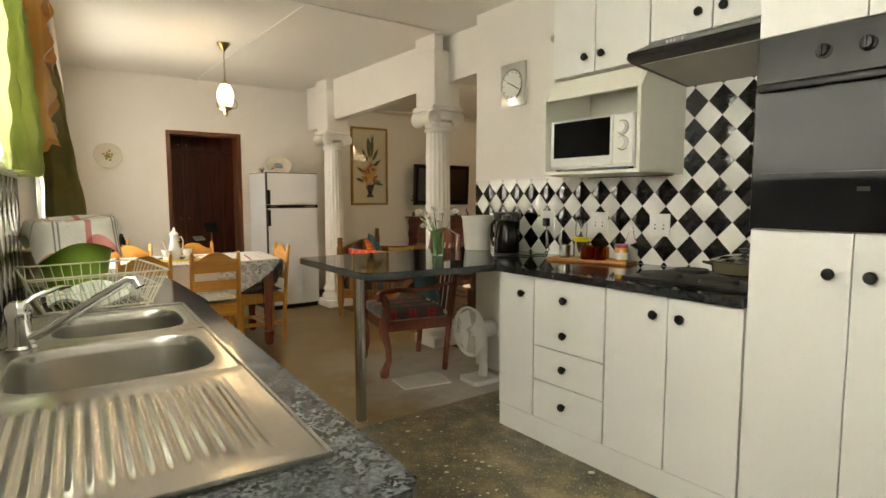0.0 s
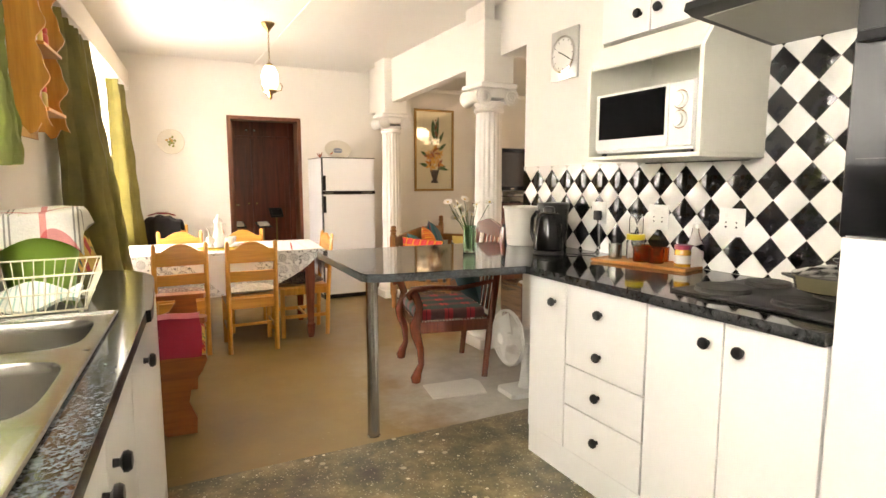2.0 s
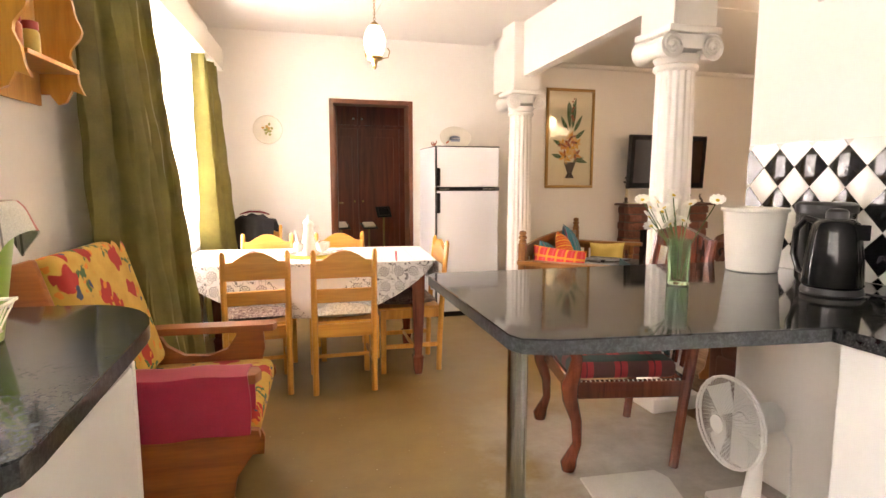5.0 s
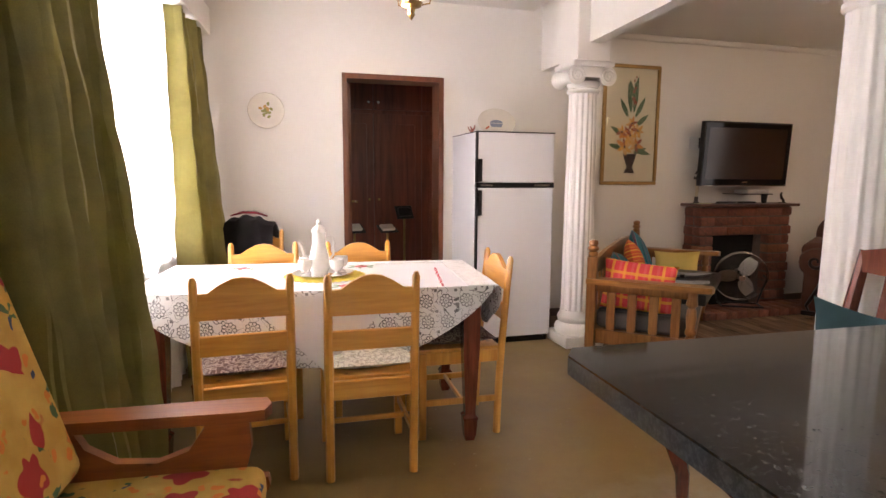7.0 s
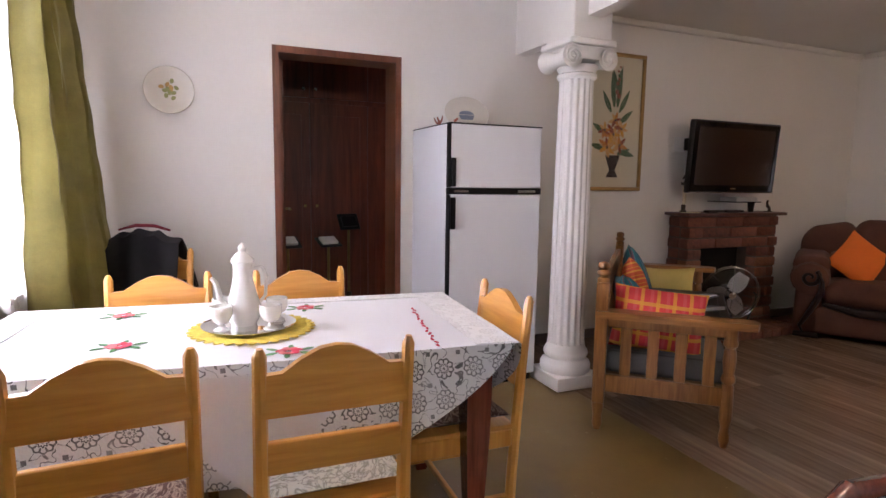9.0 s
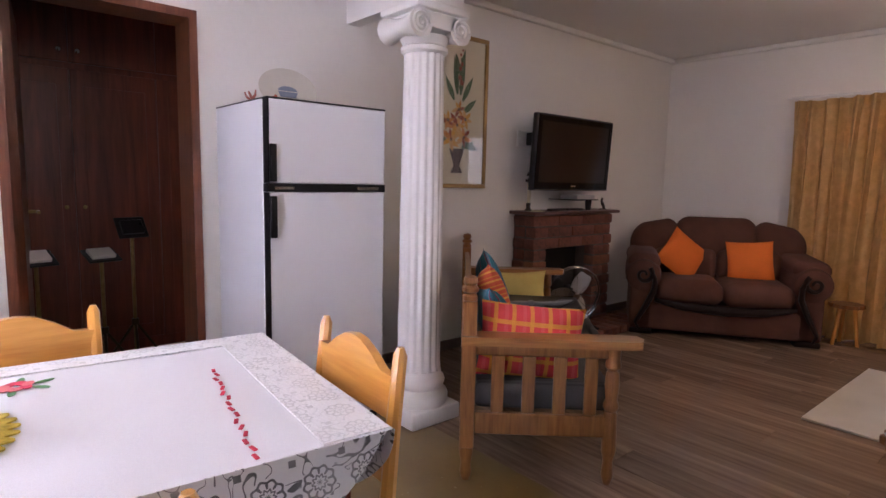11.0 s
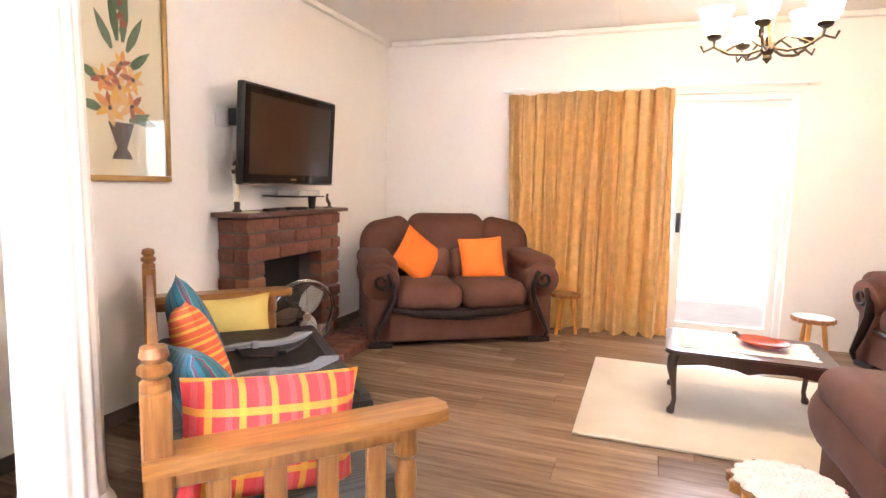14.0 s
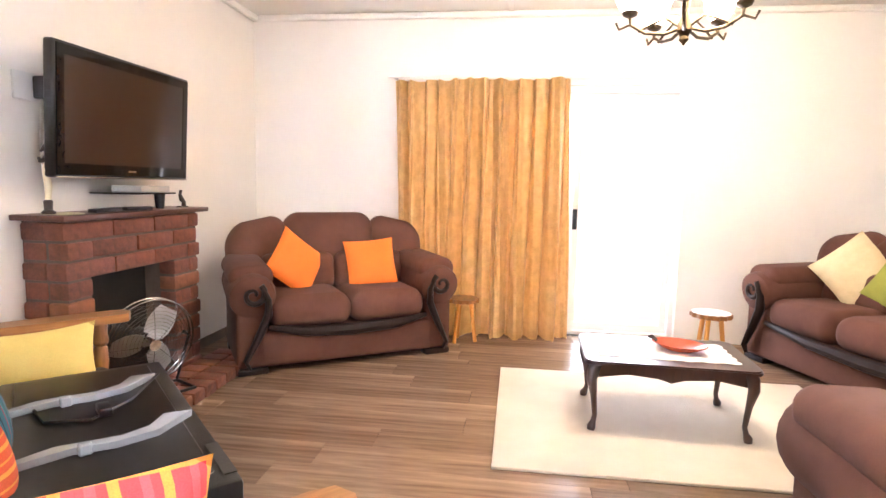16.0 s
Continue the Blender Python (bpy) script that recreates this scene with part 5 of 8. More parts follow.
def dining_chair(m, pad, label):
    c = thing("dining_chair", label, "chair", m, "chairs round the table")
    w, h = 0.172, 0.845
    for s in (-1, 1):
        part("back_post", B().tube([(s * w, 0.02, 0), (s * w, 0.012, 0.25), (s * w, 0.0, 0.45), (s * w, -0.02, 0.70), (s * w, -0.035, h), (s * w, -0.036, h + 0.018)], [0.0185, 0.0185, 0.0185, 0.017, 0.016, 0.008], 8), PINE, c)
        part("front_leg", B().box(s * w - 0.018, 0.372, 0, s * w + 0.018, 0.408, 0.42, 0.004), PINE, c)
        part("side_rail", B().box(s * w - 0.011, 0.02, 0.36, s * w + 0.011, 0.385, 0.42, 0.003), PINE, c)
        part("stretcher", B().box(s * w - 0.008, 0.02, 0.16, s * w + 0.008, 0.385, 0.19, 0.003), PINE, c)
    crest = [(-w, 0.70), (w, 0.70), (w, 0.80), (w * 0.72, 0.802), (w * 0.48, 0.83), (w * 0.22, 0.852), (0, 0.857), (-w * 0.22, 0.852), (-w * 0.48, 0.83), (-w * 0.72, 0.802), (-w, 0.80)]
    part("crest_rail", B().prism(crest, -0.011, 0.011, Matrix(((1, 0, 0, 0), (0, 0, 1, -0.026), (0, 1, 0, 0), (0, 0, 0, 1)))), PINE_X, c)
    part("back_rail", B().box(-w, -0.021, 0.555, w, 0.0, 0.635, 0.004), PINE_X, c)
    part("rear_rail", B().box(-w, -0.002, 0.345, w, 0.02, 0.425, 0.004), PINE_X, c)
    part("front_rail", B().box(-w, 0.38, 0.355, w, 0.402, 0.42, 0.004), PINE_X, c)
    part("cross_stretcher", B().box(-w, 0.19, 0.165, w, 0.205, 0.188, 0.003), PINE_X, c)
    part("seat", B().box(-w - 0.012, 0.022, 0.42, w + 0.012, 0.42, 0.438, 0.005, 2), PINE_X, c)
    part("seat_pad", B().pillow(0.375, 0.38, 0.075, pose(0, 0.22, 0.472, 90, 0, 0), 10, 0.02), pad, c, "patterned seat cushion")
    return c


dining_chair(pose(0.645, 4.80, 0, 0, 0, 3), PAD_BROWN, "varnished pine dining chair with a brown seat cushion")
dining_chair(pose(1.13, 4.745, 0, 0, 0, -1), PAD_PALE, "varnished pine dining chair with a pale floral cushion")
dining_chair(pose(1.80, 5.19, 0, 0, 0, 88), PAD_BROWN, "varnished pine dining chair at the table's end")
dining_chair(pose(0.69, 5.82, 0, 0, 0, 179), PAD_PALE, "varnished pine dining chair tucked in by the wall")
dining_chair(pose(1.215, 5.79, 0, 0, 0, 181), PAD_BROWN, "varnished pine dining chair tucked in by the wall")
# tea things
solo("round_doily", B().lathe([(0.001, 0.002), (0.165, 0.001), (0.17, 0.003), (0.165, 0.005), (0.001, 0.005)], 40).prism([((0.175 + 0.022 * abs(math.cos(17 * k * math.pi / 136))) * math.cos(k * math.pi / 136), (0.175 + 0.022 * abs(math.cos(17 * k * math.pi / 136))) * math.sin(k * math.pi / 136)) for k in range(272)], 0.0, 0.003), plain("yellow_raffia", (0.62, 0.47, 0.06), 0.8, var=0.35, scale=60, fine=250, relief=0.7), "round yellow raffia mat with a fringe", "mat", pose(0.99, 5.33, 0.7525))
solo("oval_tray", B().lathe([(0.001, 0.0), (0.125, 0.0), (0.145, 0.010), (0.146, 0.012), (0.125, 0.004), (0.001, 0.003)], 40), CHROME, "small silver tray under the tea set", "tray", pose(0.98, 5.33, 0.7588))
pot = thing("coffee_pot", "tall white porcelain coffee pot with a pointed lid", "coffee pot", pose(0.965, 5.35, 0.762))
part("body", B().lathe([(0.038, 0), (0.04, 0.006), (0.052, 0.03), (0.054, 0.06), (0.04, 0.11), (0.031, 0.15), (0.03, 0.195), (0.036, 0.205), (0.034, 0.21)], 28), PORCELAIN, pot)
part("lid", B().lathe([(0.036, 0.208), (0.034, 0.215), (0.022, 0.23), (0.01, 0.238), (0.013, 0.25), (0.006, 0.262), (0.001, 0.268)], 24), PORCELAIN, pot)
part("handle", B().tube([(0.032, 0.01, 0.18), (0.06, 0.018, 0.185), (0.075, 0.022, 0.15), (0.07, 0.02, 0.09), (0.046, 0.012, 0.06)], 0.006, 8), PORCELAIN, pot)
part("spout", B().tube([(-0.045, -0.01, 0.06), (-0.07, -0.015, 0.09), (-0.08, -0.018, 0.14), (-0.095, -0.02, 0.16)], [0.012, 0.010, 0.008, 0.007], 10), PORCELAIN, pot)
for x, y in ((0.895, 5.285), (1.04, 5.26), (1.07, 5.36), (0.905, 5.40)):
    g = thing("goblet_cup", "small white porcelain goblet cup", "cup", pose(x, y, 0.764), "tea set cups")
    part("bowl", B().lathe([(0.024, 0), (0.024, 0.004), (0.009, 0.012), (0.009, 0.022), (0.026, 0.032), (0.034, 0.05), (0.034, 0.078), (0.031, 0.078), (0.030, 0.05), (0.001, 0.034)], 22), PORCELAIN, g)

# ---- back wall: plate, door, fridge ----
CHINA = plain("ivory_china", (0.68, 0.635, 0.545), 0.15, var=0.05, scale=12, relief=0.0, coat=0.3)
pl = thing("wall_plate", "white china wall plate with a fruit motif", "plate", pose(0.70, BACK - 0.002, 1.715, 90, 0, 0))
part("plate", B().lathe([(0.07, 0), (0.085, 0.006), (0.125, 0.016), (0.132, 0.02), (0.128, 0.022), (0.085, 0.012), (0.001, 0.010)], 40), CHINA, pl)
for k in range(12):
    a = k * 2.4
    r = 0.006 + 0.0042 * k
    part("fruit", B().prism(arc(0, 0, 0.015, 0, 330, 7, 0.011), 0.0105, 0.012, pose(r * math.cos(a), r * math.sin(a), 0.0002 * k, 0, 0, k * 40)), (plain("olive_glaze", (0.22, 0.22, 0.05), 0.3) if k % 3 else plain("ochre_glaze", (0.45, 0.25, 0.05), 0.3)), pl)
part("gilt_ring", B().lathe([(0.116, 0.0175), (0.119, 0.0195), (0.122, 0.0205)], 40, None, 0, 0, False), BRASS, pl)
DOORWOOD = wood("brown_door_wood", (0.085, 0.024, 0.010), (0.20, 0.062, 0.025), "z", 0.4, 0.25, 0.7)
fr = structure("door_frame", B().box(1.263, BACK - 0.012, 0, 1.300, BACK + 0.212, 1.982).box(2.036, BACK - 0.012, 0, 2.075, BACK + 0.212, 1.982).box(1.263, BACK - 0.012, 1.982, 2.075, BACK + 0.212, 2.022), DOORWOOD, "dark brown wooden door frame", "door frame")
door = thing("door_1", "brown wooden door standing open into the room", "door", pose(1.31, BACK + 0.2, 0, 0, 0, 84), kind="structure")
part("leaf", B().box(0, -0.04, 0.01, 0.70, 0, 2.0, 0.003), DOORWOOD, door)
part("door_handle", B().tube([(0.64, -0.04, 1.0), (0.64, -0.085, 1.0), (0.55, -0.09, 1.0)], 0.009, 8), BRASS, door)
wr = thing("wardrobe", "built-in dark red wooden wardrobe with panel doors", "wardrobe", pose(0.2, 8.35, 0))
part("carcass", B().box(0, 0.03, 0, 3.0, 0.6, 2.55), WARDROBE, wr)
for i in range(6):
    x = i * 0.5
    d = part("door", B().box(x + 0.004, 0, 0.08, x + 0.496, 0.028, 1.86, 0.004), WARDROBE, wr)
    part("panel", B().box(x + 0.07, -0.008, 0.18, x + 0.43, 0.0, 1.76, 0.006), WARDROBE, d)
    part("knob", B().lathe([(0.006, 0), (0.013, 0.016), (0.001, 0.024)], 12, pose(x + (0.45 if i % 2 == 0 else 0.05), 0, 1.0, 90, 0, 0)), BRASS, d)
    d = part("top_door", B().box(x + 0.004, 0, 1.90, x + 0.496, 0.028, 2.5, 0.004), WARDROBE, wr)
    part("knob", B().lathe([(0.006, 0), (0.013, 0.016), (0.001, 0.024)], 12, pose(x + (0.45 if i % 2 == 0 else 0.05), 0, 1.97, 90, 0, 0)), CHROME, d)
for x, y, z, tilt in ((1.42, 7.72, 0.76, 30), (1.74, 7.82, 0.745, 25), (1.93, 7.95, 0.89, 60)):
    s = thing("music_stand", "metal stand with a black tilted tray", "stand", pose(x, y, 0), "stands beyond the doorway")
    part("pole", B().cyl((0, 0, 0.1), (0, 0, z), 0.011, n=10), BRASS, s)
    part("collar", B().lathe([(0.02, 0.28), (0.022, 0.3), (0.02, 0.32)], 12), BRONZE, s)
    for k in range(3):
        a = k * 2.094 + 0.4
        part("leg", B().tube([(0, 0, 0.30), (0.20 * math.cos(a), 0.20 * math.sin(a), 0.01)], 0.008, 8), BRONZE, s)
    t = part("tray", B().box(-0.09, -0.07, -0.006, 0.09, 0.07, 0.006, 0.004, 1, pose(0, 0, z, tilt, 0, 15)), BLACK, s)
    part("paper", B().box(-0.07, -0.05, 0.006, 0.06, 0.04, 0.03, 0.004, 1, pose(0, 0, z, tilt, 0, 15)), PORCELAIN if z < 0.8 else BLACK, s, "papers on the tray")
fridge = thing("fridge", "white two-door fridge freezer with black trims", "fridge", pose(2.125, 6.375, 0))
W, D, H = 0.60, 0.60, 1.555
part("cabinet", B().box(0, 0.05, 0.05, W, D, H - 0.004, 0.004), APPLIANCE, fridge)
part("base", B().box(0.01, 0.04, 0, W - 0.01, D - 0.02, 0.05), BLACK, fridge)
for z0, z1, hz0, hz1 in ((0.055, 1.155, 0.96, 1.14), (1.195, H - 0.008, 1.20, 1.36)):
    d = part("door", B().box(0.008, 0.0, z0, W - 0.004, 0.046, z1, 0.003), APPLIANCE, fridge)
    part("edge_trim", B().box(0.003, -0.002, z0, 0.009, 0.047, z1), BLACK, d)
    part("handle", B().box(0.006, -0.02, hz0, 0.036, 0.0, hz1, 0.005, 2), BLACK, d, "black plastic grip")
part("middle_trim", B().box(0.0, -0.003, 1.157, W, 0.046, 1.193, 0.002), BLACK, fridge)
part("name_strip", B().box(0.44, -0.005, 1.168, 0.56, -0.003, 1.182), STEEL, fridge)
part("chrome_strip", B().box(0.03, -0.005, 1.168, 0.12, -0.003, 1.180), STEEL, fridge)
part("top_trim", B().box(0, 0, H - 0.008, W, D, H, 0.002), BLACK, fridge)
plat = thing("oval_platter", "white oval platter with a painted tureen on the fridge", "platter", pose(2.45, 6.84, 1.555, 76, 0, 0) @ Matrix.Diagonal((1.15, 1.2, 1, 1)))
pm = Matrix.Diagonal((1.5, 1, 1, 1))
motif = Matrix.Diagonal((0.8, 0.70, 1, 1))
part("platter", B().lathe([(0.055, 0.0), (0.062, 0.004), (0.089, 0.014), (0.092, 0.018), (0.062, 0.008), (0.001, 0.006)], 44, pose(0, 0.092, 0) @ pm), CHINA, plat)
GREYB = plain("blue_grey_glaze", (0.2, 0.23, 0.3), 0.3)
part("motif_bowl", B().prism([(-0.06, 0.12), (-0.045, 0.085), (0.045, 0.085), (0.06, 0.12)], 0.0075, 0.009, motif), GREYB, plat)
part("motif_lid", B().prism(arc(0, 0.125, 0.058, 0, 180, 10, 0.03), 0.0075, 0.009, motif), GREYB, plat)
for a in range(3):
    part("motif_flower", B().prism(arc(-0.105 + 0.014 * a, 0.06 + 0.012 * a, 0.010, 0, 330, 7), 0.0105, 0.012, motif), plain("coral_glaze", (0.5, 0.12, 0.06), 0.3), plat)
solo("coral_ornament", B().tube([(0, 0, 0), (0.004, 0, 0.03), (-0.012, 0, 0.06)], [0.014, 0.009, 0.004], 8).tube([(0.002, 0, 0.02), (0.02, 0.0, 0.045), (0.024, 0, 0.07)], [0.008, 0.006, 0.003], 8).tube([(0, 0, 0.015), (-0.022, 0, 0.035), (-0.03, 0, 0.055)], [0.008, 0.005, 0.003], 8), plain("coral_red_china", (0.35, 0.10, 0.06), 0.4), "small red coral ornament on the fridge", "ornament", pose(2.20, 6.72, 1.555))
# pendant lamp
pend = thing("pendant_lamp", "lit brass pendant lamp with a white glass globe", "lamp", pose(1.42, 5.32, 0))
part("rose", B().lathe([(0.004, 2.52), (0.012, 2.535), (0.03, 2.56), (0.052, 2.585), (0.055, 2.599)], 24), BRASS, pend)
chain = B()
for i in range(15):
    z = 2.525 - i * 0.0175
    pts = [((0.007 * math.cos(a) if i % 2 else 0), (0 if i % 2 else 0.007 * math.cos(a)), z + 0.012 * math.sin(a)) for a in [k * math.pi / 4 for k in range(8)]]
    chain.tube(pts, 0.0022, 5, True)
part("chain", chain, BRASS, pend)
part("cap", B().lathe([(0.004, 2.285), (0.02, 2.275), (0.034, 2.258), (0.036, 2.25)], 20), BRASS, pend)
LIT = glow("lit_opal_glass", (1.0, 0.86, 0.62), 9.0)
part("globe", B().lathe([(0.034, 2.252), (0.046, 2.235), (0.066, 2.19), (0.07, 2.15), (0.060, 2.10), (0.045, 2.07), (0.038, 2.065)], 28), LIT, pend, "glowing white glass globe")
part("gallery", B().lathe([(0.04, 2.068), (0.055, 2.055), (0.048, 2.04), (0.02, 2.03), (0.014, 2.01), (0.018, 2.0), (0.008, 1.985), (0.001, 1.975)], 24), BRASS, pend)
for k in range(3):
    a = k * 2.094
    part("scroll_arm", B().tube([(0.05 * math.cos(a), 0.05 * math.sin(a), 2.05), (0.09 * math.cos(a), 0.09 * math.sin(a), 2.06), (0.10 * math.cos(a), 0.10 * math.sin(a), 2.10), (0.085 * math.cos(a), 0.085 * math.sin(a), 2.12)], 0.004, 6), BRASS, pend)
# chair with a jacket in the corner
dining_chair(pose(0.62, 6.72, 0, 0, 0, 150), PAD_BROWN, "pine chair in the corner under a jacket")
JACKET = cloth("black_wool", (0.018, 0.016, 0.018), (0.01, 0.009, 0.01), 0.95, 0, 6, 300)


def jacket(u, v):
    s = 2 * u - 1
    t = 2 * v - 1
    wide = 0.20 + 0.06 * abs(t) ** 0.8
    drop = 0.46 * abs(t) ** 1.1
    side = 1 if t > 0 else -1
    return (s * wide, side * (0.02 + 0.09 * min(1, abs(t) * 1.6)) + 0.012 * math.sin(8 * s + 3 * t), 0.955 - drop - 0.05 * s * s + 0.008 * math.sin(11 * s))


jm = pose(0.56, 6.76, 0, 0, 0, 150)
jk = thing("jacket", "black jacket with a red collar over a chair back", "jacket", jm)
part("cloth", B().sheet(jacket, 24, 30, 0.012), JACKET, jk)
part("collar", B().tube([(-0.14, -0.02, 0.955), (-0.05, -0.03, 0.975), (0.06, -0.03, 0.975), (0.15, -0.02, 0.95)], [0.006, 0.009, 0.009, 0.005], 8), plain("dark_red_wool", (0.22, 0.02, 0.03), 0.9), jk, "dark red collar")

# ---- floral armchair by the counter ----
m_, nt_, b_, co_ = begin("yellow_floral_cotton", 0.9)
col_ = _ramp(nt_, _noise(nt_, co_, 9), [(0.4, (0.46, 0.27, 0.045)), (0.7, (0.58, 0.37, 0.08))])
for scale_, shade_, share_, lo_, hi_, wob_ in ((13, (0.06, 0.12, 0.05), 0.35, 0.32, 0.38, 0.16), (8, (0.36, 0.022, 0.02), 0.42, 0.37, 0.40, 0.015), (27, (0.62, 0.20, 0.03), 0.70, 0.30, 0.38, 0.06), (23, (0.04, 0.06, 0.13), 0.86, 0.28, 0.34, 0.06)):
    n_ = nt_.nodes.new("ShaderNodeTexNoise")
    n_.inputs["Scale"].default_value = 18
    nt_.links.new(co_, n_.inputs["Vector"])
    v_ = nt_.nodes.new("ShaderNodeTexVoronoi")
    v_.inputs["Scale"].default_value = scale_
    nt_.links.new(_mix(nt_, wob_, co_, n_.outputs["Color"]), v_.inputs["Vector"])
    sepc_ = nt_.nodes.new("ShaderNodeSeparateColor")
    nt_.links.new(v_.outputs["Color"], sepc_.inputs[0])
    reach_ = v_.outputs["Distance"]
    if scale_ == 8:
        away_ = nt_.nodes.new("ShaderNodeVectorMath")
        away_.operation = "SUBTRACT"
        nt_.links.new(co_, away_.inputs[0])
        nt_.links.new(v_.outputs["Position"], away_.inputs[1])
        axes_ = nt_.nodes.new("ShaderNodeSeparateXYZ")
        nt_.links.new(away_.outputs[0], axes_.inputs[0])
        turn_ = _math(nt_, "ARCTAN2", axes_.outputs["Y"], _math(nt_, "ADD", axes_.outputs["X"], axes_.outputs["Z"]))
        reach_ = _math(nt_, "ADD", reach_, _math(nt_, "MULTIPLY", _math(nt_, "SINE", _math(nt_, "MULTIPLY", turn_, 5.0)), 0.07))
    on_ = _math(nt_, "MULTIPLY", _ramp(nt_, reach_, [(lo_, (1, 1, 1)), (hi_, (0, 0, 0))]), _math(nt_, "GREATER_THAN", sepc_.outputs[0], share_))
    col_ = _mix(nt_, on_, col_, shade_)
nt_.links.new(col_, b_.inputs["Base Color"])
bump(nt_, b_, _noise(nt_, co_, 300, 2), 0.3, 0.001)
FLORAL = m_
PINE_R = wood("red_brown_pine", (0.21, 0.052, 0.009), (0.38, 0.115, 0.021), "x", 0.5, 0.0, 0.6, knots=0.5)
ac = thing("floral_armchair", "pine plank armchair with yellow floral cushions", "armchair", pose(0.06, 3.80, 0, 0, 0, -4))
sidep = [(0.10, 0.0), (0.28, 0.0), (0.30, 0.03), (0.36, 0.07), (0.42, 0.05), (0.46, 0.0), (0.60, 0.0), (0.605, 0.08), (0.57, 0.17), (0.585, 0.25), (0.64, 0.33), (0.665, 0.385), (0.66, 0.41),
         (0.60, 0.42), (0.62, 0.50), (0.615, 0.586), (0.50, 0.586), (0.50, 0.565), (0.46, 0.505), (0.38, 0.478), (0.28, 0.486), (0.21, 0.53), (0.18, 0.586), (0.06, 0.586), (0.06, 0.3)]
for y in (-0.335, 0.345):
    part("side_panel", B().prism(sidep, y, y + 0.032, SIDE), PINE_R, ac)
    part("arm", B().prism([(0.02, y - 0.025), (0.60, y - 0.035), (0.66, y - 0.03), (0.675, y + 0.016), (0.66, y + 0.06), (0.60, y + 0.067), (0.02, y + 0.055)], 0.586, 0.616), PINE_R, ac, "flat rounded arm")
part("front_board", B().box(0.555, -0.302, 0.22, 0.58, 0.344, 0.345, 0.004), PINE_R, ac)
part("seat_board", B().box(0.12, -0.302, 0.33, 0.57, 0.344, 0.35), PINE_R, ac)
part("back_frame", B().box(-0.02, -0.302, 0.0, 0.0, 0.344, 0.62, 0.004, 1, pose(0.14, 0, 0.34, 0, -16, 0)), PINE_R, ac)
for y in (-0.335, 0.342):
    part("back_post", B().box(-0.03, y, -0.06, 0.075, y + 0.036, 0.68, 0.014, 2, pose(0.14, 0, 0.34, 0, -16, 0)), PINE_R, ac)
part("seat_cushion", B().box(0.12, -0.295, 0.352, 0.66, 0.337, 0.465, 0.04, 4), FLORAL, ac, "yellow floral seat cushion")
part("back_cushion", B().box(0.0, -0.295, 0.10, 0.11, 0.337, 0.66, 0.04, 4, pose(0.145, 0, 0.36, 0, -16, 0)), FLORAL, ac, "yellow floral back cushion")
TOWELR = cloth("crimson_towel", (0.42, 0.025, 0.06), (0.34, 0.02, 0.045), 0.95, 0, 8, 220, 0.3)


def towel(u, v):
    x = 0.22 + 0.42 * u + 0.006 * math.sin(9 * v)
    t = v * 0.52
    if t < 0.20:
        y, z = -0.395 - 0.004 * math.sin(5 * u), 0.425 + t
    elif t < 0.34:
        y, z = -0.395 + (t - 0.20), 0.626
    else:
        y, z = -0.255 + 0.003, 0.626 - (t - 0.34)
    return (x, y, z + 0.003 * math.sin(12 * u))


solo("red_towel", B().sheet(towel, 20, 36, 0.008), TOWELR, "crimson towel folded over the armchair's arm", "towel", pose(0.06, 3.80, 0, 0, 0, -4))

# ---- mahogany armchair under the bar ----
TARTAN = bands("green_red_plaid", (0.02, 0.055, 0.05), [(0.0, 0.45, (0.55, 0.04, 0.05)), (0.55, 0.6, (0.01, 0.015, 0.02))], "x", 0.15, cross=("y", [(0.0, 0.62, (0.02, 0.055, 0.05)), (0.8, 0.84, (0.01, 0.012, 0.015))]))
TEALC = cloth("dark_teal_cloth", (0.015, 0.06, 0.065), (0.01, 0.035, 0.04), 0.9, 0, 5, 300)
mc = thing("mahogany_armchair", "dark mahogany ball-and-claw armchair with plaid seat", "armchair", pose(2.506, 3.74, 0, 0, 0, 77.5))
for s in (-1, 1):
    x = s * 0.27
    part("front_leg", B().tube([(x, 0.50, 0.0), (x, 0.50, 0.03), (x, 0.49, 0.06), (x, 0.465, 0.12), (x, 0.47, 0.22), (x, 0.50, 0.32), (x, 0.505, 0.38), (x, 0.485, 0.44), (x, 0.475, 0.50), (x * 1.02, 0.50, 0.57), (x * 1.04, 0.52, 0.60)], [0.028, 0.036, 0.028, 0.02, 0.024, 0.034, 0.038, 0.03, 0.026, 0.028, 0.03], 12), MAHOGANY, mc, "carved cabriole leg with a claw foot")
    part("arm", B().tube([(x * 1.04, 0.535, 0.555), (x * 1.04, 0.55, 0.585), (x * 1.04, 0.52, 0.615), (x * 1.04, 0.40, 0.625), (x * 1.02, 0.22, 0.61), (x, 0.06, 0.635), (x, -0.02, 0.65)], [0.024, 0.03, 0.03, 0.027, 0.024, 0.023, 0.02], 12, flat=0.7), MAHOGANY, mc, "scrolled arm")
    part("back_post", B().tube([(x, 0.03, 0), (x, 0.0, 0.3), (x, -0.02, 0.45), (x * 0.97, -0.07, 0.8), (x * 0.94, -0.10, 1.0)], [0.021, 0.023, 0.025, 0.022, 0.018], 8), MAHOGANY, mc)
    part("side_rail", B().box(x - 0.016, 0.0, 0.325, x + 0.016, 0.48, 0.40, 0.004), MAHOGANY, mc)
part("front_rail", B().box(-0.26, 0.465, 0.325, 0.26, 0.495, 0.40, 0.004), MAHOGANY, mc)
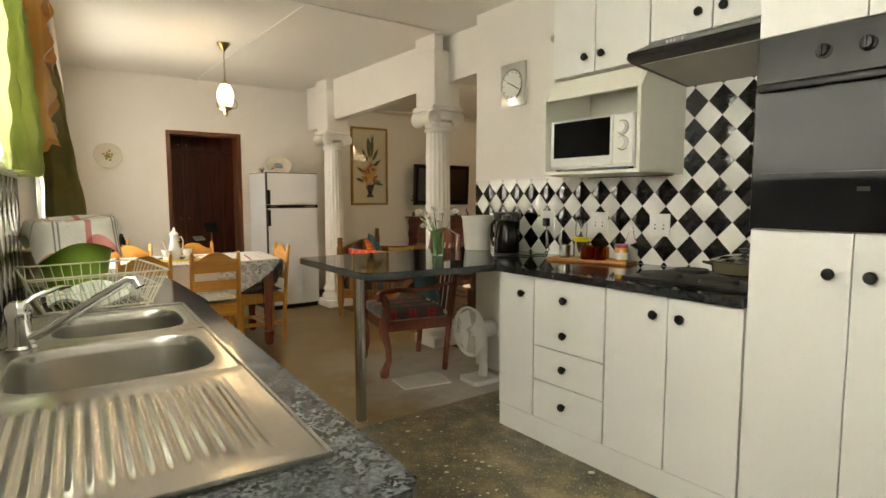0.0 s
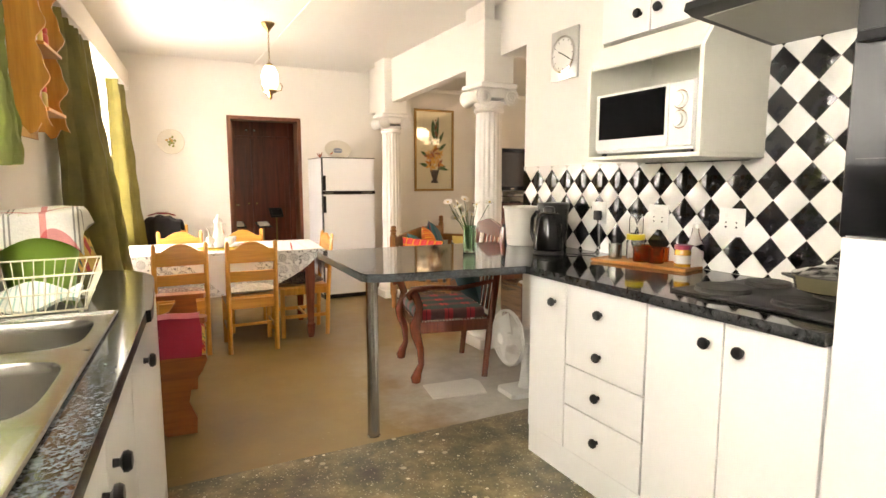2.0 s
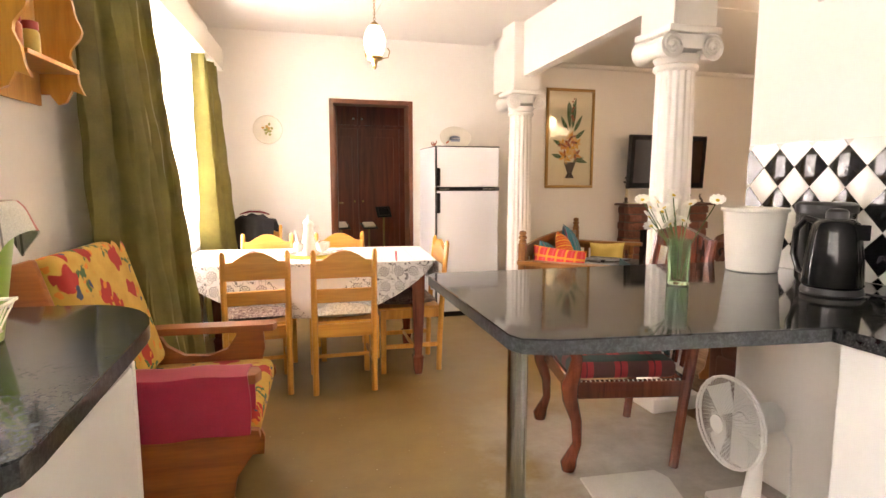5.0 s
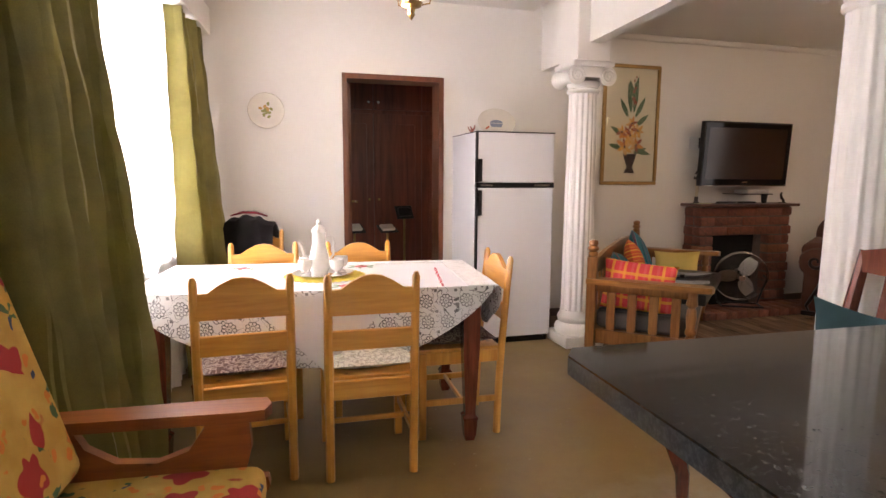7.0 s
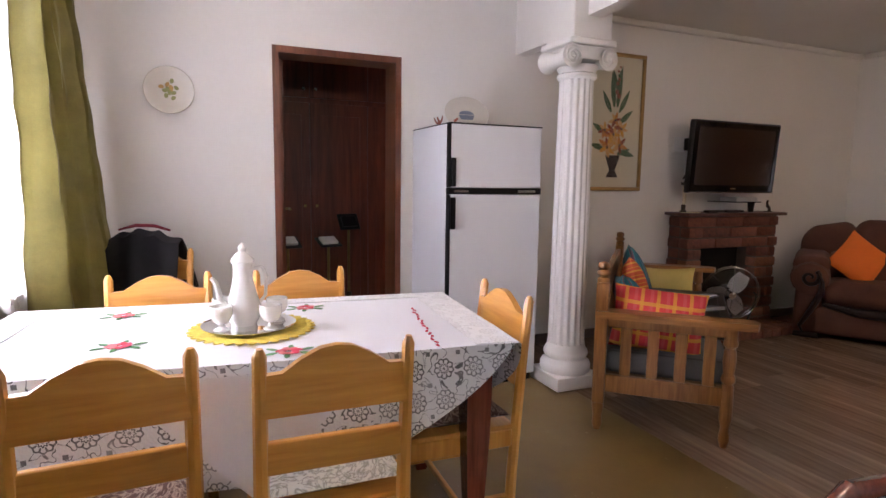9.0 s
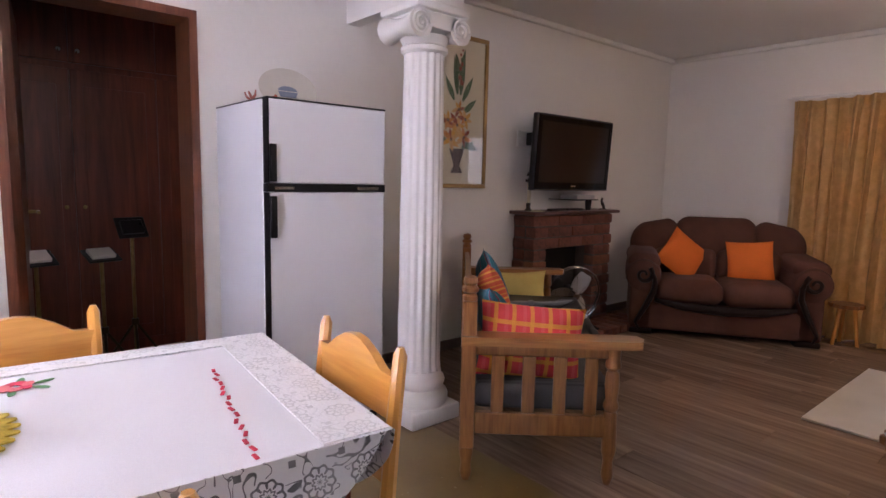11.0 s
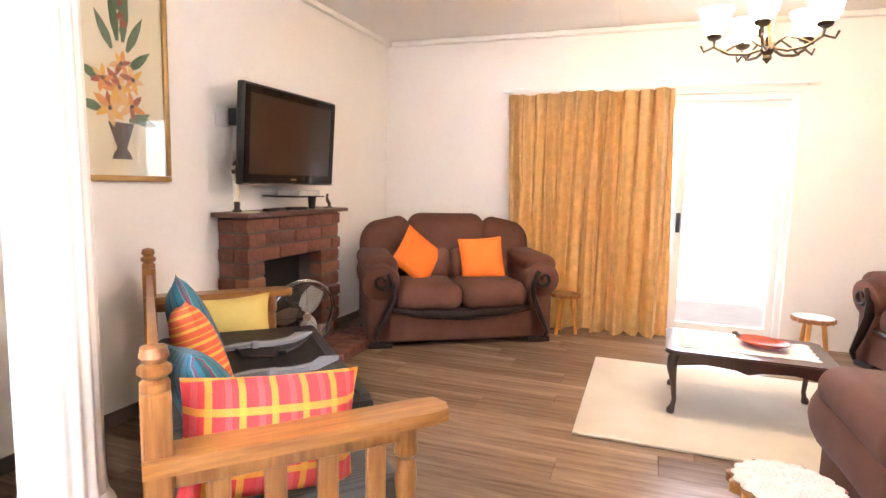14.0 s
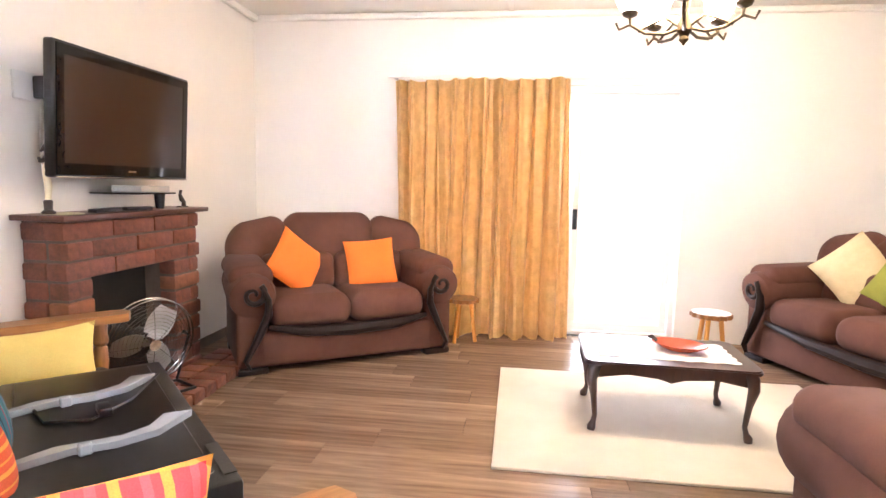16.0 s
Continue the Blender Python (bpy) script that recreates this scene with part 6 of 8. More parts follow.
part("rear_rail", B().box(-0.26, -0.02, 0.325, 0.26, 0.01, 0.40, 0.004), MAHOGANY, mc)
part("crest_rail", B().prism([(-0.25, 0.93), (0.25, 0.93), (0.25, 1.0), (0.15, 1.02), (0, 1.045), (-0.15, 1.02), (-0.25, 1.0)], -0.012, 0.012, Matrix(((1, 0, 0, 0), (0, 0, 1, -0.093), (0, 1, 0, 0), (0, 0, 0, 1)))), MAHOGANY, mc)
for i in range(5):
    x = -0.16 + 0.08 * i
    part("slat", B().box(x - 0.02, -0.006, 0.42, x + 0.02, 0.006, 0.94, 0.002, 1, pose(0, 0.015, 0, 8, 0, 0) @ pose(0, 0, 0.0)), MAHOGANY, mc)
part("seat", B().box(-0.25, 0.02, 0.395, 0.25, 0.49, 0.475, 0.03, 3), TARTAN, mc, "plaid upholstered seat")
studs = B()
for i in range(22):
    studs.lathe([(0.006, 0), (0.004, 0.004), (0.001, 0.005)], 8, pose(-0.2865, 0.03 + i * 0.0205, 0.405, 0, -90, 0))
part("stud_row", studs, CHROME, mc, "row of pale upholstery studs")
solo("teal_cushion", B().pillow(0.38, 0.40, 0.14, pose(0, 0, 0.20, -14, 0, 0)), TEALC, "dark teal cushion on the mahogany armchair", "cushion", pose(2.40, 3.72, 0.478, 0, 0, 77.5))

# ---- lounge: back wall ----
GILT = plain("dull_gilt_wood", (0.36, 0.22, 0.07), 0.35, 0.5, 0.25, 12, 90, 0.2)
pic = thing("framed_picture", "gilt framed floral needlework picture behind glass", "picture", pose(3.805, BACK - 0.001, 1.695, 90, 0, 0))
hw, hh = 0.285, 0.525
part("backing", B().box(-hw + 0.01, -hh + 0.01, 0, hw - 0.01, hh - 0.01, 0.012), plain("cream_canvas", (0.62, 0.57, 0.42), 0.8, var=0.05, fine=300, relief=0.3), pic)
for q in ((-hw, -hh, hw, -hh + 0.03), (-hw, hh - 0.03, hw, hh), (-hw, -hh + 0.03, -hw + 0.03, hh - 0.03), (hw - 0.03, -hh + 0.03, hw, hh - 0.03)):
    part("frame_bar", B().box(q[0], q[1], 0, q[2], q[3], 0.028, 0.006, 2), GILT, pic)
VASEB = plain("dark_wool_vase", (0.05, 0.035, 0.03), 0.9)
part("vase", B().prism([(-0.05, -0.42), (0.06, -0.42), (0.05, -0.395), (0.03, -0.37), (0.075, -0.25), (-0.065, -0.25), (-0.02, -0.37), (-0.04, -0.395)], 0.0125, 0.0145), VASEB, pic)
ORANGE = [plain("wool_%d" % i, c, 0.9, var=0.2, scale=40) for i, c in enumerate(((0.62, 0.33, 0.05), (0.55, 0.22, 0.04), (0.26, 0.06, 0.025), (0.60, 0.36, 0.14)))]
LEAFW = plain("wool_leaf", (0.06, 0.12, 0.05), 0.9, var=0.3, scale=40)
rnd = random.Random(3)
lay = 0
for x, y, a, L in ((-0.09, -0.20, 165, 0.13), (0.07, -0.22, -12, 0.15), (0.05, -0.24, 20, 0.13), (0.03, 0.12, 84, 0.30), (0.0, 0.12, 98, 0.26), (0.05, 0.08, 62, 0.20), (-0.03, 0.08, 118, 0.18), (0.02, 0.22, 78, 0.22), (0.06, 0.0, 40, 0.16), (-0.08, -0.08, 150, 0.14), (0.01, 0.26, 104, 0.14)):
    lay += 1
    part("leaf", B().prism([(0, -0.008), (L * 0.35, -0.024), (L * 0.7, -0.016), (L, 0), (L * 0.6, 0.020), (L * 0.3, 0.022), (0, 0.008)], 0.0123, 0.0131, pose(x, y, lay * 0.00006, 0, 0, a)), LEAFW, pic)
for fx, fy, k0 in ((-0.055, -0.19, 0.98), (0.065, -0.17, 0.9), (0.0, -0.09, 1.0), (-0.085, -0.06, 0.75), (0.075, -0.045, 0.72), (0.015, 0.02, 0.7)):
    for k in range(6):
        a = k * 1.047 + fx * 9 + rnd.uniform(-0.2, 0.2)
        lay += 1
        d = k0 * rnd.uniform(0.78, 1.05)
        part("petal", B().prism([(0, -0.009), (0.035 * d, -0.021 * d), (0.07 * d, -0.015 * d), (0.10 * d, 0.004), (0.062 * d, 0.018 * d), (0.03 * d, 0.019 * d), (0, 0.009)], 0.0125, 0.0135, pose(fx, fy, lay * 0.00006, 0, 0, math.degrees(a))), ORANGE[(k * 2 + lay) % 4], pic)
    part("flower_eye", B().prism(arc(fx, fy, 0.011, 0, 330, 8), 0.0172, 0.0180), VASEB, pic)
for i in range(9):
    lay += 1
    t_ = i / 8
    part("bud", B().prism(arc(0.03 + 0.012 * math.sin(i * 2.6), 0.17 + 0.25 * t_, 0.021 - 0.012 * t_, 0, 330, 7), 0.0125, 0.0137, pose(0, 0, lay * 0.00005)), ORANGE[2] if i % 3 else LEAFW, pic)
gl = part("glass", B().box(-hw + 0.028, -hh + 0.028, 0.021, hw - 0.028, hh - 0.028, 0.0225), GLASS, pic)
gl.visible_shadow = False
# television on its bracket
tv = thing("television", "black flat television on a wall bracket", "television", pose(4.91, 6.87, 1.45, 3, 0, 0))
part("case", B().box(-0.49, 0, -0.29, 0.49, 0.05, 0.29, 0.012, 3), BLACK, tv)
part("bezel", B().box(-0.475, -0.006, -0.275, -0.435, 0, 0.275).box(0.435, -0.006, -0.275, 0.475, 0, 0.275).box(-0.435, -0.006, 0.235, 0.435, 0, 0.275).box(-0.435, -0.006, -0.275, 0.435, 0, -0.225), BLACKGLASS, tv)
part("screen", B().box(-0.435, -0.003, -0.225, 0.435, 0.0, 0.235), plain("dark_screen", (0.022, 0.011, 0.010), 0.16, var=0.1, relief=0.0), tv)
part("badge", B().box(-0.03, -0.0075, -0.257, 0.03, -0.006, -0.247), STEEL, tv)
part("chrome_lip", B().box(-0.48, -0.008, -0.288, 0.48, 0.0, -0.281, 0.002), STEEL, tv)
part("bracket", B().box(-0.12, 0.05, -0.12, 0.12, 0.20, 0.12, 0.004), BLACK, tv)
shelf_ = thing("decoder_shelf", "small glass shelf holding a silver decoder box", "shelf", pose(5.02, 6.90, 1.085))
part("board", B().box(-0.17, -0.08, 0, 0.17, 0.175, 0.008, 0.002), BLACKGLASS, shelf_)
solo("decoder", B().box(-0.12, -0.07, 0, 0.12, 0.10, 0.035, 0.004), plain("silver_box", (0.5, 0.5, 0.5), 0.35, 0.5), "small silver decoder box under the television", "decoder", pose(5.03, 6.90, 1.0935))
sk = thing("wall_socket", "white wall socket with a black adaptor", "socket", pose(4.50, BACK, 1.556))
part("plate", B().box(-0.06, -0.012, -0.06, 0.06, 0, 0.06, 0.004, 2), WHITEPLASTIC, sk)
part("adaptor", B().box(0.035, -0.075, -0.05, 0.085, -0.012, 0.05, 0.008, 2), BLACK, sk)
part("cable", B().tube([(0.05, -0.04, -0.05), (0.045, -0.03, -0.2), (0.05, -0.025, -0.35), (0.06, -0.03, -0.52)], 0.003, 6), WHITEPLASTIC, sk)

# ---- fireplace of single bricks ----
FXA, FXB, FY, FTOP = 4.43, 5.47, 6.86, 0.975
OPEN = (4.59, 5.22, 0.075, 0.705)
fp = thing("fireplace", "red brick fireplace with a wooden mantelpiece", "fireplace")
MORTAR = plain("brown_mortar", (0.12, 0.09, 0.073), 0.95, var=0.2, scale=20, fine=150, relief=0.5)
SOOT = plain("sooty_brick", (0.012, 0.010, 0.009), 0.95, var=0.4, scale=12, fine=90, relief=0.6)
part("core", B().box(FXA + 0.020, FY + 0.008, 0, OPEN[0] - 0.004, BACK - 0.001, FTOP).box(OPEN[1] + 0.004, FY + 0.008, 0, FXB - 0.020, BACK - 0.001, FTOP).box(OPEN[0] - 0.004, FY + 0.008, OPEN[3] + 0.004, OPEN[1] + 0.004, BACK - 0.001, FTOP), MORTAR, fp)
part("fire_back", B().box(OPEN[0] - 0.003, BACK - 0.03, 0.0, OPEN[1] + 0.003, BACK - 0.0015, OPEN[3] + 0.003), SOOT, fp, "soot-black hearth back")
m_, nt_, b_, co_ = begin("red_brick", 0.75)
oi_ = nt_.nodes.new("ShaderNodeObjectInfo")
tone_ = _ramp(nt_, oi_.outputs["Random"], [(0.0, (0.07, 0.030, 0.024)), (0.3, (0.125, 0.046, 0.030)), (0.7, (0.18, 0.062, 0.036)), (0.9, (0.11, 0.040, 0.030)), (1.0, (0.30, 0.14, 0.05))])
col_ = _mix(nt_, 0.45, tone_, _ramp(nt_, _noise(nt_, co_, 22, 5, 0.7), [(0.3, (0.07, 0.028, 0.024)), (0.7, (0.32, 0.11, 0.06))]))
nt_.links.new(col_, b_.inputs["Base Color"])
bump(nt_, b_, _noise(nt_, co_, 60, 5, 0.7), 0.6, 0.004)
BRICK = m_
CORNICE_W = wood("mantel_wood", (0.05, 0.016, 0.010), (0.13, 0.045, 0.026), "x", 0.4, 0.2, 0.8)
brick_meshes = {}


def brick(parent, x0, x1, y0, y1, z0, z1):
    key = (round(x1 - x0, 3), round(y1 - y0, 3), round(z1 - z0, 3))
    if key not in brick_meshes:
        a, c, h = key
        brick_meshes[key] = mesh_of("brick", B().box(-a / 2, -c / 2, -h / 2, a / 2, c / 2, h / 2, 0.010, 2), BRICK)
    jit = random.Random(round(x0 * 1000 + z0 * 77 + y0 * 13))
    part("brick", brick_meshes[key], BRICK, parent, "", pose((x0 + x1) / 2, (y0 + y1) / 2 + jit.uniform(-0.006, 0.003), (z0 + z1) / 2, 0, jit.uniform(-0.4, 0.4), jit.uniform(-1.0, 1.0)))


course, j = 0.0884, 0.010
for i in range(11):
    z0 = i * course + 0.003
    z1 = z0 + course - j
    inset = 0.014 * (i % 2)
    left, right = FXA + inset, FXB - inset
    spans = [(left, right)] if z1 > OPEN[3] + 0.02 else [(left, OPEN[0]), (OPEN[1], right)]
    for a, c in spans:
        xs = [a]
        step = 0.31
        x = a + (step if i % 2 == 0 else step / 2)
        while x < c - 0.06:
            xs.append(x)
            x += step
        xs.append(c)
        for p, q in zip(xs, xs[1:]):
            brick(fp, p, q - 0.005 if q < c else q, FY, FY + 0.10, z0, z1)
    brick(fp, left, left + 0.1, FY + 0.104, BACK - 0.002, z0, z1)
    brick(fp, right - 0.1, right, FY + 0.104, BACK - 0.002, z0, z1)
part("mantelpiece", B().box(FXA - 0.045, FY - 0.045, FTOP, FXB + 0.045, BACK - 0.001, FTOP + 0.026, 0.006, 2), CORNICE_W, fp, "dark wooden mantelpiece")
hearth = thing("hearth", "low red brick hearth on the floor", "hearth")
part("bed", B().box(4.30, 6.56, 0.0, 5.62, 6.852, 0.05), MORTAR, hearth)
x = 4.29
while x < 5.60:
    brick(hearth, x, x + 0.105, 6.545, 6.70, 0.004, 0.07)
    brick(hearth, x, x + 0.105, 6.709, 6.850, 0.004, 0.07)
    x += 0.114
# things on the mantelpiece
fig = plain("dark_carved_wood", (0.03, 0.02, 0.015), 0.4)
BONE = plain("pale_bone", (0.62, 0.56, 0.40), 0.4, var=0.1, scale=30)
orn = thing("carved_ornament", "tall pale ornament with a dark carved head and foot", "ornament", pose(4.435, 6.93, FTOP + 0.031))
part("foot", B().lathe([(0.026, 0), (0.028, 0.008), (0.016, 0.018), (0.018, 0.055), (0.010, 0.062)], 14), fig, orn, "dark turned foot")
part("shaft", B().tube([(0, 0, 0.058), (0.006, 0, 0.12), (-0.004, 0, 0.19), (0.0, 0, 0.215)], [0.012, 0.015, 0.013, 0.010], 12), BONE, orn, "pale curved shaft")
part("head", B().tube([(0, 0, 0.21), (0.014, 0, 0.235), (0.02, 0, 0.26), (-0.004, 0, 0.285), (-0.024, 0, 0.265)], [0.016, 0.022, 0.016, 0.013, 0.006], 10).tube([(0.0, 0, 0.23), (-0.03, 0, 0.225), (-0.036, 0, 0.24)], [0.012, 0.009, 0.005], 8), fig, orn, "dark carved head")
solo("cream_dish", B().lathe([(0.001, 0), (0.07, 0), (0.085, 0.003), (0.08, 0.005), (0.001, 0.004)], 24), plain("cream_card", (0.5, 0.48, 0.3), 0.6), "flat pale mat on the mantelpiece", "mat", pose(4.50, 6.92, FTOP + 0.026))
rc = thing("remote_control", "black remote control on the mantelpiece", "remote control", pose(4.74, 6.90, FTOP + 0.026, 0, 0, 8))
part("case", B().box(-0.11, -0.022, 0, 0.11, 0.022, 0.02, 0.006, 2), BLACK, rc)
rc = thing("remote_control", "second black remote control on the mantelpiece", "remote control", pose(4.96, 6.89, FTOP + 0.026, 0, 0, -14))
part("case", B().box(-0.08, -0.02, 0, 0.08, 0.02, 0.02, 0.006, 2), BLACK, rc)
solo("black_cup", B().lathe([(0.022, 0), (0.03, 0.09), (0.027, 0.09), (0.02, 0.006), (0.001, 0.006)], 18), BLACK, "small black beaker on the mantelpiece", "beaker", pose(5.19, 6.92, FTOP + 0.026))
solo("small_figure", B().tube([(0.02, 0, 0), (0.02, 0, 0.03), (0.0, 0, 0.045), (-0.015, 0, 0.075), (-0.005, 0, 0.10)], [0.014, 0.012, 0.014, 0.009, 0.008], 10).box(-0.03, -0.015, 0, 0.04, 0.015, 0.008), fig, "small dark animal ornament", "ornament", pose(5.40, 6.92, FTOP + 0.026))
# round metal fan on the hearth
FANG = plain("chromed_wire", (0.30, 0.29, 0.28), 0.25, 1.0, 0.1)
fan2 = thing("floor_fan", "round chromed metal fan leaning on the hearth", "fan", pose(4.835, 6.765, 0.07, 0, 0, -28))
cm = pose(0, 0, 0.27, 8, 0, 0)
for s in (-1, 1):
    cage = B()
    for r in [0.05 + 0.0175 * i for i in range(10)]:
        dy = s * (0.055 - 0.035 * (r / 0.225) ** 2)
        cage.tube([cm @ Vector((r * math.cos(a), dy, r * math.sin(a))) for a in [k * math.pi / 16 for k in range(32)]], 0.0008, 4, True)
    for k in range(8):
        a = k * math.pi / 4
        cage.tube([cm @ Vector((r * math.cos(a), s * (0.055 - 0.035 * (r / 0.225) ** 2), r * math.sin(a))) for r in (0.03, 0.12, 0.225)], 0.0015, 5)
    cage.tube([cm @ Vector((0.226 * math.cos(a), s * 0.018, 0.226 * math.sin(a))) for a in [k * math.pi / 20 for k in range(40)]], 0.004, 6, True)
    tagged(part("guard", cage, FANG, fan2), kind="stuff")
part("hub", B().lathe([(0.03, -0.05), (0.04, -0.03), (0.04, 0.03), (0.03, 0.06), (0.001, 0.065)], 20, cm @ pose(0, 0, 0, 90, 0, 0)), CHROME, fan2)
for k in range(3):
    part("blade", B().sheet(lambda u, v: (0.035 + 0.155 * u, 0.035 * (v - 0.5), (v - 0.5) * (0.04 + 0.085 * math.sin(math.pi * (0.2 + 0.65 * u)))), 8, 6, 0.002, cm @ pose(0, 0, 0, 0, 120 * k + 60, 0)), plain("brushed_aluminium", (0.42, 0.40, 0.37), 0.4, 1.0), fan2)
part("motor", B().tube([cm @ Vector((0, 0.02, 0)), cm @ Vector((0, 0.12, 0))], [0.05, 0.045], 16), BLACK, fan2)
part("stand", B().tube([(-0.20, 0.03, 0.28), (-0.235, 0.04, 0.25), (-0.17, 0.06, 0.01), (0.17, 0.06, 0.01), (0.235, 0.04, 0.25), (0.20, 0.03, 0.28)], 0.009, 8).tube([(-0.17, 0.06, 0.01), (-0.17, -0.12, 0.01), (0.17, -0.12, 0.01), (0.17, 0.06, 0.01)], 0.009, 8), BLACK, fan2)

# ---- sofas ----
SUEDE = cloth("brown_suede", (0.125, 0.046, 0.027), (0.075, 0.026, 0.015), 0.85, 0, 5, 350, 0.03)
TRIM = plain("dark_polished_trim", (0.018, 0.010, 0.008), 0.42, var=0.2)
TRIM.node_tree.nodes["Principled BSDF"].inputs["Specular IOR Level"].default_value = 0.22


def puff(w, d, h, m, r=0.06, seg=5):
    """A stuffed block with soft edges and a slight crown."""
    b = B().box(-w / 2, -d / 2, -h / 2, w / 2, d / 2, h / 2, min(r, h * 0.48, w * 0.48, d * 0.48), seg)
    for v in b.bm.verts:
        k = (1 - (2 * v.co.x / w) ** 2) * (1 - (2 * v.co.y / d) ** 2)
        v.co.z += 0.03 * k * (1 if v.co.z > 0 else 0)
    return b.move(m)


def sofa(name, m, W, seats, label, category="sofa"):
    s = thing(name, label, category, m)
    A, D = 0.25, 0.80
    part("base", B().box(0.10, 0.05, 0.04, W - 0.10, D - 0.04, 0.27, 0.03, 3), SUEDE, s)
    part("front_band", B().tube([(A - 0.03, 0.045, 0.29), (W * 0.3, 0.02, 0.255), (W * 0.5, 0.015, 0.245), (W * 0.7, 0.02, 0.255), (W - A + 0.03, 0.045, 0.29)], [0.014, 0.028, 0.034, 0.028, 0.014], 8, flat=1.2), TRIM, s, "dark curved front band")
    n = seats
    sw = (W - 2 * A + 0.04) / n
    for i in range(n):
        part("seat_cushion", puff(sw + 0.012, 0.67, 0.20, pose(A - 0.02 + sw * (i + 0.5), 0.355, 0.365), 0.09, 6), SUEDE, s, "plump seat cushion")
    # the back, in upright padded channels with an arched top
    part("back_frame", B().box(0.12, D - 0.20, 0.25, W - 0.12, D - 0.04, 0.74, 0.05, 3), SUEDE, s)
    lobes = ((0.0, 0.29), (0.27, 0.73), (0.71, 1.0)) if n < 3 else ((0.0, 0.22), (0.20, 0.50), (0.50, 0.80), (0.78, 1.0))
    for p, q in lobes:
        t = p + q - 1
        cw = (q - p) * (W - 0.06)
        top = 0.945 - 0.05 * abs(t) ** 2
        lobe = B().box(-cw * 0.51, -0.11, -0.04, cw * 0.51, 0.12, top - 0.60, 0.11, 7)
        for v in lobe.bm.verts:
            v.co.z -= 0.022 * (v.co.x / (cw * 0.5) * (1 if t > 0.05 else -1) + 1) ** 2 * (1 if abs(t) > 0.05 and v.co.z > 0.15 else 0)
            v.co.z += 0.02 * (1 - (v.co.x / (cw * 0.51)) ** 2) * (1 if v.co.z > 0.15 else 0)
        lobe.move(pose(0.03 + (p + q) / 2 * (W - 0.06), D - 0.17, 0.60, -10, 0, -t * 6))
        part("back_pad", lobe, SUEDE, s, "padded back roll")
    for i in range(n):
        part("back_cushion", puff(sw - 0.01, 0.26, 0.16, pose(A - 0.02 + sw * (i + 0.5), D - 0.29, 0.55, 78, 0, 0), 0.06, 5), SUEDE, s)
    for side_, x in ((-1, A / 2), (1, W - A / 2)):
        arm = B().box(x - 0.095, 0.05, 0.04, x + 0.095, D - 0.06, 0.46, 0.03, 3)
        part("arm_side", arm, SUEDE, s)
        part("arm_roll", B().tube([(x, 0.01, 0.475), (x, 0.03, 0.48), (x, 0.09, 0.49), (x, 0.35, 0.505), (x, 0.62, 0.50), (x, D - 0.10, 0.50)], [0.095, 0.132, 0.142, 0.138, 0.128, 0.09], 20), SUEDE, s, "rolled padded arm")
        part("arm_pad", puff(0.26, 0.60, 0.13, pose(x, 0.35, 0.60, 2, 0, 0), 0.062, 6), SUEDE, s, "pillow pad on the arm")
        pts = []
        for k in range(16):
            a = 2.2 + k * 0.5
            q = 0.072 * (1 - k / 19)
            pts.append((x - side_ * (0.0) + side_ * q * math.cos(a), 0.0, 0.50 + q * math.sin(a)))
        tail = [(x + side_ * 0.02, 0.012, 0.05), (x + side_ * 0.045, 0.010, 0.10), (x + side_ * 0.02 - side_ * 0.05, 0.006, 0.25), (x - side_ * 0.085, 0.003, 0.38), (x - side_ * 0.085, 0.0, 0.47), (x - side_ * 0.05, 0.0, 0.545)]
        part("scroll_trim", B().tube(tail, [0.014, 0.024, 0.036, 0.038, 0.030, 0.022], 10, flat=0.6).tube(pts, [0.020 - 0.0007 * k for k in range(16)], 8), TRIM, s, "dark polished scroll trim")
        for y in (0.10, D - 0.10):
            part("foot", B().box(x - 0.09, y - 0.05, 0, x + 0.09, y + 0.05, 0.042, 0.01, 2), TRIM, s)
    return s


S1 = pose(5.255, 6.545, 0, 0, 0, -57)
sofa("loveseat", S1, 1.47, 2, "brown suede two-seat sofa with scrolled trim", "sofa")
S2 = pose(6.42, 3.36, 0, 0, 0, -162)
sofa("sofa", S2, 2.0, 3, "brown suede three-seat sofa with scrolled trim", "sofa")
sofa("suede_armchair", pose(3.90, 3.16, 0, 0, 0, 90), 1.02, 1, "brown suede armchair with rolled arms", "armchair")
ORANGEC = cloth("orange_cotton", (0.85, 0.19, 0.012), (0.78, 0.16, 0.01), 0.85, 0, 6, 300)
YELLOWC = cloth("pale_yellow_cotton", (0.74, 0.57, 0.17), (0.66, 0.49, 0.13), 0.85, 0, 6, 300)
IVORYC = cloth("ivory_embroidered_cotton", (0.72, 0.62, 0.38), (0.62, 0.52, 0.30), 0.85, 0, 14, 300)
GREENCU = cloth("lime_corduroy", (0.34, 0.36, 0.05), (0.27, 0.29, 0.035), 0.85, 0, 8, 200)


def scatter(m, w, t, material, label, h=None):
    return solo("cushion", B().pillow(w, h or w, t, None, 14), material, label, "cushion", m, "scatter cushions")


scatter(S1 @ pose(0.45, 0.40, 0.625, -24, 38, 10), 0.37, 0.13, ORANGEC, "orange square cushion on its corner on the sofa")
scatter(S1 @ pose(0.975, 0.40, 0.60, -20, -4, -4), 0.36, 0.13, ORANGEC, "orange square cushion on the brown sofa")
scatter(S2 @ pose(0.46, 0.46, 0.675, -24, 42, 14), 0.38, 0.13, IVORYC, "ivory cushion on its corner on the sofa")
scatter(S2 @ pose(0.80, 0.48, 0.66, -20, 20, 0), 0.40, 0.13, GREENCU, "lime green cushion on the brown sofa")

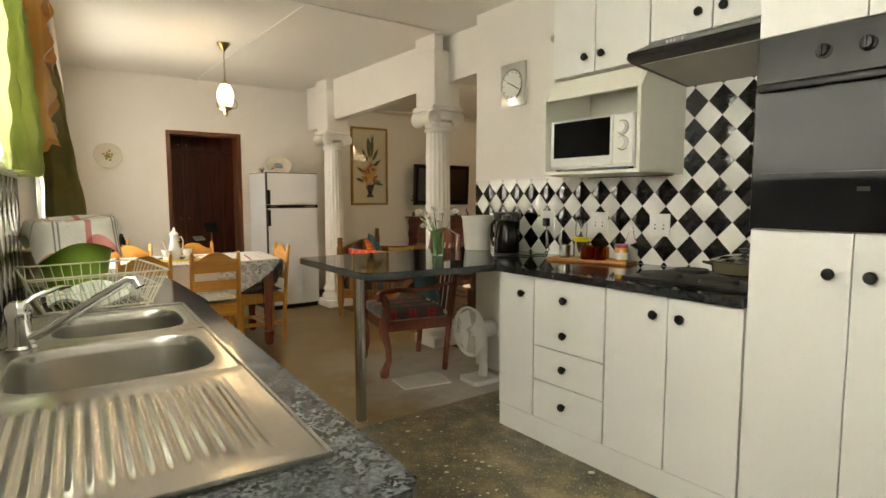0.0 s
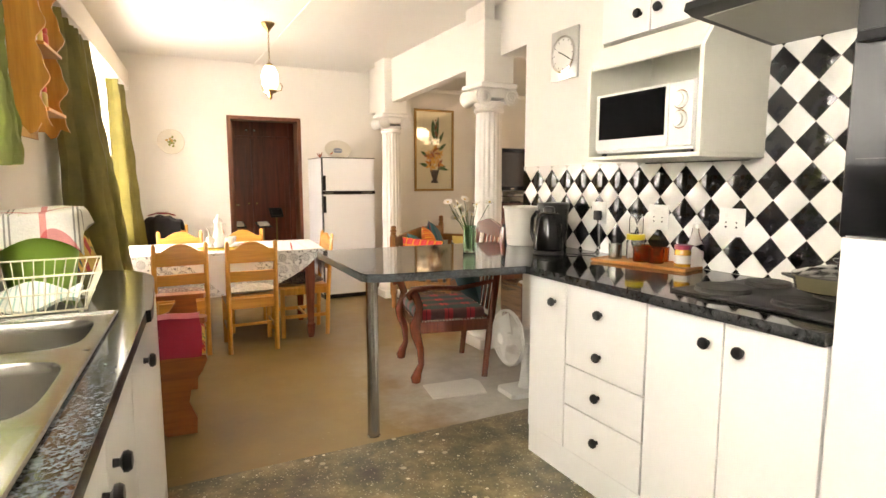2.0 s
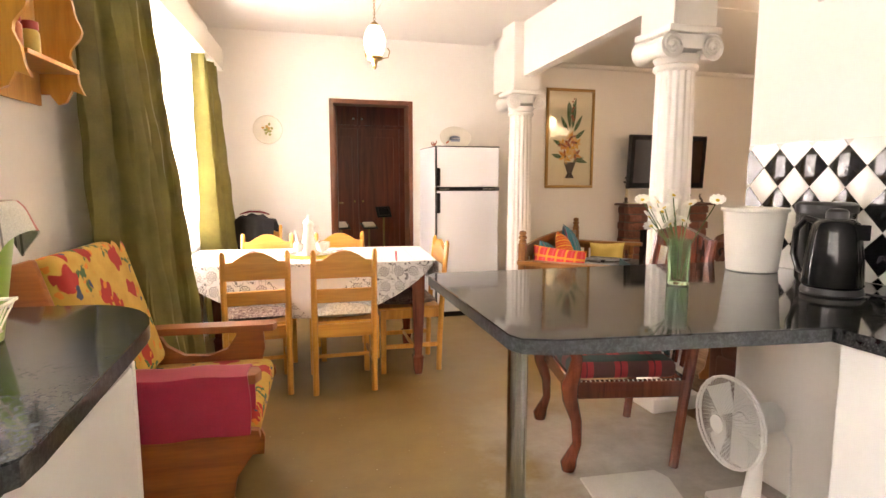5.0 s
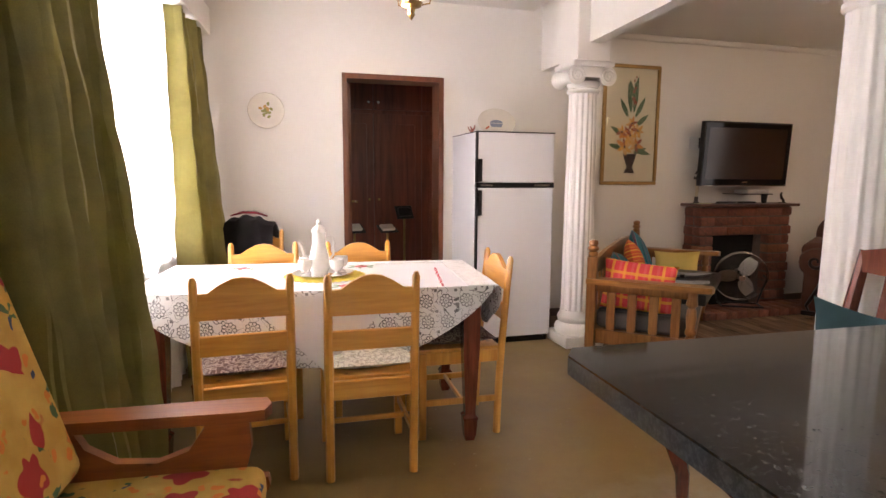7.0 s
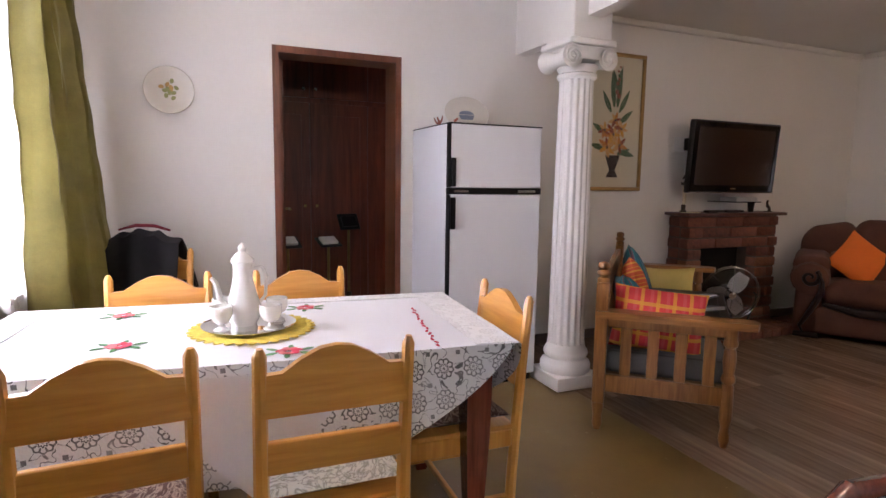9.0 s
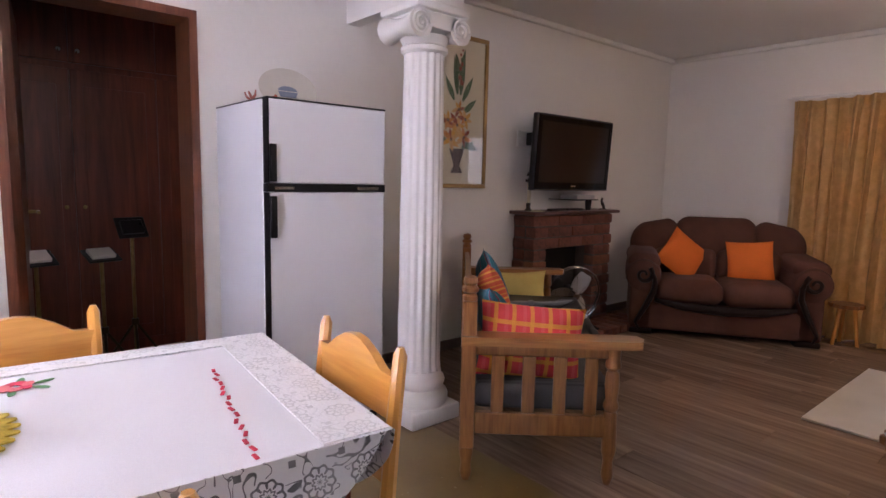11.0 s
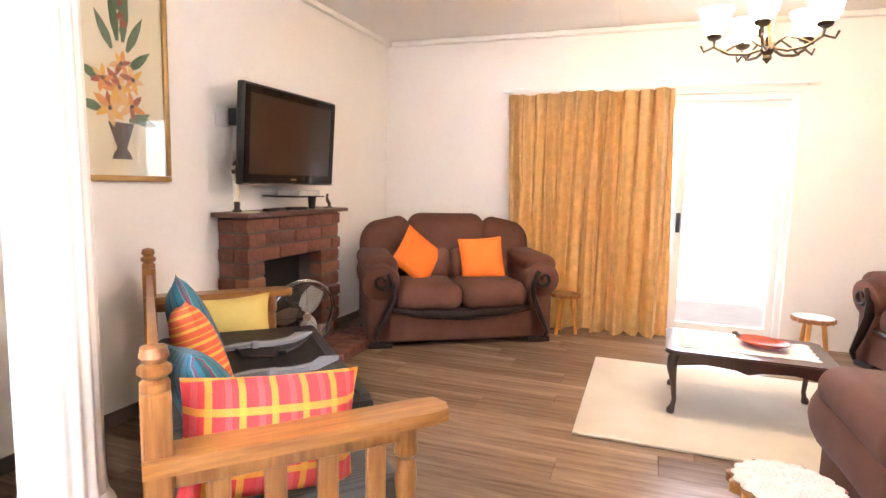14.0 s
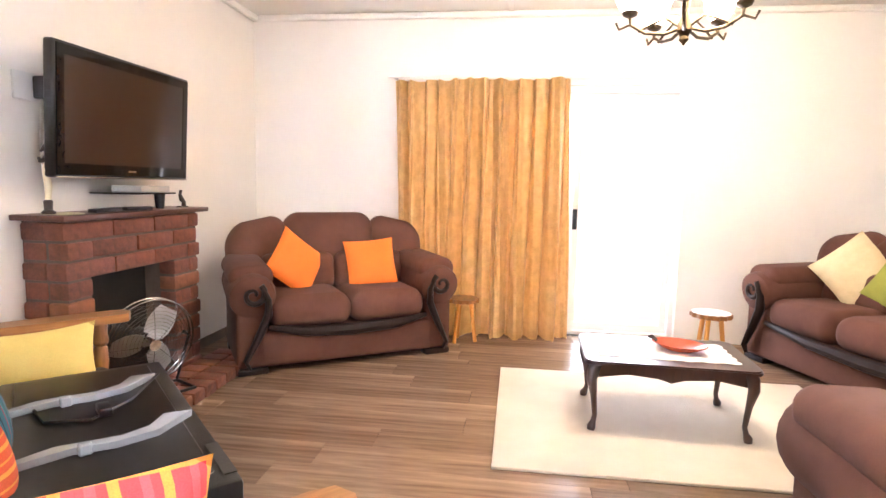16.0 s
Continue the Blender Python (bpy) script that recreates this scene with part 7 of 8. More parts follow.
# ---- rug, coffee table ----
m_, nt_, b_, co_ = begin("cream_wool_pile", 0.95)
nt_.links.new(_ramp(nt_, _noise(nt_, co_, 3, 5), [(0.3, (0.64, 0.58, 0.48)), (0.7, (0.74, 0.68, 0.58))]), b_.inputs["Base Color"])
bump(nt_, b_, _noise(nt_, co_, 180, 3, 0.7), 0.9, 0.006)
solo("rug", B().box(4.47, 3.22, 0.001, 5.78, 5.00, 0.016, 0.005, 2), m_, "cream wool rug under the coffee table", "rug")
ct = thing("coffee_table", "dark wooden coffee table with cabriole legs", "coffee table", pose(5.13, 4.185, -0.034, 0, 0, -2))
tw, tl = 0.265, 0.395
outline = []
for sx, sy in ((1, 1), (-1, 1), (-1, -1), (1, -1)):
    c0 = {(1, 1): 0, (-1, 1): 90, (-1, -1): 180, (1, -1): 270}[(sx, sy)]
    outline += arc(sx * (tw - 0.05), sy * (tl - 0.05), 0.05, c0, c0 + 90, 5)
part("tabletop", B().prism(outline, 0.375, 0.388).prism([(x * 0.985, y * 0.99) for x, y in outline], 0.388, 0.396), DARKWOOD, ct)
part("apron", B().prism([(-tw + 0.03, 0.0), (tw - 0.03, 0.0), (tw - 0.03, 0.065), (-tw + 0.03, 0.065)], -tl + 0.05, -tl + 0.065, Matrix(((1, 0, 0, 0), (0, 0, 1, 0), (0, 1, 0, 0.31), (0, 0, 0, 1)))).box(-tw + 0.03, tl - 0.065, 0.31, tw - 0.03, tl - 0.05, 0.375), DARKWOOD, ct)
scal = [(-tl + 0.066, 0.065), (-tl + 0.066, 0.0), (-tl * 0.5, 0.022), (-0.06, 0.012), (0, -0.006), (0.06, 0.012), (tl * 0.5, 0.022), (tl - 0.066, 0.0), (tl - 0.066, 0.065)]
for s in (-1, 1):
    part("side_apron", B().prism(scal, s * (tw - 0.04) - 0.008, s * (tw - 0.04) + 0.008, Matrix(((0, 0, 1, 0), (1, 0, 0, 0), (0, 1, 0, 0.31), (0, 0, 0, 1)))), DARKWOOD, ct, "shaped apron")
for sx in (-1, 1):
    for sy in (-1, 1):
        x, y = sx * (tw - 0.045), sy * (tl - 0.055)
        part("leg", B().tube([(x + sx * 0.012, y + sy * 0.012, 0.05), (x + sx * 0.010, y + sy * 0.010, 0.068), (x + sx * 0.002, y + sy * 0.002, 0.09), (x - sx * 0.002, y - sy * 0.004, 0.12), (x + sx * 0.004, y + sy * 0.006, 0.22), (x + sx * 0.014, y + sy * 0.018, 0.30), (x + sx * 0.01, y + sy * 0.012, 0.35), (x, y, 0.376)], [0.018, 0.021, 0.013, 0.012, 0.016, 0.026, 0.03, 0.028], 10), DARKWOOD, ct, "slender cabriole leg")
solo("lace_runner", B().sheet(lambda u, v: ((u - 0.5) * 0.34 * (1 + 0.03 * math.sin(40 * v)), (v - 0.5) * 0.64 * (1 + 0.02 * math.sin(30 * u)), 0.0015 + 0.0008 * math.sin(9 * u + 7 * v)), 26, 40, 0.002), LACE_TOP, "white lace runner on the coffee table", "table runner", pose(5.13, 4.185, 0.363, 0, 0, -2))
dish = thing("red_dish", "orange-red glazed oval dish", "dish", pose(5.14, 4.10, 0.367, 0, 0, 60))
part("bowl", B().lathe([(0.05, 0), (0.06, 0.004), (0.085, 0.022), (0.10, 0.034), (0.096, 0.036), (0.06, 0.01), (0.001, 0.008)], 32, Matrix.Diagonal((1.35, 1, 1, 1))), plain("orange_red_glaze", (0.45, 0.08, 0.03), 0.2, var=0.2, scale=20), dish)
part("handle", B().tube([(0.11, 0.01, 0.028), (0.135, 0.015, 0.05), (0.15, 0.02, 0.045)], [0.012, 0.011, 0.008], 8), plain("dark_stem", (0.05, 0.03, 0.02), 0.5), dish)


def stool(name, m, r, h, cap, label, round_legs=True, group=""):
    s = thing(name, label, "stool", m, group)
    out = [((r + 0.008 * math.cos(14 * a)) * math.cos(a), (r + 0.008 * math.cos(14 * a)) * math.sin(a)) for a in [k * math.pi / 56 for k in range(112)]]
    part("seat", B().prism(out, h - 0.028, h - 0.003).prism([(x * 0.97, y * 0.97) for x, y in out], h - 0.003, h), OAK_X, s, "round scalloped wooden seat")
    if cap:
        out2 = [((r * 0.90 + 0.010 * abs(math.cos(9 * a))) * math.cos(a), (r * 0.90 + 0.010 * abs(math.cos(9 * a))) * math.sin(a)) for a in [k * math.pi / 72 for k in range(144)]]
        part("doily", B().prism(out2, h + 0.0005, h + 0.004), cap, s, "white crochet doily")
    for k in range(3):
        a = k * 2.094 + 0.5
        c, q = math.cos(a), math.sin(a)
        if round_legs:
            part("leg", B().tube([(r * 0.85 * c, r * 0.85 * q, 0), (r * 0.5 * c, r * 0.5 * q, h - 0.025)], [0.014, 0.017], 10), PINE, s)
        else:
            prof = [(0.0, 0.0), (r * 0.95, 0.0), (r * 0.98, 0.03), (r * 0.75, 0.07), (r * 0.62, h * 0.45), (r * 0.75, h * 0.72), (r * 0.72, h - 0.028), (0.0, h - 0.028)]
            part("leg_panel", B().prism(prof, -0.011, 0.011, pose(0, 0, 0, 0, 0, math.degrees(a)) @ Matrix(((1, 0, 0, 0), (0, 0, 1, 0), (0, 1, 0, 0), (0, 0, 0, 1)))), OAK, s, "shaped plank leg")
    return s


stool("carved_stool", pose(3.435, 4.325, 0), 0.140, 0.42, LACE_TOP, "carved wooden stool with a white crochet doily", False)
stool("small_stool", pose(6.13, 3.63, 0), 0.125, 0.36, LACE_TOP, "small wooden stool with a white doily", True)
stool("small_stool", pose(6.40, 5.31, 0), 0.115, 0.33, None, "small pine stool beside the sofa", True)

# ---- slatted settee with cushions ----
SM = pose(2.655, 5.67, 0, 0, 0, 47.5)
st = thing("oak_settee", "oak settee with slatted arms and grey seat", "settee", SM)
L_, Dp = 1.80, 0.63
knob_top = [(0.0, 0.0), (0.030, 0.002), (0.030, 0.02), (0.022, 0.028), (0.034, 0.04), (0.034, 0.052), (0.022, 0.062), (0.030, 0.075), (0.026, 0.095), (0.001, 0.103)]
for x in (0.0, L_):
    part("back_post", B().box(x - 0.03, -0.03, 0.14, x + 0.03, 0.03, 0.75, 0.005).lathe([(0.018, 0), (0.026, 0.03), (0.022, 0.07), (0.03, 0.12), (0.028, 0.145)], 14, pose(x, 0, 0)).lathe(knob_top, 16, pose(x, 0, 0.75)), OAK, st, "back post with a turned finial")
    part("front_post", B().lathe([(0.016, 0), (0.026, 0.04), (0.020, 0.10), (0.03, 0.14), (0.03, 0.17), (0.028, 0.30), (0.022, 0.31), (0.032, 0.325), (0.032, 0.34), (0.024, 0.36), (0.030, 0.42), (0.026, 0.47), (0.020, 0.48), (0.032, 0.495), (0.032, 0.51), (0.028, 0.53), (0.03, 0.575)], 16, pose(x, -Dp + 0.05, 0)), OAK, st, "turned front post")
    part("arm", B().prism([(x - 0.05, 0.03), (x + 0.05, 0.03), (x + 0.055, -Dp), (x + 0.045, -Dp - 0.05), (x, -Dp - 0.065), (x - 0.045, -Dp - 0.05), (x - 0.055, -Dp)], 0.578, 0.612), OAK_Y, st, "broad flat arm")
    part("arm_rail", B().box(x - 0.014, -Dp + 0.07, 0.53, x + 0.014, -0.03, 0.576, 0.003), OAK, st)
    part("low_rail", B().box(x - 0.016, -Dp + 0.07, 0.20, x + 0.016, -0.03, 0.29, 0.004), OAK, st)
    for k in range(4):
        y = -0.12 - k * 0.125
        part("slat", B().box(x - 0.009, y - 0.026, 0.29, x + 0.009, y + 0.026, 0.53, 0.003), OAK, st)
part("front_rail", B().box(0.03, -Dp + 0.035, 0.20, L_ - 0.03, -Dp + 0.065, 0.29, 0.004), OAK_X, st)
part("back_rail", B().box(0.03, -0.014, 0.20, L_ - 0.03, 0.014, 0.29, 0.004), OAK_X, st)
crest = [(0.03, 0.63), (L_ - 0.03, 0.63), (L_ - 0.03, 0.72), (L_ * 0.78, 0.75), (L_ * 0.5, 0.765), (L_ * 0.22, 0.75), (0.03, 0.72)]
part("crest_rail", B().prism(crest, -0.013, 0.013, SIDE), OAK_X, st)
for k in range(14):
    x = 0.12 + k * 0.12
    part("back_slat", B().box(x - 0.02, -0.008, 0.29, x + 0.02, 0.008, 0.64, 0.002), OAK, st)
GREYU = bands("grey_ribbed_cloth", (0.12, 0.12, 0.125), [(0.0, 0.4, (0.08, 0.08, 0.085))], "x", 0.014)
for k in range(3):
    part("seat_cushion", B().box(0.035 + k * 0.577, -Dp + 0.03, 0.285, 0.61 + k * 0.577, -0.02, 0.41, 0.035, 4), GREYU, st, "grey ribbed seat cushion")
CHECK = bands("red_yellow_check", (0.62, 0.045, 0.05), [(0.0, 0.22, (0.72, 0.36, 0.03)), (0.42, 0.62, (0.66, 0.10, 0.10))], "x", 0.075, cross=("z", [(0.0, 0.24, (0.72, 0.36, 0.03))]))
STRIPB = bands("teal_striped_cotton", (0.03, 0.17, 0.24), [(0.0, 0.12, (0.24, 0.06, 0.12)), (0.12, 0.18, (0.10, 0.34, 0.40)), (0.5, 0.60, (0.015, 0.06, 0.09))], "x", 0.05)
STRIPR = bands("red_orange_striped_cotton", (0.60, 0.10, 0.03), [(0.0, 0.2, (0.75, 0.35, 0.05)), (0.5, 0.6, (0.7, 0.28, 0.04))], "z", 0.05)
solo("cushion", B().pillow(0.44, 0.32, 0.15, None, 14), CHECK, "red and yellow checked cushion by the settee's arm", "cushion", SM @ pose(0.115, -0.26, 0.555, 4, -4, 90), "scatter cushions")
solo("cushion", B().pillow(0.44, 0.42, 0.15, None, 14), STRIPB, "teal striped cushion on the settee", "cushion", SM @ pose(0.37, -0.15, 0.545, -26, 10, 8), "scatter cushions")
solo("cushion", B().pillow(0.40, 0.40, 0.14, None, 14), STRIPR, "red and orange striped cushion on the settee", "cushion", SM @ pose(0.80, -0.15, 0.575, -18, 14, 4), "scatter cushions")
solo("cushion", B().pillow(0.42, 0.42, 0.14, None, 14), STRIPB, "teal striped cushion leaning on another", "cushion", SM @ pose(1.06, -0.15, 0.595, -20, 20, 2), "scatter cushions")
solo("cushion", B().pillow(0.38, 0.28, 0.16, None, 14, 0.1), YELLOWC, "pale yellow cushion by the settee's far arm", "cushion", SM @ pose(1.64, -0.36, 0.475, 14, 4, 80), "scatter cushions")
case = thing("black_case", "black hard case lying on the settee", "case", SM @ pose(0.93, -0.44, 0.412, 0, 0, -4))
part("shell", B().box(-0.52, -0.24, 0, 0.52, 0.24, 0.075, 0.012, 2), plain("black_textured_plastic", (0.012, 0.012, 0.013), 0.4, var=0.2, fine=300, relief=0.4), case)
part("raised_lid", B().box(-0.46, -0.19, 0.075, 0.46, 0.20, 0.085, 0.006), BLACK, case)
part("vent", B().box(-0.48, -0.235, 0.0755, -0.30, -0.205, 0.079), IRON, case)
GREYP = plain("grey_plastic_bracket", (0.30, 0.33, 0.38), 0.45, var=0.06)
for x, y, a in ((0.22, 0.0, 100), (-0.16, 0.0, 96)):
    br = thing("grey_bracket", "grey plastic bracket lying on the black case", "bracket", SM @ pose(0.93 + x, -0.44 + y, 0.498, 0, 0, a - 4))
    part("body", B().prism([(-0.21, -0.03), (-0.14, 0.02), (-0.10, 0.05), (0.0, 0.06), (0.09, 0.035), (0.20, 0.05), (0.22, 0.03), (0.12, 0.0), (0.05, 0.015), (-0.02, 0.03), (-0.09, 0.01), (-0.14, -0.05)], 0, 0.018), GREYP, br)
    part("clip", B().box(0.05, 0.038, 0.0, 0.08, 0.062, 0.03, 0.004), GREYP, br)
lead2 = thing("black_lead", "black flex lying over the case", "lead", SM @ pose(0.93, -0.44, 0.5))
part("cable", B().tube([(0.30, -0.22, 0.002), (0.1, -0.10, 0.002), (0.0, 0.02, 0.003), (0.05, 0.12, 0.003), (0.2, 0.14, 0.003)], 0.005, 6), BLACK, lead2)
part("plug", B().box(0.0, -0.035, 0, 0.07, 0.0, 0.025, 0.006, 2), BLACK, lead2)

# ---- sliding door, curtains, patio ----
ALU = plain("white_aluminium", (0.74, 0.74, 0.72), 0.35, 0.0, 0.03)
sd = thing("door_2", "white aluminium sliding glass door", "door", kind="structure")
y0, y1, z1 = 3.70, 5.86, 1.94
part("door_frame", B().box(EAST + 0.05, y0, 0, EAST + 0.15, y0 + 0.04, z1).box(EAST + 0.05, y1 - 0.04, 0, EAST + 0.15, y1, z1).box(EAST + 0.05, y0 + 0.04, z1 - 0.05, EAST + 0.15, y1 - 0.04, z1).box(EAST + 0.05, y0 + 0.04, 0, EAST + 0.15, y1 - 0.04, 0.03), ALU, sd)
for a, c, x in ((3.74, 4.52, 0.11), (4.45, 5.10, 0.07), (5.10, 5.82, 0.11)):
    lf = part("leaf", B().box(EAST + x, a, 0.03, EAST + x + 0.025, a + 0.05, z1 - 0.05).box(EAST + x, c - 0.05, 0.03, EAST + x + 0.025, c, z1 - 0.05).box(EAST + x, a + 0.05, 0.03, EAST + x + 0.025, c - 0.05, 0.09).box(EAST + x, a + 0.05, z1 - 0.11, EAST + x + 0.025, c - 0.05, z1 - 0.05), ALU, sd)
    if a != 3.74:
        g_ = part("pane", B().box(EAST + x + 0.010, a + 0.05, 0.09, EAST + x + 0.015, c - 0.05, z1 - 0.11), GLASS, lf)
        g_.visible_shadow = False
part("handle", B().box(EAST + 0.04, 4.465, 0.84, EAST + 0.07, 4.50, 1.00, 0.006, 2), BLACK, sd, "black pull handle")
GOLDC = cloth("golden_brown_damask", (0.77, 0.54, 0.24), (0.56, 0.37, 0.15), 0.5, 0.44, 16, 260, 0.15)
EASTM = pose(EAST - 0.005, 0, 0, 0, 0, 180)
curtain("lounge_curtain", -5.90, -5.464, -5.86, -5.43, -0.002, 1.955, 0.06, 4, 0.10, GOLDC, "golden brown damask curtain over the sliding door", EASTM, 0.0, seed=12)
curtain("lounge_curtain", -5.468, -4.56, -5.48, -4.53, -0.002, 1.965, 0.05, 7, 0.15, GOLDC, "golden brown damask curtain drawn half across", EASTM, 0.0, seed=14)
rail = thing("curtain_rail", "thin white curtain rail above the sliding door", "curtain rail")
part("rod", B().cyl((EAST - 0.09, 3.60, 1.985), (EAST - 0.09, 5.95, 1.985), 0.009, n=10), PAINTW, rail)
for y in (3.66, 4.8, 5.9):
    part("bracket", B().box(EAST - 0.09, y - 0.01, 1.98, EAST, y + 0.01, 1.995), PAINTW, rail)
PATIO = plain("pale_yellow_plaster", (0.82, 0.78, 0.66), 0.8, var=0.05, scale=2)
structure("patio", B().box(EAST + 0.22, 0.5, -0.12, 9.6, 8.0, -0.02), plain("patio_paving", (0.55, 0.5, 0.42), 0.7, var=0.15, scale=3), "pale paved patio outside the sliding door", "paving")
pw = structure("patio_wall", B().box(9.6, 0.5, -0.12, 9.8, 8.0, 2.6), PATIO, "pale yellow plastered patio wall", "wall")
win = thing("gate_panel", "white steel security panel on the patio wall", "gate", pose(9.58, 4.3, 0.55))
LINEG = plain("grey_painted_steel", (0.5, 0.49, 0.47), 0.5)
for ya, za, yb, zb in ((-1.4, 0, -1.38, 1.15), (0.2, 0, 0.22, 1.15), (-1.38, 1.13, 0.2, 1.15), (-1.38, 0, 0.2, 0.02), (-0.6, 0.02, -0.585, 1.13)):
    part("bar", B().box(0, ya, za, 0.015, yb, zb), LINEG, win)

# ---- chandelier ----
chd = thing("chandelier", "bronze chandelier with five lit glass shades", "chandelier", pose(4.97, 4.22, -0.03))
part("ceiling_cup", B().lathe([(0.006, 2.45), (0.03, 2.46), (0.055, 2.485), (0.06, 2.509)], 24), BRONZE, chd)
part("stem", B().lathe([(0.007, 2.46), (0.007, 2.15), (0.016, 2.13), (0.010, 2.10), (0.02, 2.04), (0.012, 1.98), (0.03, 1.93), (0.034, 1.90), (0.018, 1.875), (0.022, 1.86), (0.008, 1.845), (0.001, 1.835)], 20), BRONZE, chd)
LIT2 = glow("lit_frosted_shade", (1.0, 0.84, 0.58), 7.0)
for k in range(5):
    a = k * 1.2566 + 0.35
    c, q = math.cos(a), math.sin(a)
    arm = part("arm", B().tube([(0.02 * c, 0.02 * q, 1.91), (0.09 * c, 0.09 * q, 1.885), (0.17 * c, 0.17 * q, 1.89), (0.235 * c, 0.235 * q, 1.925), (0.24 * c, 0.24 * q, 1.965)], 0.008, 8).tube([(0.24 * c, 0.24 * q, 1.925), (0.285 * c, 0.285 * q, 1.905), (0.30 * c, 0.30 * q, 1.935)], 0.006, 6).tube([(0.03 * c, 0.03 * q, 1.92), (0.08 * c, 0.08 * q, 1.955), (0.14 * c, 0.14 * q, 1.93), (0.20 * c, 0.20 * q, 1.895)], 0.006, 6), BRONZE, chd)
    part("cup", B().lathe([(0.012, 1.955), (0.03, 1.965), (0.036, 1.98), (0.03, 1.985)], 18, pose(0.24 * c, 0.24 * q, 0)), BRONZE, arm)
    part("shade", B().lathe([(0.028, 1.982), (0.045, 1.995), (0.062, 2.03), (0.068, 2.07), (0.082, 2.105), (0.078, 2.105), (0.062, 2.07), (0.056, 2.03), (0.001, 1.99)], 24, pose(0.24 * c, 0.24 * q, 0)), LIT2, arm, "glowing frosted glass shade")

# ---- skirtings ----
SKIRT = plain("dark_skirting", (0.13, 0.085, 0.06), 0.5)
structure("baseboard", B().box(2.067, BACK - 0.012, 0, 2.78, BACK, 0.07, 0.003).box(2.78, BACK - 0.012, 0, FXA - 0.01, BACK, 0.07, 0.003).box(FXB + 0.01, BACK - 0.012, 0, EAST, BACK, 0.07, 0.003), SKIRT, "narrow dark wooden skirting board", "skirting")

# ---- tiles behind the worktop ----
TW_ = plain("white_glazed_tile", (0.80, 0.79, 0.75), 0.10, var=0.03, scale=20, relief=0.03)
TB_ = plain("black_glazed_tile", (0.014, 0.014, 0.016), 0.07, var=0.2, scale=20, relief=0.03)
structure("tile_bed", B().box(WX0 - 0.004, 1.15, 0.91, WX0, 1.795, 1.91).box(WX0 - 0.004, 1.795, 0.91, WX0, 3.46, 1.397), plain("pale_grout", (0.55, 0.53, 0.48), 0.9), "pale grouted tile bed behind the worktop", "tiling")


def clip(poly, lo, hi, axis, keep_low):
    out = []
    for i, p in enumerate(poly):
        q = poly[(i + 1) % len(poly)]
        ins = (lambda v: v[axis] >= lo - 1e-9) if keep_low else (lambda v: v[axis] <= hi + 1e-9)
        edge = lo if keep_low else hi
        if ins(p):
            out.append(p)
        if ins(p) != ins(q):
            t = (edge - p[axis]) / (q[axis] - p[axis])
            out.append((p[0] + t * (q[0] - p[0]), p[1] + t * (q[1] - p[1])))
    return out


tile_cache = {}
HALF_Y, HALF_Z = 0.0708, 0.0742
TO_WALL = Matrix(((0, 0, -1, 0), (1, 0, 0, 0), (0, 1, 0, 0), (0, 0, 0, 1)))


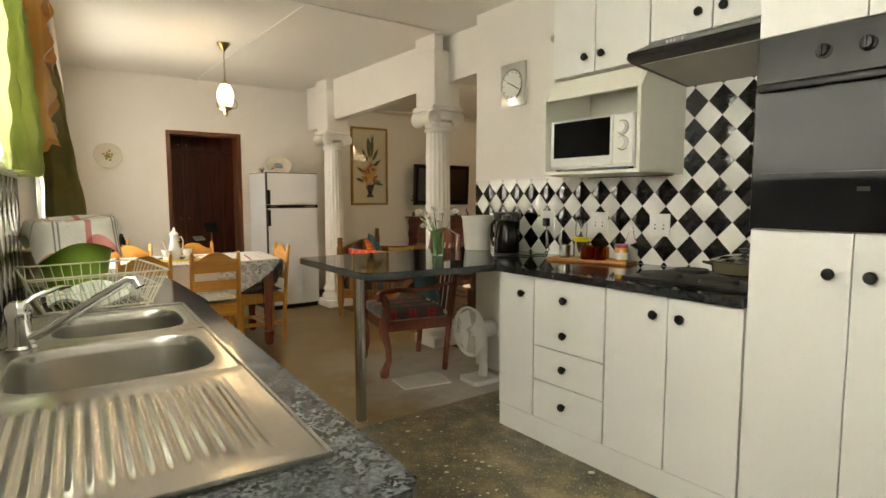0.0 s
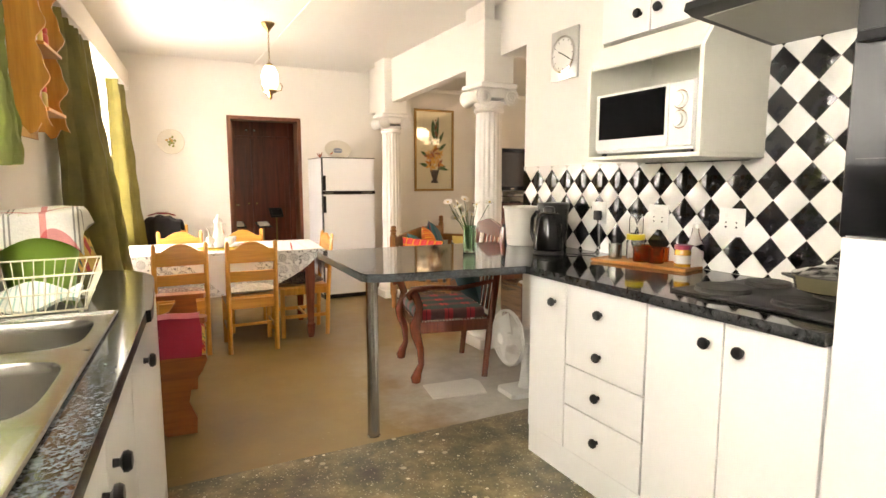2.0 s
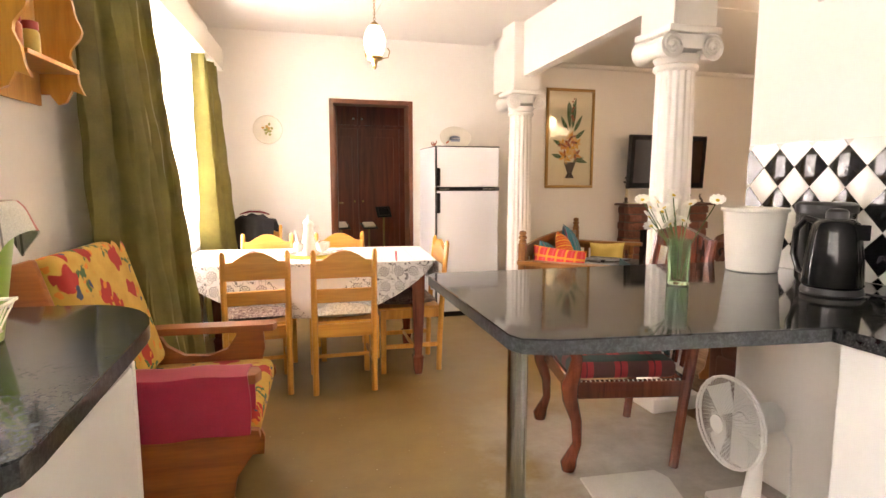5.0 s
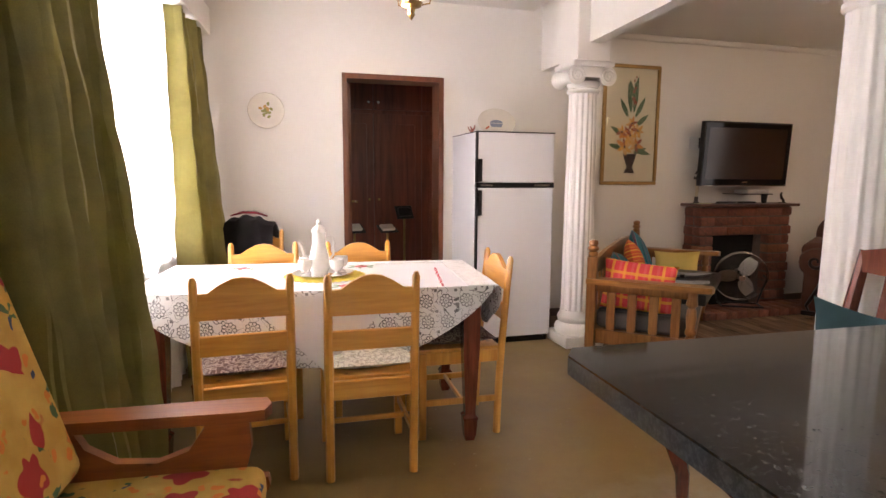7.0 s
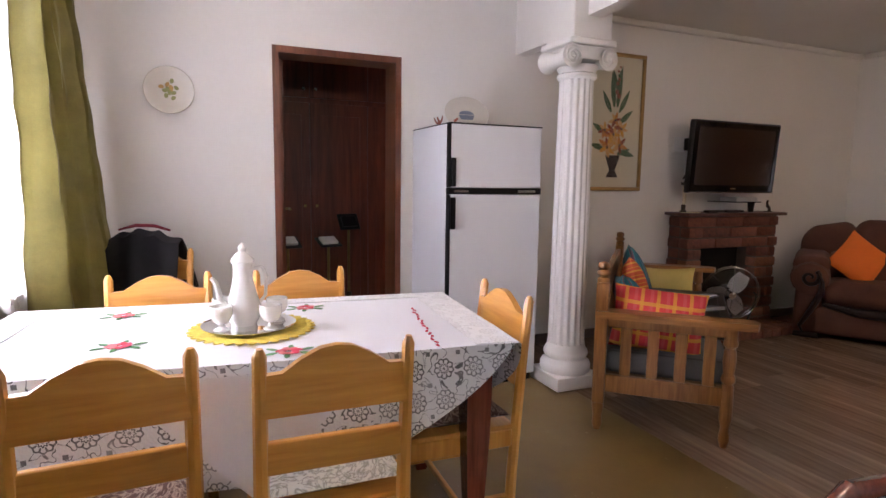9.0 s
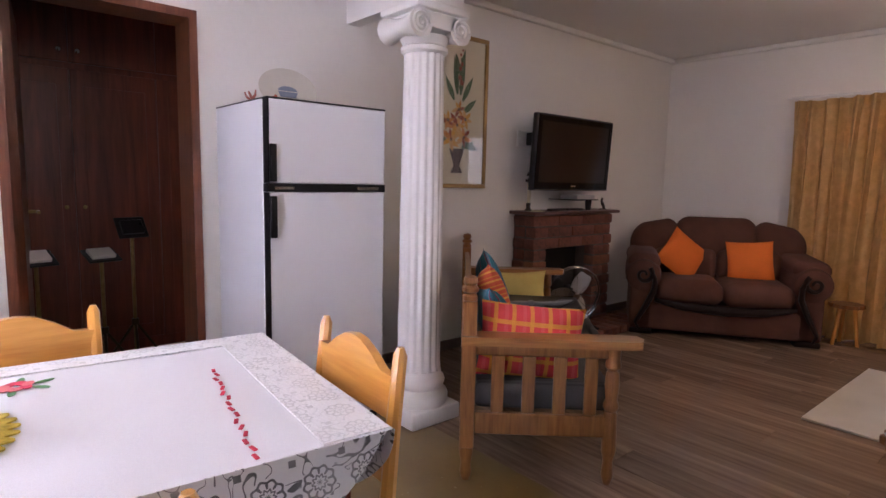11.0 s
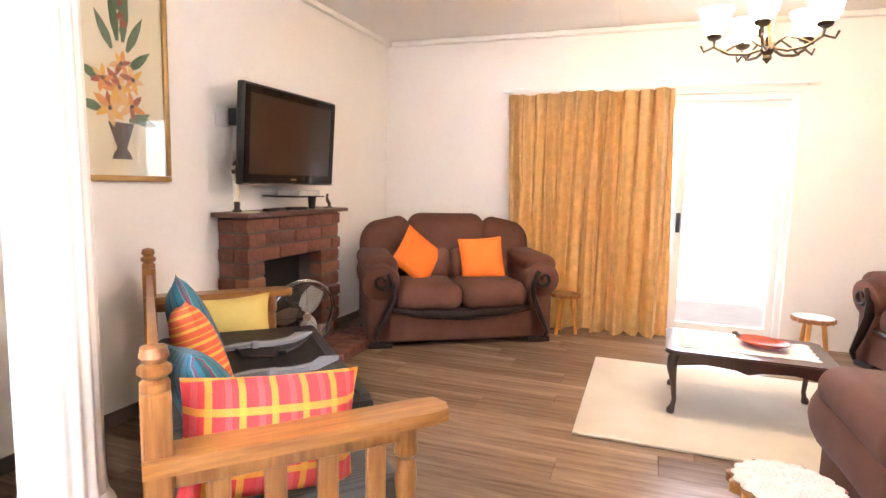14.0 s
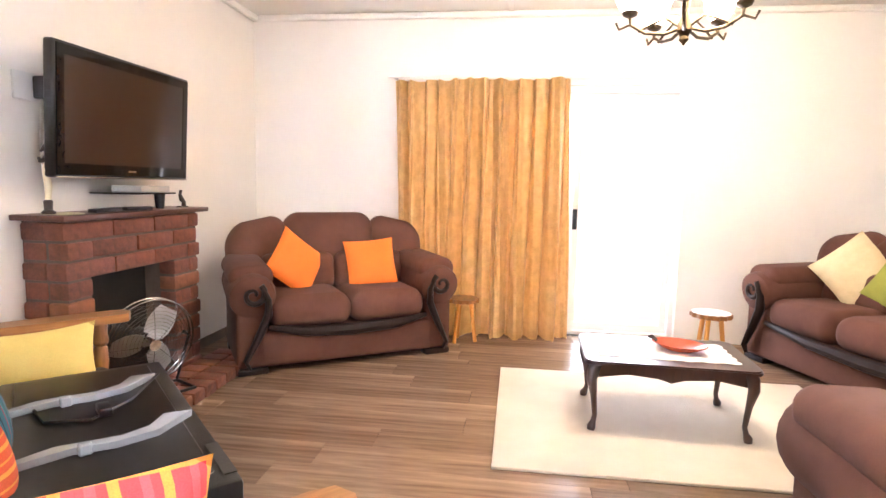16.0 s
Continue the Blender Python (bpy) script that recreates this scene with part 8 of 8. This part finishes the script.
def tile_field(parent, ya, yb, za, zb, m, oy, oz):
    for i in range(-2, 60):
        for k in range(-2, 24):
            cy, cz = oy + i * HALF_Y, oz + k * HALF_Z
            if (i + k) % 2:
                continue
            g, h = HALF_Y - 0.0021, HALF_Z - 0.0022
            poly = [(cy - g, cz), (cy, cz - h), (cy + g, cz), (cy, cz + h)]
            if cy + g < ya or cy - g > yb or cz + h < za or cz - h > zb:
                continue
            full = cy - g >= ya and cy + g <= yb and cz - h >= za and cz + h <= zb
            if not full:
                for args in ((ya, 0, 0, True), (0, yb, 0, False), (za, 0, 1, True), (0, zb, 1, False)):
                    poly = clip(poly, *args) if len(poly) > 2 else poly
            area = abs(sum(poly[q][0] * poly[(q + 1) % len(poly)][1] - poly[(q + 1) % len(poly)][0] * poly[q][1] for q in range(len(poly)))) / 2 if len(poly) > 2 else 0
            if area < 0.0003:
                continue
            dark = k % 2 == 0
            loc = [(round(a - cy, 4), round(c - cz, 4)) for a, c in poly]
            key = (dark, tuple(loc))
            if key not in tile_cache:
                b = B()
                inner = [(a * 0.95, c * 0.95) for a, c in loc] if full else loc
                b.rings([[TO_WALL @ Vector((a, c, 0)) for a, c in loc], [TO_WALL @ Vector((a, c, 0.0035)) for a, c in loc], [TO_WALL @ Vector((a, c, 0.0045)) for a, c in inner]] if full else [[TO_WALL @ Vector((a, c, 0)) for a, c in loc], [TO_WALL @ Vector((a, c, 0.0042)) for a, c in loc]])
                tile_cache[key] = mesh_of("tile", b, TB_ if dark else TW_)
            part("tile", tile_cache[key], TB_, parent, "", m @ pose(0, cy, cz))


tile_field(kitchen_wall, 1.152, 1.795, 0.912, 1.905, pose(WX0 - 0.004, 0, 0), 1.0364, 0.8586)
tile_field(kitchen_wall, 1.795, 3.458, 0.912, 1.396, pose(WX0 - 0.004, 0, 0), 1.0364, 0.8586)
west_tiles = structure("tile_bed_west", B().box(0, 0.75, 0.91, 0.004, 3.05, 1.36).move(WEST), bpy.data.materials["pale_grout"], "grouted tile bed under the kitchen window", "tiling")
tile_cache.clear()
TO_WALL = Matrix(((0, 0, 1, 0), (1, 0, 0, 0), (0, 1, 0, 0), (0, 0, 0, 1)))
tile_field(west_tiles, 1.9, 3.05, 0.912, 1.358, WEST @ pose(0.004, 0, 0), 0.8, 0.94)

# ---- laminate planks ----
PLANK, LONG = 0.192, 1.29
plank_cache = {}
rnd = random.Random(11)
x = 2.86
while x < EAST:
    w_ = min(PLANK, EAST - x)
    y = 1.4 - rnd.uniform(0, LONG)
    lowest = 2.9 if x < WX1 else 1.4
    while y < BACK:
        a, c = max(y, lowest), min(y + LONG, BACK - 0.001)
        if c - a > 0.02:
            key = (round(w_, 3), round(c - a, 3))
            if key not in plank_cache:
                plank_cache[key] = mesh_of("plank", B().box(0.0008, 0.0008, -0.012, key[0] - 0.0008, key[1] - 0.0008, 0.0, 0.0012), LAMINATE)
            part("plank", plank_cache[key], LAMINATE, lounge_floor, "", pose(x, a, 0))
        y += LONG
    x += PLANK
